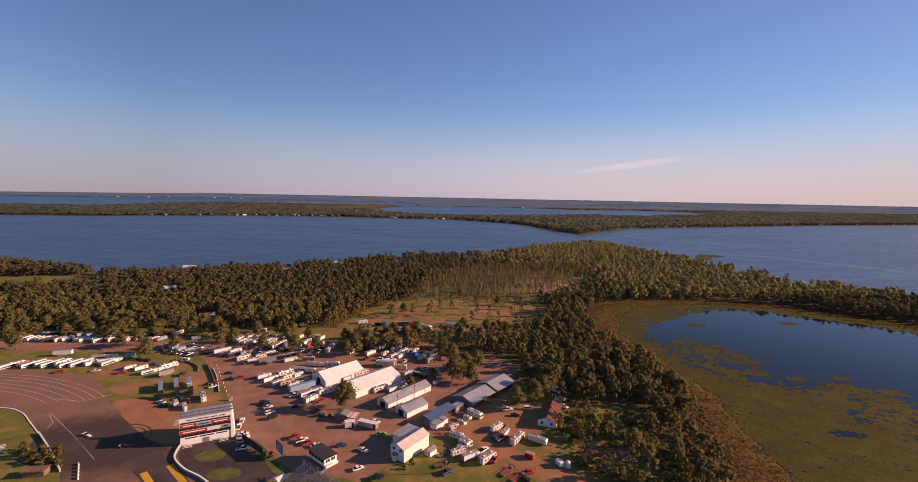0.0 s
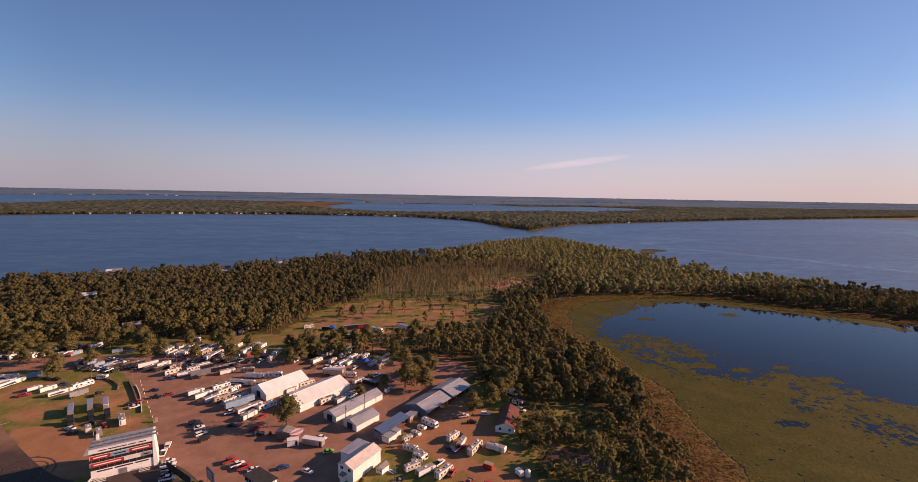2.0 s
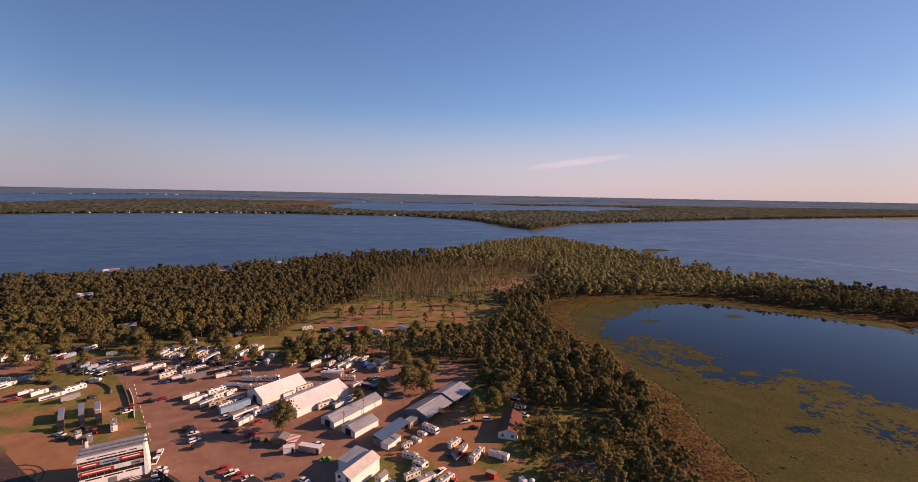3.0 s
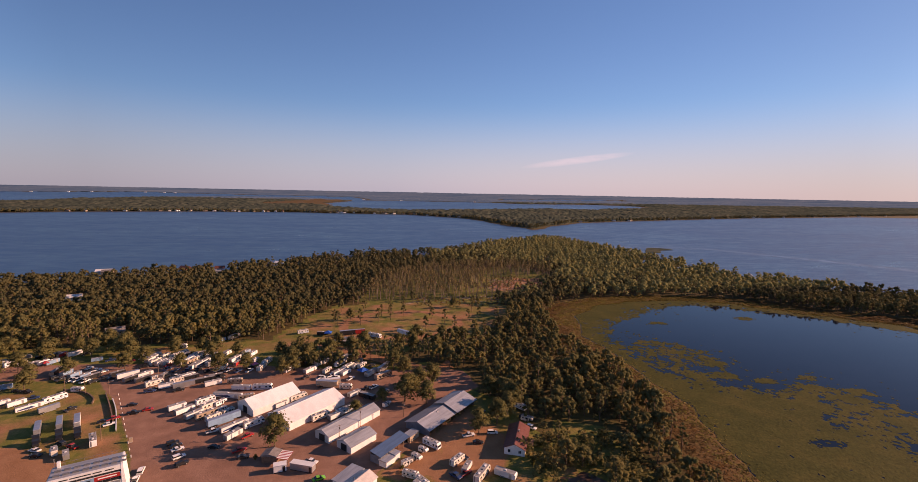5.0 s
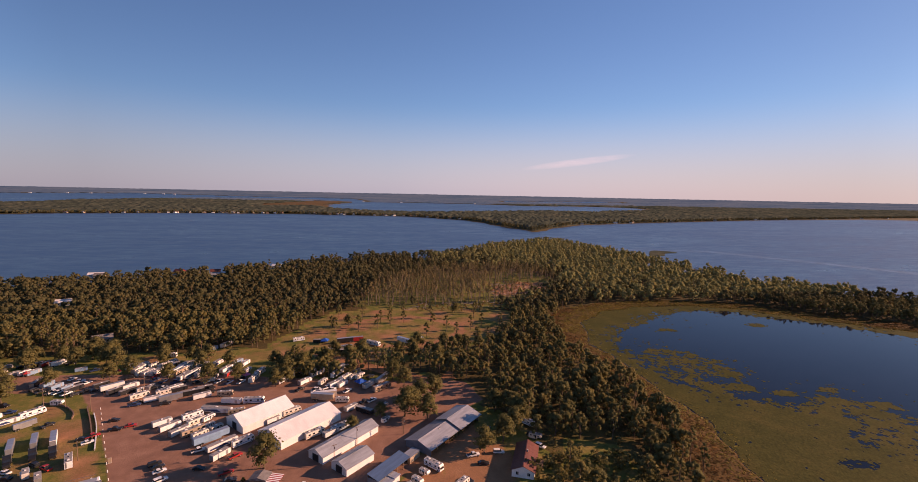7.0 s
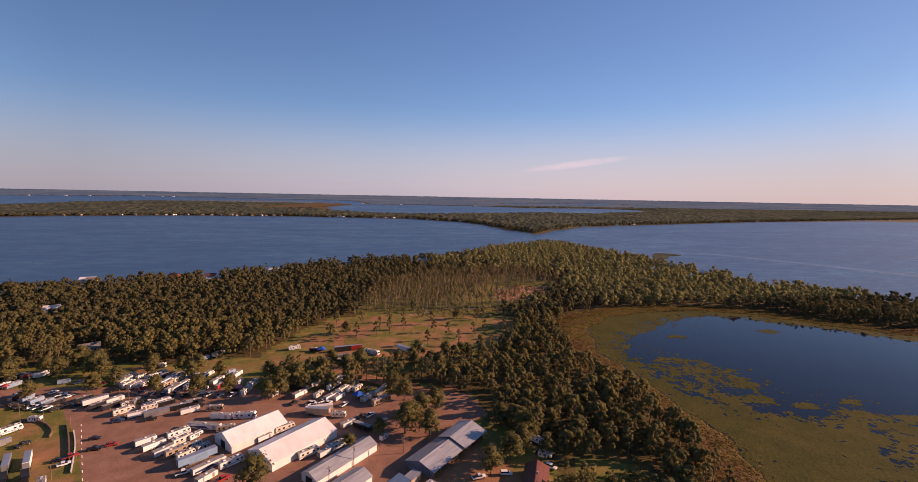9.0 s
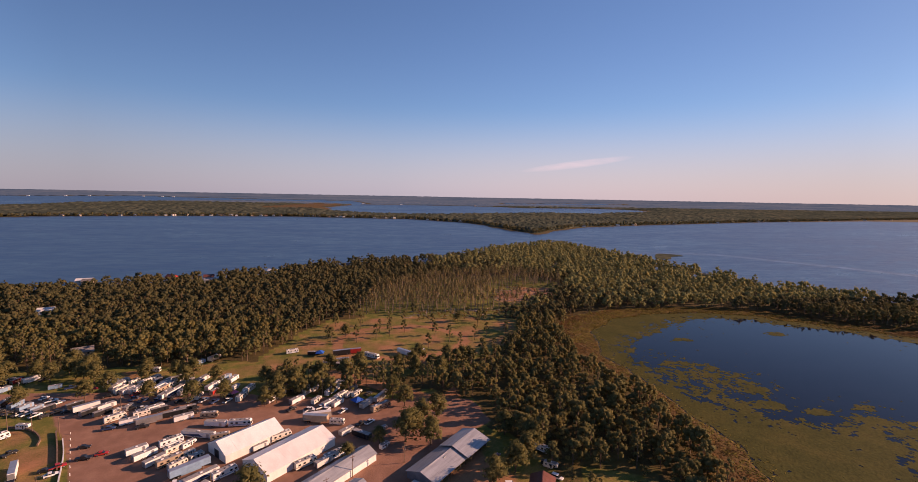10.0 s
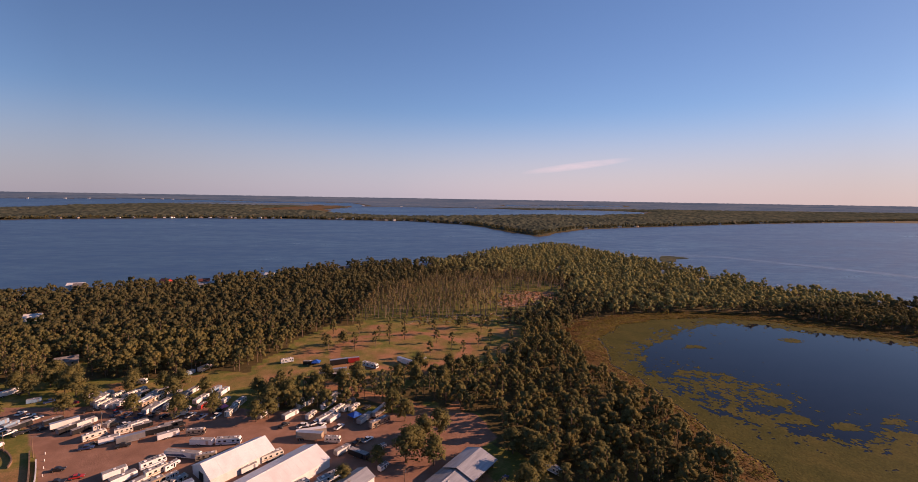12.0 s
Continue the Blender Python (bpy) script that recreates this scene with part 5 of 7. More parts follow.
BUILT = {}
MAKERS = {
    "trailer_white": lambda: enclosed_trailer(7.6, WHITE, "white enclosed race trailer with a silver rear door"),
    "trailer_long": lambda: enclosed_trailer(10.4, WHITE_METAL, "long white enclosed trailer parked on the lot"),
    "trailer_black": lambda: enclosed_trailer(7.6, BLACK, "black enclosed race trailer with a white roof"),
    "trailer_red": lambda: enclosed_trailer(8.0, RED, "red enclosed race trailer with a white roof"),
    "trailer_silver": lambda: enclosed_trailer(7.6, SILVER, "silver metal enclosed trailer"),
    "trailer_blue": lambda: enclosed_trailer(8.0, MIDBLUE, "pale blue enclosed trailer"),
    "rv_cream": lambda: motorhome(8.8, CREAM, TAN, "cream motorhome with a tan stripe"),
    "rv_white": lambda: motorhome(9.4, WHITE, MIDBLUE, "white motorhome with a light blue stripe"),
    "rv_dark": lambda: motorhome(9.0, TAN, BLACK, "tan and black motorhome coach"),
    "camper": lambda: travel_trailer(7.0, CREAM, "cream travel trailer with a slide-out"),
    "camper_white": lambda: travel_trailer(7.6, WHITE, "white fifth-wheel camper trailer"),
    "semi_white": lambda: semi_trailer(13.0, WHITE, "white semi trailer of a racing team"),
    "semi_silver": lambda: semi_trailer(13.2, SILVER, "silver semi trailer on the grass"),
    "semi_black": lambda: semi_trailer(13.0, BLACK, "black semi trailer of a racing team"),
    "semi_red": lambda: semi_trailer(11.5, RED, "red semi trailer in the clearing"),
    "semi_blue": lambda: semi_trailer(12.6, MIDBLUE, "long pale blue semi trailer beside the campers"),
    "semi_brown": lambda: semi_trailer(11.5, TAN, "tan and white semi trailer behind the barn"),
    "tractor_white": lambda: truck_tractor(WHITE, "white truck tractor with twin exhaust stacks"),
    "tractor_black": lambda: truck_tractor(BLACK, "black truck tractor with twin exhaust stacks"),
    "car_white": lambda: car("sedan", WHITE, "white sedan car parked on gravel"),
    "car_black": lambda: car("sedan", BLACK, "black sedan car parked on gravel"),
    "car_red": lambda: car("sedan", RED, "red sedan car parked on gravel"),
    "car_green": lambda: car("sedan", GREEN, "lime green sedan car parked on gravel"),
    "car_blue": lambda: car("sedan", DARKBLUE, "dark blue sedan car parked on gravel"),
    "suv_white": lambda: car("suv", WHITE, "white sport utility vehicle parked outside"),
    "suv_black": lambda: car("suv", BLACK, "black sport utility vehicle parked outside"),
    "pickup_white": lambda: car("pickup", WHITE, "white pickup truck parked beside trailers"),
    "pickup_black": lambda: car("pickup", BLACK, "black pickup truck parked beside trailers"),
    "pickup_red": lambda: car("pickup", RED, "red pickup truck parked beside trailers"),
    "pickup_blue": lambda: car("pickup", DARKBLUE, "dark blue pickup truck parked beside trailers"),
    "canopy_blue": lambda: canopy(TARP, "blue canopy tent on thin steel legs", 5.0, 2.4),
    "canopy_pink": lambda: canopy(PINK, "pink canopy tent between campers", 3.4),
    "canopy_white": lambda: canopy(WHITE, "white canopy tent beside a trailer", 3.4),
    "canopy_red": lambda: canopy(RED, "red canopy tent beside a trailer", 3.0),
    "flatbed_red": lambda: flatbed(7.6, RED, "low red open trailer with rails and chrome ramps"),
    "flatbed_black": lambda: flatbed(6.2, BLACK, "low black open trailer on the grass"),
    "boat": lambda: boat("red and white boat on its trailer"),
}
GROUPS = {"flatbed": "race trailers", "trailer": "race trailers", "rv": "motorhomes", "camper": "campers", "semi": "semi trailers", "tractor": "truck tractors",
          "car": "parked cars", "suv": "parked cars", "pickup": "parked cars", "canopy": "canopy tents", "boat": ""}


LENGTHS = {"trailer_white": 7.6, "trailer_long": 10.4, "trailer_black": 7.6, "trailer_red": 8.0, "trailer_silver": 7.6, "trailer_blue": 8.0, "rv_cream": 8.8, "rv_white": 9.4, "rv_dark": 9.0,
           "camper": 7.0, "camper_white": 7.6, "semi_white": 13.0, "semi_silver": 13.2, "semi_black": 13.0, "semi_red": 11.5, "semi_blue": 12.6, "semi_brown": 11.5}


def park(kind, x, y, degrees, size=1.0):
    """A vehicle of a kind at a spot; size stretches its length a little, as makes differ."""
    m = heading(x, y, degrees) @ Matrix.Diagonal((size, min(1.0, size ** 0.7), min(1.0, size ** 0.5), 1))
    if kind in BUILT:
        return copy_thing(BUILT[kind], m)
    ob = MAKERS[kind]()
    ob.matrix_basis = m
    tagged(ob, group=GROUPS[kind.split("_")[0]])
    BUILT[kind] = ob
    return ob


pick = random.Random(7)


def park_row(start, end, kinds, degrees, wobble=2.0):
    """Vehicles side by side from start to end, noses all one way."""
    n = len(kinds)
    for i, kind in enumerate(kinds):
        f = i / max(1, n - 1)
        x, y = start[0] + f * (end[0] - start[0]), start[1] + f * (end[1] - start[1])
        if kind:
            park(kind, x + pick.uniform(-0.5, 0.5), y + pick.uniform(-1.1, 1.1), degrees + pick.uniform(-wobble, wobble))


def park_all(spots):
    """Single vehicles: kind, place, heading and length."""
    for kind, x, y, degrees, length in spots:
        park(kind, x, y, degrees, min(1.25, max(0.78, length / LENGTHS[kind])) if kind in LENGTHS else 1.0)


# the paddock beside the barns
park_all((
    ("trailer_white", -101, 254, 40, 7.9), ("trailer_white", -96, 250, 47, 8.4), ("trailer_white", -90, 245, 53, 8), ("rv_white", -90, 259, 43, 9),
    ("rv_cream", -86, 253, 51, 8.3), ("camper_white", -82, 256, 56, 4.3), ("rv_dark", -84, 244, 44, 9.9), ("camper_white", -79, 249, 48, 5.9),
    ("rv_cream", -80, 241, 51, 7.5), ("camper", -75, 246, 51, 5.5), ("semi_blue", -74, 237, 40, 14.4), ("trailer_long", -68, 232, 45, 12.7),
    ("trailer_white", -66, 224, 55, 7.6), ("rv_white", -60, 233, 41, 9.6), ("pickup_red", -60, 223, 44, 2.9), ("pickup_white", -76, 229, 28, 2.4),
    ("trailer_long", -81, 264, -16, 12.4), ("rv_dark", -71, 261, 13, 6.1),
    ("trailer_white", -77, 273, -10, 10.4), ("rv_white", -66, 272, 0, 10.5),
))
# beside and between the barns
park_all((
    ("trailer_white", -52, 251, 42, 6.4), ("rv_cream", -45, 258, 35, 9.4), ("rv_cream", -31, 236, 38, 9.6), ("trailer_white", -24, 236, 44, 7.2),
    ("rv_white", -20, 240, 37, 9.8), ("semi_brown", -32, 271, -13, 11.1), ("rv_cream", -22, 268, -11, 7.2), ("trailer_white", -17, 259, 45, 7),
    ("trailer_black", -10, 255, -38, 10.1), ("pickup_black", -11, 266, 45, 4.5), ("pickup_white", -7, 267, 45, 3.8), ("camper_white", -1, 259, 41, 6.1),
    ("trailer_white", -26, 314, 33, 8.1), ("camper_white", 0, 245, 47, 6), ("pickup_white", -37, 283, -6, 5),
))
# both sides of the camp road
CAMP = ["trailer_white"] * 5 + ["rv_cream", "rv_white", "camper", "camper_white"] * 2 + ["trailer_black", "trailer_silver", "trailer_long"] * 2 + ["trailer_blue", "pickup_black", "pickup_black", "pickup_white", "suv_black", "rv_dark", "trailer_red"]
DARK = ["trailer_black", "trailer_black", "pickup_black", "pickup_black", "trailer_blue", "trailer_silver", "pickup_white", "trailer_white", "suv_black", "car_white"]


def fill_row(start, end, degrees, pool, pitch, gaps=0.0, wobble=3.0):
    """A packed row of vehicles of mixed kinds, now and then with a gap."""
    run = math.dist(start, end)
    n = max(2, int(run / pitch) + 1)
    park_row(start, end, [None if pick.random() < gaps else pick.choice(pool) for _ in range(n)], degrees, wobble)


# along the camp road
park_all((
    ("rv_cream", -125, 284, 44, 9.3), ("trailer_white", -117, 280, 27, 7.3), ("pickup_blue", -123, 275, 14, 4.7), ("semi_silver", -108, 279, 28, 8.2),
    ("rv_cream", -115, 287, 31, 7.2), ("trailer_black", -109, 291, 35, 5.8), ("trailer_black", -100, 286, 26, 8.2), ("trailer_white", -94, 281, 31, 8),
    ("pickup_black", -92, 286, 44, 4.2), ("rv_dark", -83, 282, 4, 6.8), ("pickup_black", -109, 275, 23, 3.4), ("trailer_black", -96, 291, 29, 5.7),
    ("semi_white", -144, 296, 41, 10.6), ("trailer_black", -152, 301, 50, 5.7), ("trailer_black", -140, 293, 57, 7.8), ("trailer_black", -134, 291, 55, 6.5),
    ("camper", -128, 292, 46, 4), ("trailer_silver", -125, 295, 83, 5.3), ("car_black", -122, 278, 42, 2.3),
))
# the blue haulers where the road bends, and the trees behind them
park_all((
    ("trailer_black", -187, 307, 95, 7), ("trailer_blue", -180, 304, 84, 7.4), ("trailer_blue", -174, 301, 74, 7.4), ("trailer_blue", -168, 299, 69, 6.7),
    ("trailer_black", -163, 297, 61, 7), ("pickup_white", -167, 308, 42, 2.8), ("car_white", -162, 306, 62, 3.8), ("pickup_black", -156, 295, 51, 3),
    ("pickup_white", -171, 295, 51, 2.2), ("car_white", -173, 312, 77, 2.9), ("car_black", -152, 295, 39, 2.7), ("trailer_red", -202, 336, 77, 6),
    ("semi_white", -195, 336, 63, 10), ("trailer_blue", -176, 325, 26, 4.4), ("pickup_blue", -168, 324, 33, 3.7), ("canopy_red", -201, 320, 49, 1.8),
    ("pickup_black", -189, 337, 49, 2.1), ("canopy_red", -153, 318, 42, 2.1), ("pickup_black", -143, 311, 33, 3.5),
))
# the camp rows
park_all((
    ("trailer_white", -144, 322, 82, 10.5), ("trailer_white", -136, 316, 72, 7.9), ("pickup_red", -130, 312, 62, 4.9), ("rv_cream", -130, 316, 82, 9.3),
    ("rv_cream", -128, 320, 66, 8.4), ("semi_white", -121, 315, 71, 13.6), ("trailer_white", -114, 309, 79, 10.6), ("rv_cream", -116, 322, 74, 9.2),
    ("trailer_silver", -110, 323, 69, 8.6), ("semi_silver", -105, 311, 73, 13.4), ("pickup_black", -101, 318, 71, 5), ("trailer_white", -94, 317, 72, 9.2),
    ("trailer_blue", -91, 328, 68, 8.3), ("camper", -86, 314, 75, 6.5),
))
# the camp rows
park_all((
    ("camper_white", -81, 314, 71, 6.6), ("rv_cream", -74, 301, 81, 9.6), ("rv_cream", -73, 310, 75, 9.6), ("canopy_pink", -79, 305, 45, 2.9),
    ("camper", -96, 304, 86, 8.1), ("rv_cream", -136, 344, 1, 7.7), ("rv_cream", -138, 327, 73, 6.9), ("rv_white", -130, 331, 57, 7.8),
    ("trailer_black", -116, 331, 43, 7), ("pickup_black", -81, 303, 67, 3.1), ("trailer_blue", -115, 354, 63, 8.9), ("semi_silver", -108, 361, 65, 12.8),
))
# the camp behind the barns
park_all((
    ("trailer_white", -45, 294, 54, 8.2), ("rv_cream", -41, 304, 55, 6.2), ("camper", -35, 292, 63, 8.4), ("trailer_white", -28, 289, 51, 9.1),
    ("rv_white", -29, 302, 57, 7.8), ("trailer_white", -24, 288, 56, 7), ("rv_cream", -23, 296, 57, 10), ("camper", -19, 297, 55, 6),
    ("camper", -15, 298, 56, 9.5), ("canopy_blue", -14, 288, 40, 4.9), ("trailer_white", -9, 286, 56, 10.2), ("semi_silver", -2, 292, 59, 15.4),
    ("rv_dark", -2, 281, 40, 10.1), ("pickup_black", -9, 298, 49, 4.6), ("pickup_white", -32, 285, 36, 3), ("rv_cream", -61, 306, 63, 7.4),
    ("trailer_white", -55, 302, 62, 6.5), ("trailer_white", -58, 296, 65, 6.1),
))
# more of the camp, packed between the rows
fill_row((-150, 327), (-86, 325), 72, CAMP, 5.4, 0.2)
fill_row((-140, 317), (-90, 310), 72, CAMP, 6.5, 0.2)
fill_row((-148, 300), (-94, 290), 48, DARK, 5.6, 0.2)
fill_row((-64, 312), (-12, 303), 58, CAMP, 5.0, 0.2)
fill_row((-134, 306), (-80, 297), 66, ["pickup_black", "pickup_white", "suv_black", "car_white", "pickup_blue"], 6.0, 0.25)
fill_row((-188, 300), (-154, 289), 64, ["pickup_black", "pickup_white", "suv_black", "car_white", "car_black"], 4.6, 0.2)
fill_row((-46, 284), (-4, 277), 54, ["pickup_black", "pickup_white", "suv_white", "car_black"], 8.0, 0.3)
# the west end of the paddock
park_row((-258, 272), (-203, 277), ["trailer_long", "trailer_red", "trailer_long", "trailer_white", "trailer_long", "rv_white", "trailer_long", "trailer_long", "trailer_white", "trailer_silver", "trailer_long"], 66)
park("semi_white", -243, 291, 11), park("car_white", -203, 264, 20), park("pickup_red", -222, 262, 30)
# on the grass west of the lot
park_all((
    ("trailer_white", -186, 268, 49, 3.7), ("trailer_white", -179, 267, 54, 7), ("trailer_long", -170, 262, 46, 8.4), ("rv_white", -164, 270, 54, 10),
    ("semi_silver", -159, 258, 49, 7.9), ("semi_white", -206, 277, 25, 10.7), ("trailer_long", -213, 285, 6, 11.5), ("trailer_blue", -199, 287, 29, 7.6),
    ("camper_white", -160, 280, -6, 7.2), ("pickup_red", -186, 261, 28, 5), ("pickup_black", -184, 281, -14, 6.2), ("car_black", -190, 283, -6, 4.6),
    ("pickup_blue", -176, 273, 23, 3.3), ("pickup_black", -150, 258, 65, 3.1),
))
fill_row((-300, 322), (-200, 322), 66, CAMP, 4.0, 0.06)
fill_row((-296, 333), (-206, 333), 66, DARK, 6.5, 0.3)
fill_row((-335, 352), (-208, 347), 70, CAMP, 6.5, 0.4)
for spot, paint in (((-150.5, 238), "silver"), ((-144.5, 242), "silver"), ((-138, 243), "white")):
    park("semi_" + paint, *spot, 120)
    park("tractor_black", spot[0] + 6.4, spot[1] - 10.6, -60)
park("rv_white", -122, 226, 121), park("camper", -132, 219, 124), park("trailer_silver", -126, 216, 124), park("pickup_red", -128, 223, 150), park("car_black", -138, 218, 170), park("suv_black", -134, 226, 150), park("car_white", -141, 222, 160)
park("car_white", -124, 241, 35), park("car_black", -128, 244, 20), park("pickup_red", -125, 246, 40)
# cars out on the lot
for kind, x, y, a in (("suv_black", -89, 221, 36), ("car_black", -87, 219, 36), ("car_white", -85, 216, 36), ("suv_white", -82, 210, 40), ("suv_black", -79, 205, 44),
                      ("car_black", -71, 216, -10), ("pickup_black", -119, 251, 10), ("car_red", -114, 254, 20), ("car_black", -124, 260, 12), ("pickup_red", -63, 187, 36),
                      ("pickup_white", -59, 184, 34), ("pickup_red", -56, 182, 33), ("car_white", -52, 180, 30), ("car_blue", -41, 180, 19), ("car_white", -31, 176, -32),
                      ("car_green", -25, 189, 22), ("car_white", -31, 163, 31), ("pickup_black", -23, 157, 24), ("suv_white", -92, 202, 102), ("pickup_white", -91, 196, 102),
                      ("pickup_red", -60, 212, 30), ("car_black", -57, 207, 10)):
    park(kind, x, y, a)
# the yard by the red-roofed house
park_all((
    ("rv_cream", 28, 193, 44, 7.8), ("trailer_white", 31, 188, 61, 6.4), ("pickup_blue", 26, 184, -50, 5.5), ("pickup_red", 30, 185, 35, 4.2),
    ("rv_cream", 36, 183, 53, 12.5), ("trailer_white", 45, 182, -37, 8.3), ("rv_cream", 9, 173, 29, 6.1), ("trailer_white", 14, 170, 31, 7.7),
    ("pickup_white", 20, 175, 44, 6), ("rv_cream", 21, 168, 43, 9.1), ("flatbed_black", 2, 165, 29, 6.2), ("pickup_red", 24, 168, 58, 3.5),
    ("trailer_silver", 11, 176, -7, 3.8), ("rv_white", 66, 235, -54, 8.4), ("camper", 66, 222, -35, 7.2), ("suv_white", 66, 215, -46, 5.1),
    ("suv_white", 47, 213, -7, 4.1), ("pickup_white", 36, 212, 11, 4), ("car_black", 39, 206, -7, 3.4), ("car_black", 31, 196, -44, 2.6),
))
# campers beside the carport
park_all((
    ("camper", 8, 194, 30, 5.9), ("rv_cream", 9, 186, -29, 6.2), ("camper", 12, 179, -47, 6.7), ("rv_cream", 13, 181, -55, 7.2),
    ("rv_white", 19, 206, -46, 8.9), ("camper", 15, 202, -44, 5.4), ("camper", 12, 197, -49, 6.2),
))
# the clearing in the wood
park_all((
    ("semi_black", -29, 362, 15, 11.3), ("semi_red", -21, 364, 12, 9.3), ("rv_white", -9, 355, -37, 14.9), ("semi_white", 13, 358, -46, 16.6),
    ("tractor_white", 24, 364, 8, 6.2), ("trailer_black", -47, 364, -5, 6.7), ("semi_silver", -27, 348, 9, 9.6), ("trailer_black", -26, 340, -14, 8.6),
    ("rv_white", -62, 369, 24, 8.3), ("canopy_blue", -43, 362, -5, 8.3), ("camper", -36, 344, -26, 6.9),
))
# in front of the yard and beside the grass
for kind, x, y, a in (("flatbed_red", 28, 160, 47), ("flatbed_red", 31.5, 156, 40), ("pickup_red", 36, 159, 20), ("car_black", 34, 155, -30), ("pickup_blue", 4, 160, 40), ("car_black", 44, 230, 50), ("car_blue", 46, 232, 50), ("suv_black", 65, 224, -40)):
    park(kind, x, y, a)

# ---- buildings ----
PALE_ROOF = worn("pale_tan_roofing", (0.56, 0.50, 0.45), 0.6, scale=0.5, spread=0.18)
def gabled(t, length, width, eaves, ridge, wall, roof, over=0.4, front_door=True, windows=0, doors=(), skip_wall=""):
    """Walls and a gable roof on t; the ridge runs along local x, the front gable is at -x."""
    k, w, th = length / 2, width / 2, 0.16
    for name, y in (("right", -w), ("left", w - th)):
        if skip_wall != name:
            part("wall", boxed(-k, k, y, y + th, 0, eaves), wall, t)
    for x in (-k, k - th):
        bm = bmesh.new()
        outline = [(-w + th, 0), (w - th, 0), (w - th, eaves), (0, ridge - 0.05), (-w + th, eaves)]
        a = [bm.verts.new((x, y, z)) for y, z in outline]
        b = [bm.verts.new((x + th, y, z)) for y, z in outline]
        bm.faces.new(a[::-1]), bm.faces.new(b)
        for i in range(5):
            j = (i + 1) % 5
            bm.faces.new((a[i], a[j], b[j], b[i]))
        bmesh.ops.recalc_face_normals(bm, faces=bm.faces)
        part("gable_wall", bm, wall, t)
    slope = (ridge - eaves) / w
    for s in (-1, 1):
        bm = bmesh.new()
        y1, z1 = s * (w + over), eaves - slope * over
        pts = [(0, ridge), (y1, z1), (y1, z1 + 0.14), (0, ridge + 0.16)]
        a = [bm.verts.new((-k - over, y, z)) for y, z in pts]
        b = [bm.verts.new((k + over, y, z)) for y, z in pts]
        bm.faces.new(a), bm.faces.new(b)
        for i in range(4):
            j = (i + 1) % 4
            bm.faces.new((a[i], a[j], b[j], b[i]))
        bmesh.ops.recalc_face_normals(bm, faces=bm.faces)
        r = part("roof_slope", bm, roof, t)
        n = int((length + 2 * over) / 2.4)
        for i in range(1, n):
            x = -k - over + i * (length + 2 * over) / n
            rib = bmesh.new()
            q = [(0.12 * s, ridge + 0.16 - slope * 0.12), (y1, z1 + 0.14), (y1, z1 + 0.16), (0.12 * s, ridge + 0.18 - slope * 0.12)]
            a = [rib.verts.new((x - 0.04, y, z)) for y, z in q]
            b = [rib.verts.new((x + 0.04, y, z)) for y, z in q]
            rib.faces.new(a), rib.faces.new(b)
            for i2 in range(4):
                j2 = (i2 + 1) % 4
                rib.faces.new((a[i2], a[j2], b[j2], b[i2]))
            bmesh.ops.recalc_face_normals(rib, faces=rib.faces)
            part("seam", rib, roof, r)
    part("ridge_cap", boxed(-k - over, k + over, -0.18, 0.18, ridge + 0.12, ridge + 0.22), roof, t)
    if front_door:
        # a black panel stands in for the shade inside the open doorway
        d = part("sliding_door", boxed(-k - 0.06, -k, -1.9, 1.9, 0.02, min(3.4, eaves)), BLACK, t, "black panel for the shaded open doorway")
        for y in (-2.0, 1.9):
            part("door_jamb", boxed(-k - 0.1, -k - 0.005, y, y + 0.1, 0, min(3.5, eaves + 0.1)), wall, d)
    for i in range(windows):
        x = -k + length * (i + 0.5) / windows
        win = part("window", boxed(x - 0.5, x + 0.5, -w - 0.05, -w, 1.1, 2.2), GLASS, t)
        part("frame", boxed(x - 0.58, x + 0.58, -w - 0.04, -w - 0.002, 1.02, 1.1), WHITE, win)


def front_window(t, x, y, z, width=1.0, height=1.2):
    """A window in the front gable at x."""
    w = part("window", boxed(x - 0.05, x, y - width / 2, y + width / 2, z, z + height), GLASS, t)
    part("frame", boxed(x - 0.07, x - 0.002, y - width / 2 - 0.08, y + width / 2 + 0.08, z - 0.1, z), WHITE, w)
    part("mullion", boxed(x - 0.07, x - 0.052, y - 0.03, y + 0.03, z, z + height), WHITE, w)


def at_front(fx, fy, degrees, length):
    """The pose of a building whose front gable's middle stands at fx, fy."""
    a = radians(degrees)
    return heading(fx + math.cos(a) * length / 2, fy + math.sin(a) * length / 2, degrees)


barn = thing("storage_barn", "white metal storage barn with a pale gable roof", "barn", at_front(-67.4, 246.2, 44.5, 25.4), "paddock barns")
gabled(barn, 25.4, 14.4, 3.5, 6.8, WHITE_METAL, WHITE_METAL, 0.3)
barn = thing("storage_barn", "longer white metal storage barn with a pale gable roof", "barn", at_front(-48.9, 231.6, 46.8, 32), "paddock barns")
gabled(barn, 32, 16.2, 3.5, 6.6, WHITE_METAL, WHITE_METAL, 0.3)
shed = thing("long_shed", "long white shed with a weathered grey metal roof", "shed", at_front(-27.6, 216.4, 47, 31), "paddock sheds")
gabled(shed, 31, 8.8, 3.0, 5.0, WHITE_METAL, GALV, 0.3)
shed = thing("short_shed", "short white shed with a weathered grey metal roof", "shed", at_front(-17.6, 207.5, 44.8, 14), "paddock sheds")
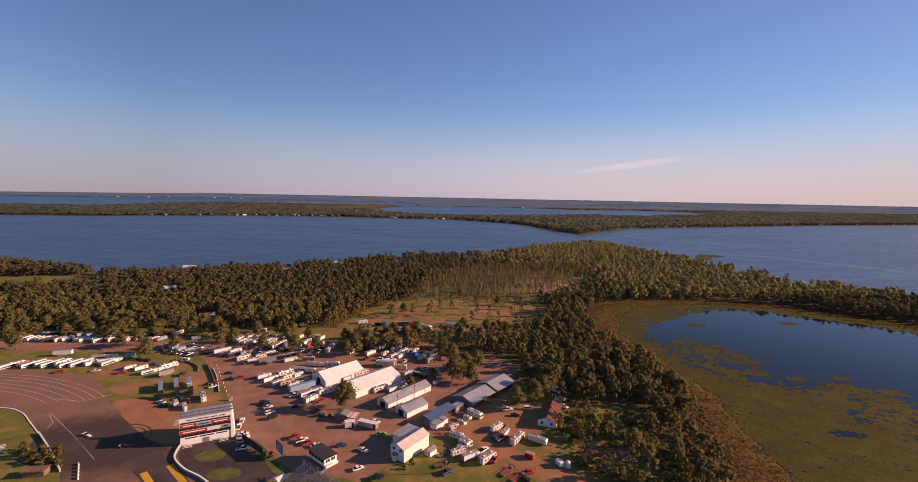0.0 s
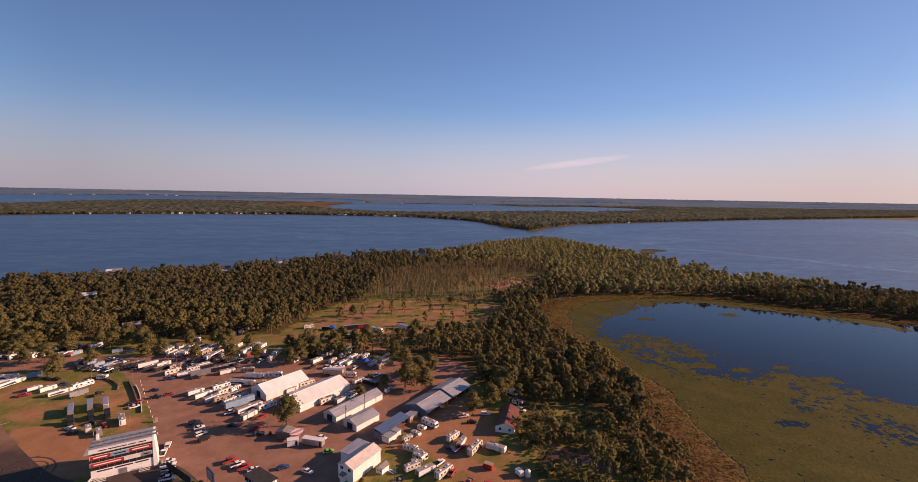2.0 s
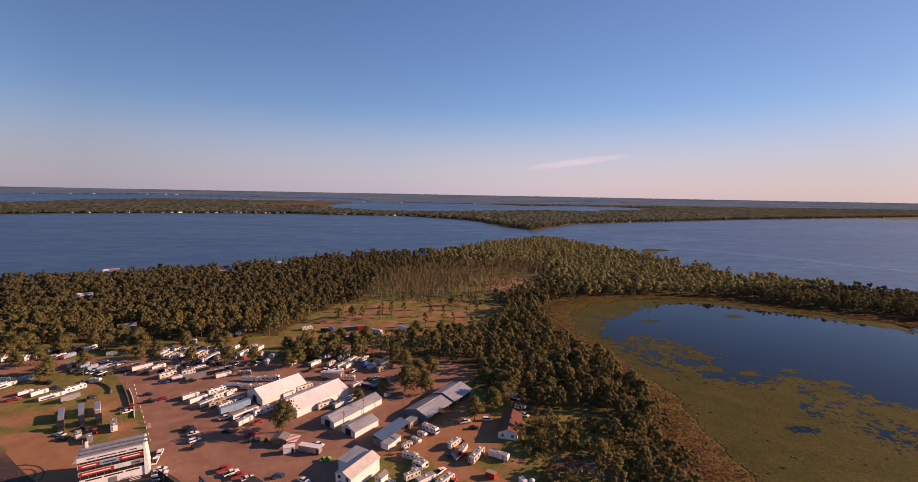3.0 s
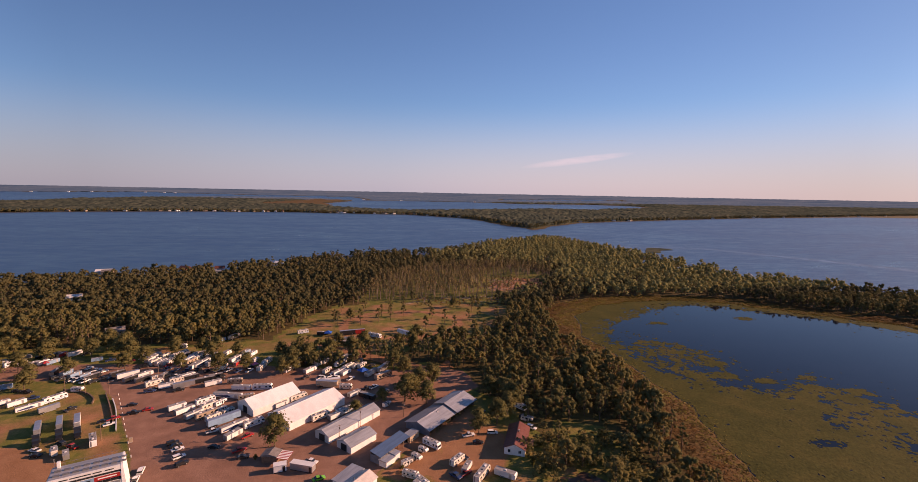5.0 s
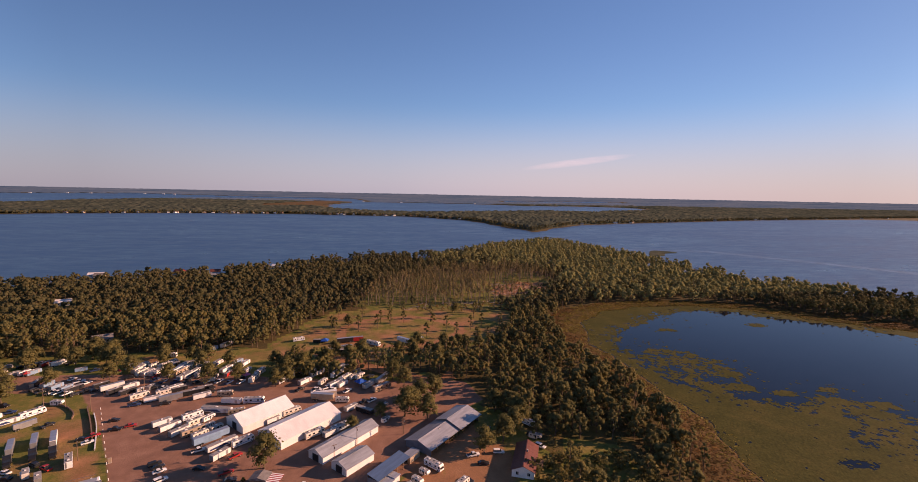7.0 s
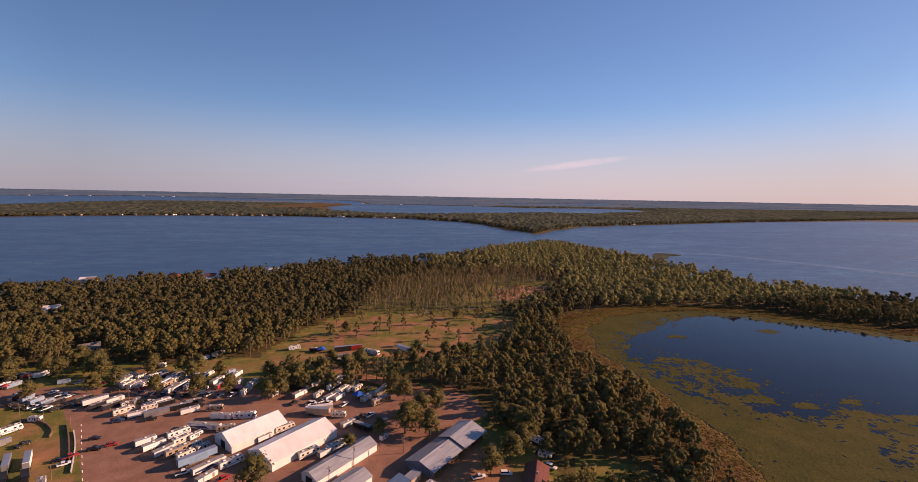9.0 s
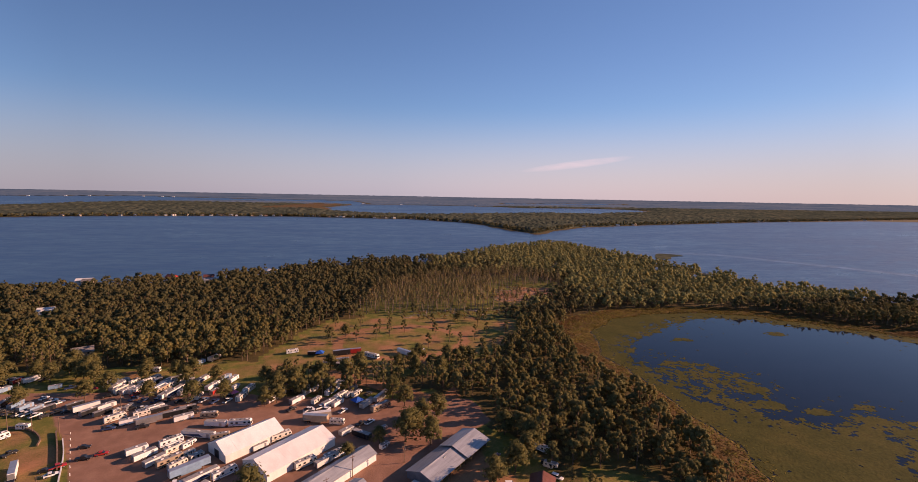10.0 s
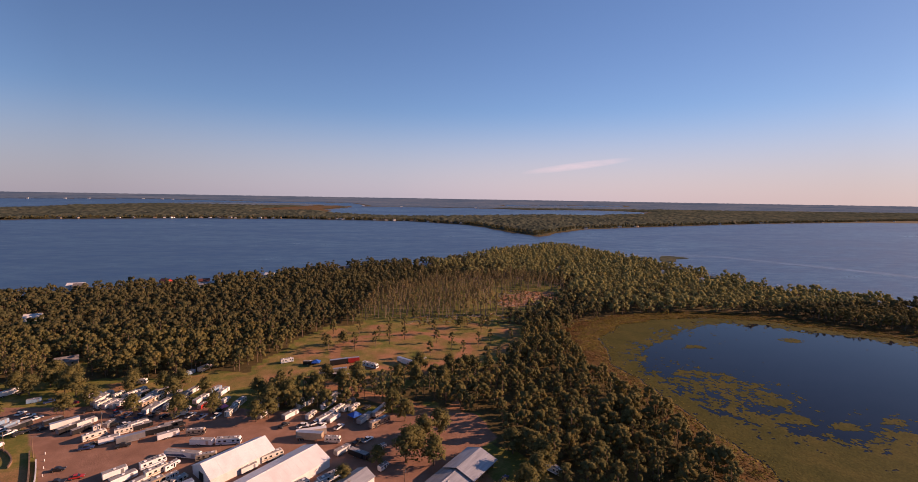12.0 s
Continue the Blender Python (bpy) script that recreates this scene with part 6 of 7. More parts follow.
gabled(shed, 14, 9.0, 2.9, 4.6, WHITE_METAL, GALV, 0.3)
carport = thing("open_carport", "open carport with a blue sloping metal roof on posts", "carport", heading(1.6, 204.0, 49.5))
part("roof", prism([(-9.4, 0), (9.4, 0), (9.4, 0.12), (-9.4, 0.12)], -2.9, 2.9), BLUE_ROOF, carport).matrix_basis = pose(0, 0, 3.7, 10, 0, 0)
for i in range(6):
    for y, h in ((-2.5, 3.2), (2.5, 4.1)):
        part("post", boxed(-9.2 + i * 3.6, -9.0 + i * 3.6, y - 0.1, y + 0.1, 0, h), TIMBER, carport)
part("back_wall", boxed(-9.2, 9.2, 2.62, 2.74, 0, 4.1), BLUE_WALL, carport)
part("end_wall", boxed(-9.3, -9.22, -2.4, 2.6, 0, 3.15), BLUE_WALL, carport)
lean = thing("lean_to_shed", "low white lean-to sheds beside the carport", "shed", heading(1.5, 197.5, 49.5))
part("body", boxed(-4.6, 0.6, -1.9, 1.9, 0, 2.3), WHITE_METAL, lean)
part("roof", prism([(-4.9, 2.3), (0.9, 2.3), (0.9, 2.5), (-4.9, 2.7)], -2.1, 2.1), GALV, lean)
part("second_body", boxed(0.9, 4.2, -1.6, 1.7, 0, 2.5), WHITE_METAL, lean)
part("second_roof", prism([(0.92, 2.5), (4.5, 2.5), (4.5, 2.62), (0.92, 2.75)], -1.9, 2.0), GALV, lean)
shack = thing("storage_shack", "grey flat-roofed shack behind the carport", "shed", heading(10.5, 213.5, 49.5))
part("body", boxed(-3.2, 3.2, -1.9, 1.9, 0, 2.6), TAN, shack)
part("roof", boxed(-3.4, 3.4, -2.1, 2.1, 2.6, 2.75), GALV, shack)
part("door", boxed(-3.24, -3.2, -0.5, 0.5, 0, 2.05), GLASS, shack)
pavilion = thing("swap_pavilion", "long pavilion with a grey metal roof and open side", "pavilion", at_front(13.7, 218.4, 46.8, 37))
gabled(pavilion, 37, 13.6, 2.9, 5.0, BLUE_WALL, GALV, 0.5, False, skip_wall="right")
for s0, name in ((-1, "raised_roof"), (1, "raised_roof")):
    part(name, prism([(1.5, 0), (19.0, 0), (19.0, 0.16), (1.5, 0.16)], 0.0, 6.6 if s0 > 0 else 8.4), GALV, pavilion).matrix_basis = pose(0, 0, 5.75, -17.2 * s0, 0, 0) @ (pose(0, 0, 0) if s0 > 0 else Matrix.Diagonal((1, -1, 1, 1)))
part("inner_wall", boxed(-18.2, 18.2, -2.6, -2.45, 0, 4.1), BLUE_WALL, pavilion)
for i in range(10):
    part("porch_post", boxed(-18.2 + i * 4.0, -18.0 + i * 4.0, -6.7, -6.5, 0, 2.9), TIMBER, pavilion)
part("porch_rail", boxed(-18.0, 18.0, -6.62, -6.54, 0.85, 0.95), TIMBER, pavilion)
part("roof_vent", boxed(-6.0, -4.6, -1.4, -0.9, 4.55, 5.0), GALV, pavilion)
for i in range(8):
    table = thing("picnic_table", "brown wooden picnic table under the porch", "table", pavilion.matrix_basis @ pose(-14.5 + i * 4.2, -4.6, 0), "picnic tables")
    part("top", boxed(-0.9, 0.9, -0.4, 0.4, 0.70, 0.76), TIMBER, table)
    for y in (-0.75, 0.6):
        part("bench", boxed(-0.9, 0.9, y, y + 0.15, 0.42, 0.47), TIMBER, table)
    for x in (-0.65, 0.6):
        part("leg", prism([(x, 0), (x + 0.07, 0), (x + 0.07, 0.7), (x, 0.7)], -0.7, 0.7), TIMBER, table)

house = thing("red_roofed_house", "white single-storey house with a red metal roof", "house", at_front(52.1, 195.1, 67.5, 19.5))
gabled(house, 19, 8.6, 3.0, 4.9, WHITE, RED_ROOF, 0.5, False, 4)
for y in (-2.2, 2.2):
    front_window(house, -9.5, y, 1.1)
part("chimney", boxed(1.0, 1.6, -0.9, -0.4, 4.4, 5.6), CONCRETE, house)
part("deck", boxed(-2, 4, -7.2, -4.5, 0.3, 0.5), TIMBER, house)

villa = thing("white_two_storey_house", "tall white two-storey clubhouse with a white gable roof", "house", at_front(-16.2, 169.3, 51.7, 16))
gabled(villa, 16, 7.4, 5.5, 7.0, WHITE, PALE_ROOF, 0.35, False)
for y in (-1.9, 1.9):
    for z in (4.0,):
        front_window(villa, -8.0, y, z, 1.3, 1.2)
entry = part("entry_porch", boxed(-9.6, -8.0, -0.3, 1.5, 0, 2.6), WHITE, villa)
part("porch_roof", prism([(-9.9, 2.6), (-7.9, 2.6), (-7.9, 3.2)], -0.6, 1.8), GREY_ROOF, entry)
part("chimney_pipe", cylinder(1, 0.8, 7.3, 0.15, 1.4), STEEL, villa)
annex = part("annex", boxed(-0.5, 9.5, 3.72, 9.6, 0, 4.7), WHITE, villa)
part("annex_roof", prism([(-0.9, 4.7), (9.9, 4.7), (9.9, 5.4), (-0.9, 5.0)], 3.72, 9.9), GALV, annex)
garden = thing("garden_shed", "small white garden shed with a grey roof", "shed", heading(-2.5, 173.5, 50))
gabled(garden, 4.2, 3.0, 2.2, 3.2, WHITE, GREY_ROOF, 0.2, False)
for y in (-0.7, 0.7):
    front_window(garden, -2.1, y, 1.0, 0.6, 0.6)
for i in range(2):
    plank = thing("white_plank", "white plank lying on the grass", "plank", heading(0.5 + i * 0.9, 172.4 + i * 0.5, -48), "loose planks")
    part("board", boxed(-1.8, 1.8, -0.25, 0.25, 0.0, 0.14, bevel=0.03), WHITE, plank)

# the control tower with its sponsor bands
tower = thing("race_control_tower", "three-storey white race control tower with red banner bands", "tower", heading(-101.6, 188.6, 23.0) @ Matrix.Diagonal((0.94, 1, 1, 1)))
TL, TD = 10.4, 4.3
part("ground_floor", boxed(-TL, TL, -TD, TD, 0, 3.6), WHITE, tower)
for z0, z1, mat, name, grow in ((3.6, 5.0, BLACK, "window_band", -0.12), (5.0, 6.6, WHITE, "banner", 0.15), (6.6, 7.8, BLACK, "window_band", -0.12),
                                (7.8, 9.4, WHITE, "banner", 0.15), (9.4, 10.3, BLACK, "window_band", -0.12), (10.3, 11.8, WHITE, "parapet_band", 0.25)):
    band = part(name, boxed(-TL - grow, TL - 0.3, -TD - grow, TD, z0, z1), mat, tower)
    if name == "banner":
        spans = ((-10.3, -3.9, RED), (-3.8, 2.1, MIDBLUE), (2.2, 9.8, RED)) if z0 > 7.5 else ((-10.3, 0.4, RED), (6.0, 9.6, SILVER))
        for x0, x1, m2 in spans:
            p = part("sign_panel", boxed(x0, x1, -TD - grow - 0.05, -TD - grow - 0.004, z0 + 0.05, z1 - 0.05), m2, band)
            part("lettering_bar", boxed(x0 + 1.0, x1 - 1.0, -TD - grow - 0.09, -TD - grow - 0.054, z0 + 0.6, z1 - 0.6), WHITE if m2 is RED else BLACK, p)
    elif name == "parapet_band":
        for x0, x1 in ((-7.5, -5.0), (-4.5, 1.5), (2.0, 4.5), (5.5, 8.0)):
            part("lettering_bar", boxed(x0, x1, -TD - grow - 0.06, -TD - grow - 0.004, z0 + 0.6, z1 - 0.55), BLACK, band)
    else:
        for i in range(9):
            part("mullion", boxed(-10.0 + i * 2.4, -9.85 + i * 2.4, -TD + 0.08, -TD + 0.118, z0, z1), STEEL, band)
for x0, x1 in ((-8.5, -3.5), (-2.8, 3.2), (4.0, 8.5)):
    part("lettering_bar", boxed(x0, x1, -TD - 0.05, -TD - 0.004, 2.8, 3.3), BLACK, tower)
part("door", boxed(-1.6, 1.2, -TD - 0.06, -TD - 0.004, 0, 2.2), SILVER, tower)
side = part("end_wall", prism([(TL - 0.3, 0), (TL + 1.5, 0), (TL + 0.3, 11.9), (TL - 0.3, 11.9)], -TD - 0.3, TD + 0.2), WHITE, tower)
roof = part("roof_deck", boxed(-TL, TL - 0.32, -TD + 0.3, TD, 11.8, 11.9), GALV, tower, "grey roof deck with railings")
for i in range(8):
    x = -9.8 + i * 2.75
    part("rail_post", boxed(x, x + 0.06, TD - 0.1, TD - 0.04, 11.9, 13.0), STEEL, roof)
    part("roof_bench", boxed(x + 0.3, x + 2.2, -2.6, -1.9, 11.9, 12.35), STEEL, roof)
    part("roof_bench", boxed(x + 0.3, x + 2.2, 0.4, 1.1, 11.9, 12.35), STEEL, roof)
part("rail", boxed(-TL + 0.3, TL - 0.4, TD - 0.1, TD - 0.04, 13.0, 13.06), STEEL, roof)
part("aerial", cylinder(-9.9, 3.8, 13.5, 0.04, 3.2, "z", 6), WHITE, roof)
part("speaker_horn", boxed(-9.2, -8.2, 3.2, 4.2, 11.9, 14.0, bevel=0.1), WHITE, roof)
for x in (-7.5, 7.0):
    bl = thing("small_bleacher", "small white metal bleacher beside the tower", "bleacher", tower.matrix_basis @ pose(x, -6.2, 0), "small bleachers")
    for i in range(4):
        part("seat_plank", boxed(-1.9, 1.9, -0.9 + i * 0.55, -0.6 + i * 0.55, 0.35 + 0.3 * i, 0.42 + 0.3 * i), WHITE, bl)
    for x2 in (-1.7, 1.6):
        part("frame", prism([(x2, 0), (x2 + 0.08, 0), (x2 + 0.08, 0.3), (x2, 0.3)], -1.0, 1.1), STEEL, bl)

# announcer's cabin, grandstand, board and wind screens
cabin = thing("announcer_cabin", "white raised cabin with a flat dark roof and windows", "cabin", heading(-46, 167.6, -43))
part("body", boxed(-5.6, 5.6, -2.8, 2.8, 2.0, 5.0), WHITE, cabin)
part("base", boxed(-5.0, 5.0, -2.4, 2.4, 0, 2.0), TIMBER, cabin)
part("roof", boxed(-6.0, 6.0, -3.2, 3.2, 5.0, 5.25), DARK_ROOF, cabin)
for i in range(5):
    x = -5.2 + i * 2.1
    w = part("window", boxed(x, x + 1.8, -2.85, -2.8, 3.3, 4.5), GLASS, cabin)
    part("sill", boxed(x - 0.05, x + 1.85, -2.92, -2.802, 3.2, 3.3), WHITE, w)
for i in range(2):
    w = part("side_window", boxed(5.6, 5.65, -2.2 + i * 2.4, -0.4 + i * 2.4, 3.3, 4.5), GLASS, cabin)
    part("mullion", boxed(5.652, 5.68, -1.35 + i * 2.4, -1.25 + i * 2.4, 3.3, 4.5), WHITE, w)
stair = part("landing", boxed(5.6, 7.0, -3.0, 2.6, 1.9, 2.05), WHITE, cabin)
part("landing_rail", boxed(6.9, 7.0, -3.0, 2.6, 2.05, 3.0), WHITE, stair)
for i in range(8):
    part("tread", boxed(5.7, 6.9, -3.28 - i * 0.28, -3.0 - i * 0.28, 1.75 - i * 0.22, 1.8 - i * 0.22), WHITE, stair)
BENCH = worn("weathered_blue_bench", (0.10, 0.13, 0.20), 0.55, scale=0.7, spread=0.3)
stand = thing("grandstand", "blue-grey metal grandstand with rows of bench seats", "grandstand", heading(-44.9, 146.6, -38))
for i in range(20):
    for x0, x1 in ((-12.5, -4.5), (-3.6, 4.3), (5.2, 12.5)):
        part("bench", boxed(x0, x1, 5.5 - i * 0.8, 5.86 - i * 0.8, 5.9 - i * 0.29, 5.96 - i * 0.29), BENCH, stand)
    part("foot_board", boxed(-12.5, 12.5, 5.05 - i * 0.8, 5.4 - i * 0.8, 5.5 - i * 0.29, 5.55 - i * 0.29), BENCH, stand)
for i in range(7):
    x = -12.4 + i * 4.1
    bm = bmesh.new()
    sides = [[bm.verts.new((x + d, y, z)) for y, z in ((5.95, 5.3), (5.95, 5.0), (-10.2, -0.0), (-10.2, 0.3))] for d in (0, 0.14)]
    bm.faces.new(sides[0]), bm.faces.new(sides[1][::-1])
    for k in range(4):
        bm.faces.new((sides[0][k], sides[1][k], sides[1][(k + 1) % 4], sides[0][(k + 1) % 4]))
    bmesh.ops.recalc_face_normals(bm, faces=bm.faces)
    part("stringer", bm, STEEL, stand)
    part("back_post", boxed(x, x + 0.14, 6.0, 6.14, 0, 7.0), STEEL, stand)
for z in (6.4, 6.9):
    part("back_rail", boxed(-12.5, 12.5, 6.15, 6.2, z, z + 0.07), STEEL, stand)
for x in (-12.7, 12.6):
    part("side_rail", boxed(x, x + 0.06, 4.5, 6.1, 6.6, 6.66), STEEL, stand)
awn = thing("small_canopy", "small white canopy tent beside the grandstand", "canopy", heading(-58.5, 154.5, -38))
part("cover", prism([(-2.0, 2.5), (2.0, 2.5), (0, 3.3)], -2.0, 2.0), WHITE, awn)
for x in (-1.9, 1.8):
    for y in (-1.9, 1.8):
        part("pole", boxed(x, x + 0.08, y, y + 0.08, 0, 2.5), STEEL, awn)
screen = thing("windscreen_fence", "tall dark mesh windscreen fence on posts", "fence", heading(-78, 178, -42))
for i in range(5):
    part("post", cylinder(-9 + i * 4.5, 0.1, 2.2, 0.07, 4.4, "z", 8), STEEL, screen)
    if i < 4:
        part("mesh_panel", boxed(-8.9 + i * 4.5, -4.6 + i * 4.5, -0.03, 0.03, 1.0, 4.2), SHADE_CLOTH, screen)
board = thing("score_board", "dark blue score board on two posts", "board", heading(-64.5, 172, -50))
part("panel", boxed(-3.2, 3.2, -0.2, 0.2, 2.4, 6.4, bevel=0.04), DARKBLUE, board)
for z in (3.2, 4.2, 5.2):
    part("lettering_bar", boxed(-2.2, 2.2, -0.24, -0.204, z, z + 0.4), WHITE, board)
for x in (-2.6, 2.6):
    part("post", boxed(x - 0.12, x + 0.12, -0.12, 0.12, 0, 2.4), TIMBER, board)

# concession stand with a striped awning, its tree, and the ticket trailers
stall = thing("concession_stand", "brown concession stand with a striped awning", "stand", heading(-44, 204, -12))
part("body", boxed(-4.5, 1.5, -2.2, 2.4, 0, 2.8), TIMBER, stall)
part("roof", prism([(-4.9, 2.8), (1.9, 2.8), (1.9, 3.0), (-1.5, 3.9), (-4.9, 3.0)], -2.6, 2.8), GREY_ROOF, stall)
aw = part("awning", prism([(1.9, 2.7), (6.4, 2.4), (6.4, 2.5), (1.9, 2.85)], -3.2, 2.6), RED, stall, "red and white striped awning")
for i in range(6):
    part("white_stripe", prism([(1.95, 2.855), (6.4, 2.505), (6.4, 2.53), (1.95, 2.88)], -3.0 + i, -2.5 + i), WHITE, aw)
for y in (-3.0, 2.4):
    part("post", boxed(6.2, 6.3, y, y + 0.1, 0, 2.45), STEEL, stall)
for i, (x, y, a, ln) in enumerate(((-40.5, 196.5, 12, 4.6), (-32, 196, -22, 9.5))):
    hut = thing("ticket_booth" if i == 0 else "office_trailer", "small white wooden booth" if i == 0 else "grey and white office trailer with a door", "booth" if i == 0 else "trailer", heading(x, y, a))
    part("body", boxed(-ln / 2, ln / 2, -1.3, 1.3, 0.3, 2.9, bevel=0.05), WHITE if i == 0 else SILVER, hut)
    part("roof", boxed(-ln / 2 - 0.1, ln / 2 + 0.1, -1.45, 1.45, 2.9, 3.0), WHITE_METAL, hut)
    part("skirt", boxed(-ln / 2 + 0.1, ln / 2 - 0.1, -1.2, 1.2, 0, 0.3), BLACK, hut)
    part("door", boxed(ln / 2 - 1.4, ln / 2 - 0.5, -1.34, -1.3, 0.35, 2.4), GLASS, hut)
park("pickup_white", -29.5, 200, -22)
hut = thing("row_canopy_shelter", "long white shelter with a dark sloping awning", "shelter", heading(-32, 274, 10))
part("roof", prism([(-6.5, 3.0), (6.5, 3.0), (6.5, 3.15), (-6.5, 3.15)], -0.2, 2.2), WHITE_METAL, hut)
bm = bmesh.new()
pts = [(-6.5, -0.2, 3.05), (6.5, -0.2, 3.05), (6.5, -3.2, 1.9), (-6.5, -3.2, 1.9)]
lo = [bm.verts.new(p) for p in pts]
hi = [bm.verts.new((p[0], p[1], p[2] + 0.06)) for p in pts]
bm.faces.new(lo), bm.faces.new(hi)
for i in range(4):
    bm.faces.new((lo[i], lo[(i + 1) % 4], hi[(i + 1) % 4], hi[i]))
bmesh.ops.recalc_face_normals(bm, faces=bm.faces)
part("awning", bm, TAN, hut)
part("body", boxed(-6.4, 6.4, 0, 2.1, 0.3, 3.0), WHITE, hut)
for x in (-6.3, 6.3):
    part("post", boxed(x - 0.05, x + 0.05, -3.1, -3.0, 0, 1.95), STEEL, hut)
boxy = thing("red_dumpster", "red metal storage container on the grass", "container", heading(39, 170, -38))
part("body", boxed(-1.9, 1.9, -1.1, 1.1, 0.1, 2.1, bevel=0.05), RED, boxy)
part("lid", boxed(-1.95, 1.95, -1.15, 1.15, 2.1, 2.2), TAN, boxy)
tank = thing("white_storage_tank", "white upright storage tank beside a small trailer", "tank", heading(53, 163, 0))
part("shell", cylinder(0, 0, 1.2, 1.1, 2.2, "z", 20), WHITE, tank)
cap = bmesh.new()
bmesh.ops.create_cone(cap, cap_ends=True, segments=20, radius1=1.1, radius2=0.2, depth=0.6, matrix=Matrix.Translation((0, 0, 2.6)))
part("dome", cap, WHITE, tank)
cargo = thing("small_cargo_trailer", "small white cargo trailer in the yard", "trailer", heading(50, 164, 110))
part("body", boxed(-1.7, 1.7, -1.0, 1.0, 0.45, 2.3, bevel=0.12), WHITE, cargo)
for y in (-1.0, 1.0):
    wheel(cargo, 0, y)

# cottages among the trees and along the shores
def cottage(x, y, degrees, roof, wall, label, size=(11, 8)):
    c = thing("cottage", label, "house", heading(x, y, degrees), "lake cottages")
    gabled(c, size[0], size[1], 3.0, 5.2, wall, roof, 0.5, False, 2)
    return c


cottage(-335, 628, 10, GREY_ROOF, TAN, "tan cottage among the trees")
cottage(-150, 690, -10, WHITE_METAL, WHITE, "white cottage on the wooded shore")
cottage(-215, 650, 15, RED_ROOF, TAN, "brown cottage with a red roof on the shore")
cottage(-240, 642, 0, RED_ROOF, RED, "red boathouse on the shore")
cottage(-60, 740, 10, GREY_ROOF, WHITE, "white cottage on the wooded shore")
cottage(56, 765, 0, GALV, CREAM, "cream cottage on the wooded shore")
cottage(-195, 380, 30, GREY_ROOF, TAN, "brown cabin under the trees")
cottage(455, 640, 80, WHITE_METAL, WHITE, "white cottage facing the lake")
cottage(480, 560, 60, WHITE_METAL, WHITE, "white cottage facing the lake")
cottage(445, 700, 80, GALV, CREAM, "cream cottage facing the lake")
cottage(470, 590, 70, WHITE_METAL, CREAM, "cream cottage facing the lake")
cottage(-341, 632, 10, WHITE_METAL, CREAM, "long pale cottage on the wooded shore", (16, 7))
cottage(-289, 492, 20, WHITE_METAL, WHITE, "white cottage in a gap of the wood")
cottage(-258, 652, -20, RED_ROOF, RED, "red cottage on the lake shore")
cottage(-206, 628, 10, GALV, CREAM, "pale cottage on the lake shore")
cottage(400, 676, 70, WHITE_METAL, WHITE, "white cottage behind the lakeside trees")
cottage(416, 612, 70, WHITE_METAL, WHITE, "white cottage above the pond wood")
cottage(258, 720, 40, GREY_ROOF, CREAM, "cream cottage in the lakeside wood")
far_rng = random.Random(3)
for i in range(70):
    x = far_rng.uniform(-1250, 330) if i < 52 else far_rng.uniform(620, 3000)
    ys = np.arange(1250, 2700, 4.0)
    land = shore(np.full(ys.shape, x), ys) > 5
    if not land.any():
        continue
    y = float(ys[land.argmax()]) + far_rng.uniform(2, 14)
    c = thing("far_house", "pale house on the far lake shore", "house", heading(x, y, far_rng.uniform(-30, 30)), "far shore houses")
    s = far_rng.uniform(8, 15)
    part("wall", boxed(-s / 2, s / 2, -4, 4, 0, 3.6), far_rng.choice((WHITE, CREAM, TAN, TAN)), c)
    part("roof", prism([(-s / 2 - 0.5, 3.6), (s / 2 + 0.5, 3.6), (0, 6.2)], -4.5, 4.5), far_rng.choice((GREY_ROOF, GALV, RED_ROOF)), c)
# a few white houses on the shore of the lake beyond
for X, Y in ((-4150, 6150), (-3960, 6480), (-3820, 6700), (-3330, 7020), (-3080, 7000), (-2900, 6900), (-230, 4600), (130, 4420), (820, 4320)):
    deep = X * math.sin(AXIS) + Y * math.cos(AXIS)
    k = (2200 + 2500 * (1 - math.exp((2200 - deep) / 2500))) / deep
    x, y = X * k, Y * k
    c = thing("far_house", "white house on the shore of the farther lake", "house", heading(x, y, 10, float(swell(np.array([x]), np.array([y]))[0])), "far shore houses")
    part("wall", boxed(-9, 9, -5, 5, 0, 5.5), WHITE, c)
    part("roof", prism([(-9.6, 5.5), (9.6, 5.5), (0, 8.5)], -5.5, 5.5), GREY_ROOF, c)

# ---- the track and the pit lane ----
def smoothed(points, steps=6, closed=True):
    """A flowing line through a few points."""
    n = len(points)
    out = []
    for i in range(n if closed else n - 1):
        p = [Vector((*points[(i + k) % n if closed else min(max(i + k, 0), n - 1)], 0)) for k in (-1, 0, 1, 2)]
        for s in range(steps):
            t = s / steps
            out.append(0.5 * ((2 * p[1]) + (-p[0] + p[2]) * t + (2 * p[0] - 5 * p[1] + 4 * p[2] - p[3]) * t * t + (-p[0] + 3 * p[1] - 3 * p[2] + p[3]) * t ** 3))
    if not closed:
        out.append(Vector((*points[-1], 0)))
    return out


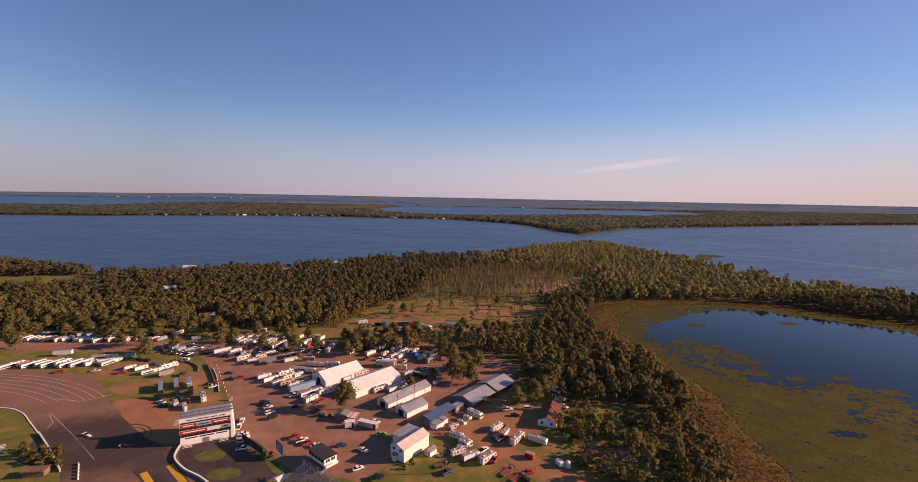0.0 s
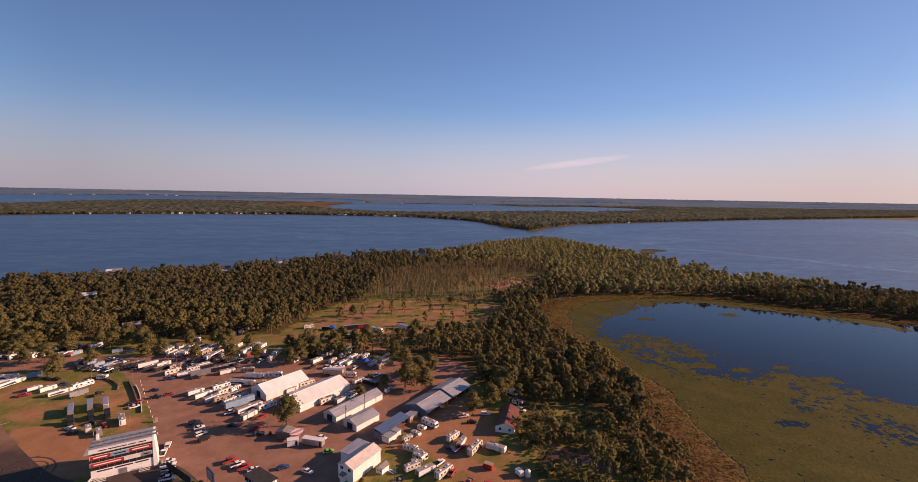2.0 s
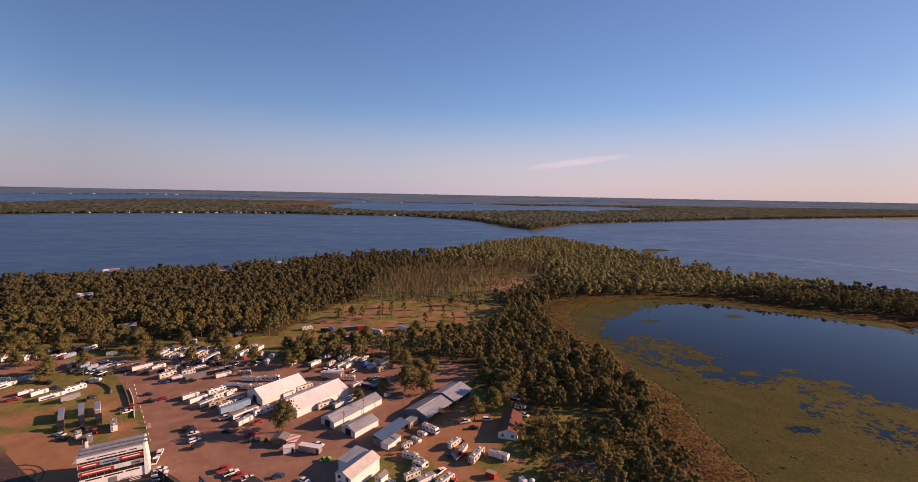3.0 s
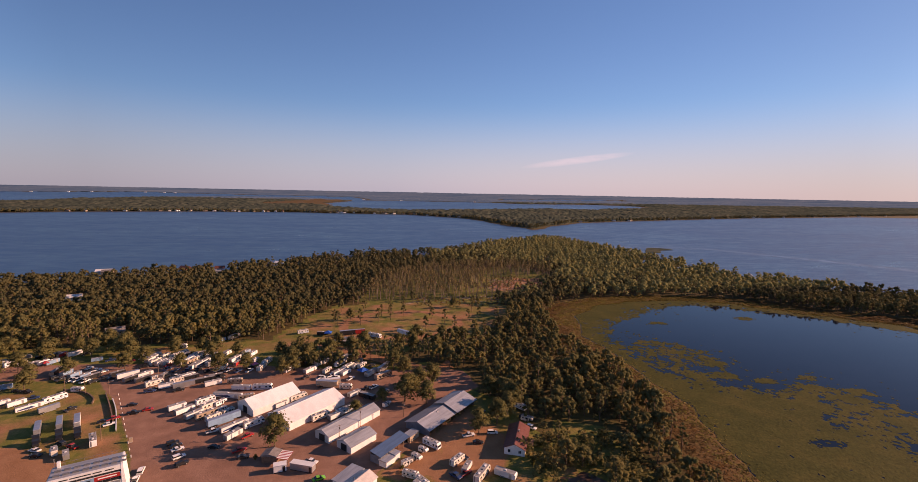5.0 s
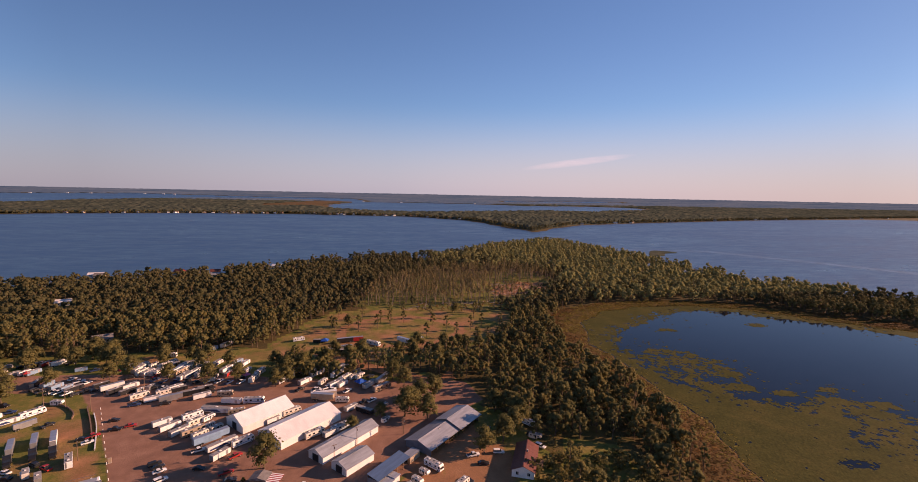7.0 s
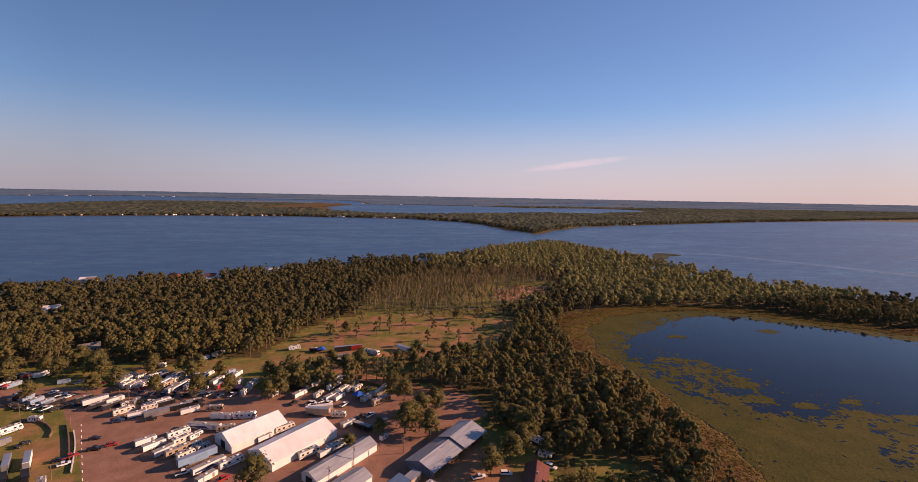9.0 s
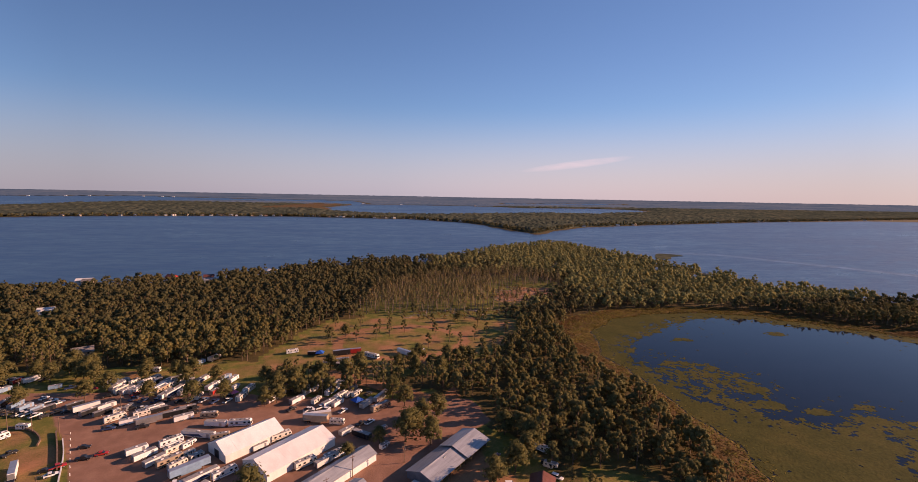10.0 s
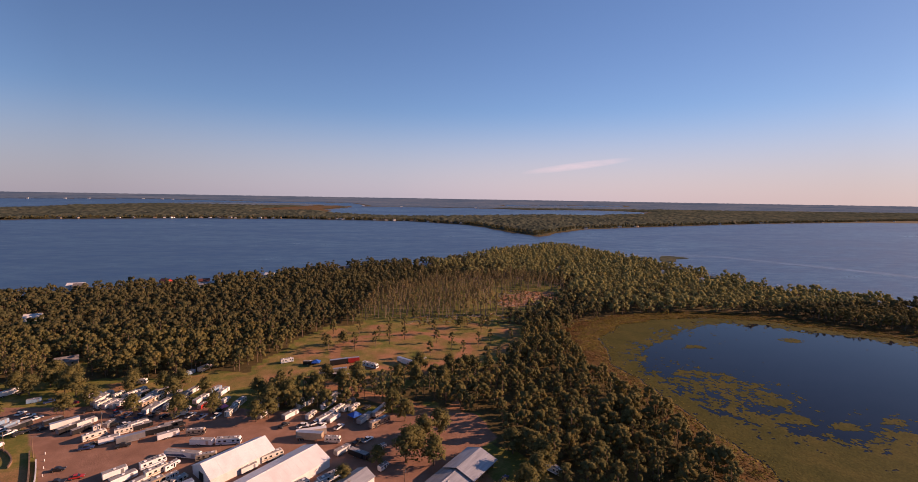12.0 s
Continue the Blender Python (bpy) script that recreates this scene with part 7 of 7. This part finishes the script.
def paving(name, points, z, mat, label, category, thick=0.05, flow=True):
    bm = bmesh.new()
    line = smoothed(points) if flow else [Vector((*p, 0)) for p in points]
    f = bm.faces.new([bm.verts.new((p.x, p.y, z)) for p in line])
    if f.normal.z < 0:
        f.normal_flip()
    r = bmesh.ops.extrude_face_region(bm, geom=[f])
    bmesh.ops.translate(bm, verts=[v for v in r["geom"] if isinstance(v, bmesh.types.BMVert)], vec=(0, 0, thick))
    bmesh.ops.recalc_face_normals(bm, faces=bm.faces)
    bmesh.ops.triangulate(bm, faces=bm.faces)
    me = bpy.data.meshes.new(name)
    bm.to_mesh(me)
    bm.free()
    me.materials.append(mat)
    return tagged(new(name, me), label, category, kind="structure")


def ribbon(points, width, z0, z1):
    """A strip or low wall along a line."""
    bm = bmesh.new()
    rows = []
    for i, p in enumerate(points):
        d = (points[min(i + 1, len(points) - 1)] - points[max(i - 1, 0)]).normalized()
        s = Vector((-d.y, d.x, 0)) * width / 2
        rows.append([bm.verts.new((*(p + s).xy, z0)), bm.verts.new((*(p + s).xy, z1)), bm.verts.new((*(p - s).xy, z1)), bm.verts.new((*(p - s).xy, z0))])
    for a, b in zip(rows, rows[1:]):
        for k in range(4):
            bm.faces.new((a[k], a[(k + 1) % 4], b[(k + 1) % 4], b[k]))
    bm.faces.new(rows[0]), bm.faces.new(rows[-1][::-1])
    bmesh.ops.recalc_face_normals(bm, faces=bm.faces)
    return bm


def track_material():
    m, n, l, b = material("race_track_asphalt", (0.1, 0.07, 0.06), 0.85, 0.0, 0.2)
    where = n.new("ShaderNodeTexCoord").outputs["Object"]
    big = noise_node(n, l, 0.05, 5.0, 0.6, where)
    fine = noise_node(n, l, 0.9, 5.0, 0.7, where)
    base = mix(n, l, 0.6, ramp(n, l, big, [(0.3, (0.185, 0.104, 0.070)), (0.7, (0.245, 0.138, 0.092))]), ramp(n, l, fine, [(0.3, (0.8, 0.8, 0.8)), (0.7, (1.1, 1.1, 1.1))]), "MULTIPLY")
    # rubber laid down where cars spin their wheels before a run
    mp = n.new("ShaderNodeMapping")
    mp.inputs["Location"].default_value = (146, -184, 0)
    l.new(where, mp.inputs["Vector"])
    mp2 = n.new("ShaderNodeMapping")
    mp2.inputs["Rotation"].default_value = (0, 0, radians(40))
    mp2.inputs["Scale"].default_value = (1 / 50, 1 / 32, 0)
    l.new(mp.outputs[0], mp2.inputs["Vector"])
    ln = n.new("ShaderNodeVectorMath")
    ln.operation = "LENGTH"
    l.new(mp2.outputs[0], ln.inputs[0])
    add = n.new("ShaderNodeMath")
    add.operation = "MULTIPLY_ADD"
    l.new(noise_node(n, l, 0.12, 5.0, 0.65, where), add.inputs[0])
    add.inputs[1].default_value = 0.7
    l.new(ln.outputs["Value"], add.inputs[2])
    rub = ramp(n, l, add.outputs[0], [(0.95, (0.95, 0.95, 0.95)), (1.0, (0.9, 0.9, 0.9)), (1.0, (0, 0, 0))])
    r2 = n.new("ShaderNodeMapRange")
    r2.inputs["From Min"].default_value, r2.inputs["From Max"].default_value = 1.45, 0.95
    l.new(add.outputs[0], r2.inputs["Value"])
    l.new(mix(n, l, r2.outputs[0], base, mix(n, l, 0.6, (0.066, 0.044, 0.035), ramp(n, l, fine, [(0.3, (0.7, 0.7, 0.7)), (0.7, (1.3, 1.3, 1.3))]), "MULTIPLY")), b.inputs["Base Color"])
    bump(n, l, b, fine, 0.3, 0.03)
    return m


TRACK = track_material()
track = paving("race_track", [(-420, 272), (-330, 272), (-264, 270), (-217, 262), (-191, 249), (-168, 224), (-130, 190), (-109, 178), (-105, 170), (-98, 163), (-86, 155), (-60, 130), (-30, 80),
                              (-80, 60), (-120, 128), (-145, 164), (-174, 190), (-203, 213), (-222, 218), (-300, 222), (-420, 222)], 0.0, TRACK, "brown-grey asphalt race track darkened by tyre rubber", "track")
ARC = (-262, 118)
for i, r in enumerate((122.5, 126.5, 130.5, 134.5, 138.5, 142)):
    a0, a1 = 103, (58, 57.5, 54, 53, 52, 52)[i]
    pts = [Vector((ARC[0] + r * math.cos(radians(a)), ARC[1] + r * math.sin(radians(a)), 0)) for a in np.linspace(a0, a1, 40)]
    part("painted_lane_line", ribbon(pts, 0.28, 0.05, 0.062), PAINT_LINE, track)
part("painted_cross_line", ribbon([Vector((-196, 227, 0)), Vector((-182, 224, 0)), Vector((-172, 232, 0))], 0.3, 0.05, 0.064), PAINT_LINE, track)
part("painted_edge_line", ribbon([Vector((-186, 211, 0)), Vector((-162, 192, 0)), Vector((-138, 172, 0))], 0.25, 0.05, 0.063), PAINT_LINE, track)
part("painted_edge_line", ribbon([Vector((-188, 212, 0)), Vector((-178, 202, 0)), Vector((-176, 196, 0))], 0.25, 0.05, 0.065), PAINT_LINE, track)
part("start_lane_line", ribbon([Vector((-105.9, 167.3, 0)), Vector((-95.4, 157, 0)), Vector((-70, 131, 0))], 2.4, 0.05, 0.066), YELLOW, track, "wide yellow painted lane line")
part("start_lane_line", ribbon([Vector((-113, 162.5, 0)), Vector((-103, 152.5, 0)), Vector((-78, 127, 0))], 2.4, 0.05, 0.067), YELLOW, track, "wide yellow painted lane line")
part("launch_pad", ribbon([Vector((-121, 174, 0)), Vector((-100, 156, 0)), Vector((-70, 122, 0))], 12.0, 0.05, 0.0562), RUBBERED, track, "black rubbered launch pad")
mark_rng = random.Random(5)
for i in range(44):
    cx0, cy0, r = -151 + mark_rng.uniform(-14, 14), 184 + mark_rng.uniform(-8, 9), mark_rng.uniform(4, 14)
    a0 = mark_rng.uniform(0, 360)
    pts = [Vector((cx0 + r * math.cos(radians(a)), cy0 + r * 0.9 * math.sin(radians(a)), 0)) for a in np.linspace(a0, a0 + mark_rng.uniform(70, 220), 24)]
    part("tyre_mark", ribbon(pts, mark_rng.uniform(0.25, 0.6), 0.05, 0.07 + i * 0.0012), RUBBERED, track)
apron = paving("tower_apron", [(-107, 179), (-98, 186), (-84, 188), (-68, 173), (-62, 160), (-72, 150), (-86, 157.5), (-97, 164.5), (-104, 171)], 0.0, RUBBERED, "dark asphalt apron in front of the tower", "apron", 0.06)
for cx0, cy0, rx, ry in ((-93, 173.5, 6.0, 4.2), (-82, 161, 6.5, 4.0)):
    paving("grass_island", [(cx0 + rx * math.cos(a), cy0 + ry * math.sin(a)) for a in np.linspace(0, 2 * math.pi, 9)[:-1]], 0.06, GRASS_PATCH, "oval mown grass island in the asphalt", "grass", 0.05)
paving("grass_bank", [(-86, 186), (-80, 184), (-68, 173), (-58, 163), (-62, 160), (-72, 172)], 0.05, GRASS_PATCH, "grass bank behind the windscreen fence", "grass", 0.06)


def low_wall(label, points, width, tall, mat, name="concrete_wall", category="wall", step=6):
    w = thing(name, label, category)
    line = smoothed(points, step, False)
    part("wall_body", ribbon(line, width, 0, tall), mat, w)
    part("coping", ribbon(line, width + 0.12, tall, tall + 0.08), WHITE if mat is CONCRETE else mat, w)
    return w


low_wall("white concrete pit wall curving round the apron", [(-109, 181), (-108, 176), (-105.5, 170.5), (-98, 163.5), (-87, 156.5), (-70, 141)], 0.5, 0.95, CONCRETE)
low_wall("concrete barrier wall along the infield grass", [(-176, 192), (-160, 178), (-144.5, 163.5)], 0.5, 1.1, CONCRETE)
low_wall("white kerb line along the infield grass", [(-300, 222), (-222, 218), (-203, 213.5), (-188, 202), (-176, 192)], 0.4, 0.12, CONCRETE)
low_wall("curved timber retaining wall in the grass", [(-168, 282), (-156, 278), (-147, 270), (-144, 264)], 0.4, 0.9, TIMBER, "retaining_wall")
low_wall("long low retaining wall beside the lot", [(-144, 275), (-134, 260), (-124, 244)], 0.4, 1.0, TIMBER, "retaining_wall")
low_wall("low concrete wall beside the lot", [(-137, 268), (-128, 254), (-118, 235)], 0.3, 0.8, CONCRETE, "retaining_wall")
low_wall("white curved ramp wall behind the tower", [(-113, 203), (-108, 209), (-107, 214)], 0.3, 1.0, WHITE, "ramp_wall")

paving("ramp", [(-124, 204), (-110, 212), (-104, 214), (-103, 211), (-112, 203), (-122, 198)], 0.02, CONCRETE, "pale concrete ramp behind the tower", "ramp", 0.05, False)
for i in range(12):
    f = i / 11
    post = thing("marker_post", "short white marker post at the lot edge", "post", heading(-137 + 36 * f, 273 - 60 * f, 0), "marker posts")
    part("post", cylinder(0, 0, 0.5, 0.14, 1.0, "z", 8), WHITE, post)
    part("foot", cylinder(0, 0, 0.04, 0.25, 0.08, "z", 8), CONCRETE, post)


def tall_pole(x, y, h, label, lamp=False, name="utility_pole"):
    p = thing(name, label, "pole", heading(x, y, 30), "poles")
    bm = bmesh.new()
    bmesh.ops.create_cone(bm, cap_ends=True, segments=8, radius1=0.17, radius2=0.10, depth=h, matrix=Matrix.Translation((0, 0, h / 2)))
    part("shaft", bm, TIMBER, p)
    if lamp:
        part("arm", boxed(-0.05, 1.8, -0.05, 0.05, h - 0.5, h - 0.4), STEEL, p)
        part("lamp_head", boxed(1.4, 2.1, -0.2, 0.2, h - 0.62, h - 0.5), SILVER, p)
    else:
        part("crossarm", boxed(-1.1, 1.1, -0.07, 0.07, h - 0.9, h - 0.75), TIMBER, p)
        part("transformer", cylinder(0.28, 0, h - 2.0, 0.22, 0.8, "z", 10), STEEL, p)


for x, y, h in ((-162, 274, 12), (-184, 312, 11), (-33, 300, 10), (-126, 291, 10), (-20, 213, 9), (-12, 226, 9), (2, 160, 10), (8, 233, 8)):
    tall_pole(x, y, h, "tall weathered wooden utility pole")
for x, y, h in ((-154, 276, 9), (-140, 271, 9), (-61, 222, 8), (-120, 228, 8)):
    tall_pole(x, y, h, "wooden lamp pole with one arm", True, "lamp_pole")
box_cab = thing("junction_cabinet", "tan electrical cabinet beside the lot", "cabinet", heading(-107, 225, 25))
part("body", boxed(-0.6, 0.6, -0.4, 0.4, 0.1, 2.0, bevel=0.04), TAN, box_cab)
part("plinth", boxed(-0.7, 0.7, -0.5, 0.5, 0, 0.1), CONCRETE, box_cab)


def dragster(x, y, degrees, paint, label):
    d = thing("race_car", label, "race car", heading(x, y, degrees), "race cars")
    part("body", prism([(-1.6, 0.3), (2.4, 0.25), (2.5, 0.45), (0.6, 0.75), (-1.5, 0.9)], -0.55, 0.55), paint, d)
    part("cockpit", prism([(-0.9, 0.8), (0.3, 0.75), (-0.1, 1.25), (-0.7, 1.3)], -0.4, 0.4), GLASS, d)
    part("rear_wing", boxed(-1.9, -1.4, -0.9, 0.9, 1.1, 1.18), WHITE, d)
    for px0, r in ((-1.2, 0.42), (1.6, 0.32)):
        for py0 in (-0.78, 0.78):
            wheel(d, px0, py0, r, 0.35)


dragster(-154, 190, -20, WHITE, "white and red race car on the rubbered track")
dragster(-132, 181, 20, RED, "red race car waiting on the track")
for i in range(5):
    a = thing("traffic_barrel", "white plastic barrier beside the track", "barrier", heading(-141 + i * 1.6, 168 - i * 2.2, -50), "track barriers")
    part("body", prism([(-0.9, 0), (0.9, 0), (0.7, 0.8), (-0.7, 0.8)], -0.25, 0.25), WHITE, a)
    part("cap", boxed(-0.7, 0.7, -0.15, 0.15, 0.8, 0.86), WHITE, a)
hut = thing("wooden_viewing_hut", "brown weathered timber hut behind the wall", "hut", heading(-152, 162, 8))
part("body", boxed(-3.6, 3.6, -1.8, 1.8, 0, 2.2), TIMBER, hut)
part("roof", boxed(-3.9, 3.9, -2.2, 2.2, 2.2, 2.4), TIMBER, hut)
for i in range(8):
    part("rail_slat", boxed(-3.8 + i * 1.0, -3.65 + i * 1.0, -2.2, -2.1, 2.4, 3.3), TIMBER, hut)
seat = thing("small_bleacher", "white metal bleacher on the infield grass", "bleacher", heading(-182, 177, 30), "small bleachers")
for i in range(6):
    part("seat_plank", boxed(-4, 4, -1.5 + i * 0.6, -1.15 + i * 0.6, 0.4 + 0.3 * i, 0.48 + 0.3 * i), WHITE, seat)
for x in (-3.8, 0, 3.7):
    part("frame", prism([(x, 0), (x + 0.1, 0), (x + 0.1, 0.35), (x, 0.35)], -1.6, 2.0), STEEL, seat)
# gear parked beside the tower
for i in range(5):
    park(("car_white", "pickup_white", "suv_white", "car_black", "pickup_white")[i], -86.5 + 1.2 * i, 190 - 3.0 * i, 15)

# a muddy pool in the wet hollow
PUDDLE = worn("muddy_water", (0.085, 0.05, 0.032), 0.4, scale=0.25, spread=0.45, specular=0.3)
paving("puddle", [(61, 174), (66, 179), (71, 178), (76, 181), (81, 176), (85, 171), (91, 168), (92, 162), (87, 159), (83, 163), (79, 168), (73, 167), (68, 170), (64, 169)], -0.02, PUDDLE, "shallow brown muddy pool in the wet grass", "pool", 0.05)

# a boat's wake and a low sandbar on the lake
WAKE = worn("wake_foam", (0.07, 0.125, 0.21), 0.45, scale=0.05, spread=0.6, specular=1.0)
me = bpy.data.meshes.new("boat_wake")
bm = ribbon(smoothed([(465, 904), (519, 890), (637, 866), (695, 781), (744, 708), (780, 641), (830, 540)], 8, False), 24.0, -1.32, -1.27)
bm.to_mesh(me)
bm.free()
me.materials.append(WAKE)
tagged(new("boat_wake", me), "long pale boat wake across the lake", "water", kind="structure")
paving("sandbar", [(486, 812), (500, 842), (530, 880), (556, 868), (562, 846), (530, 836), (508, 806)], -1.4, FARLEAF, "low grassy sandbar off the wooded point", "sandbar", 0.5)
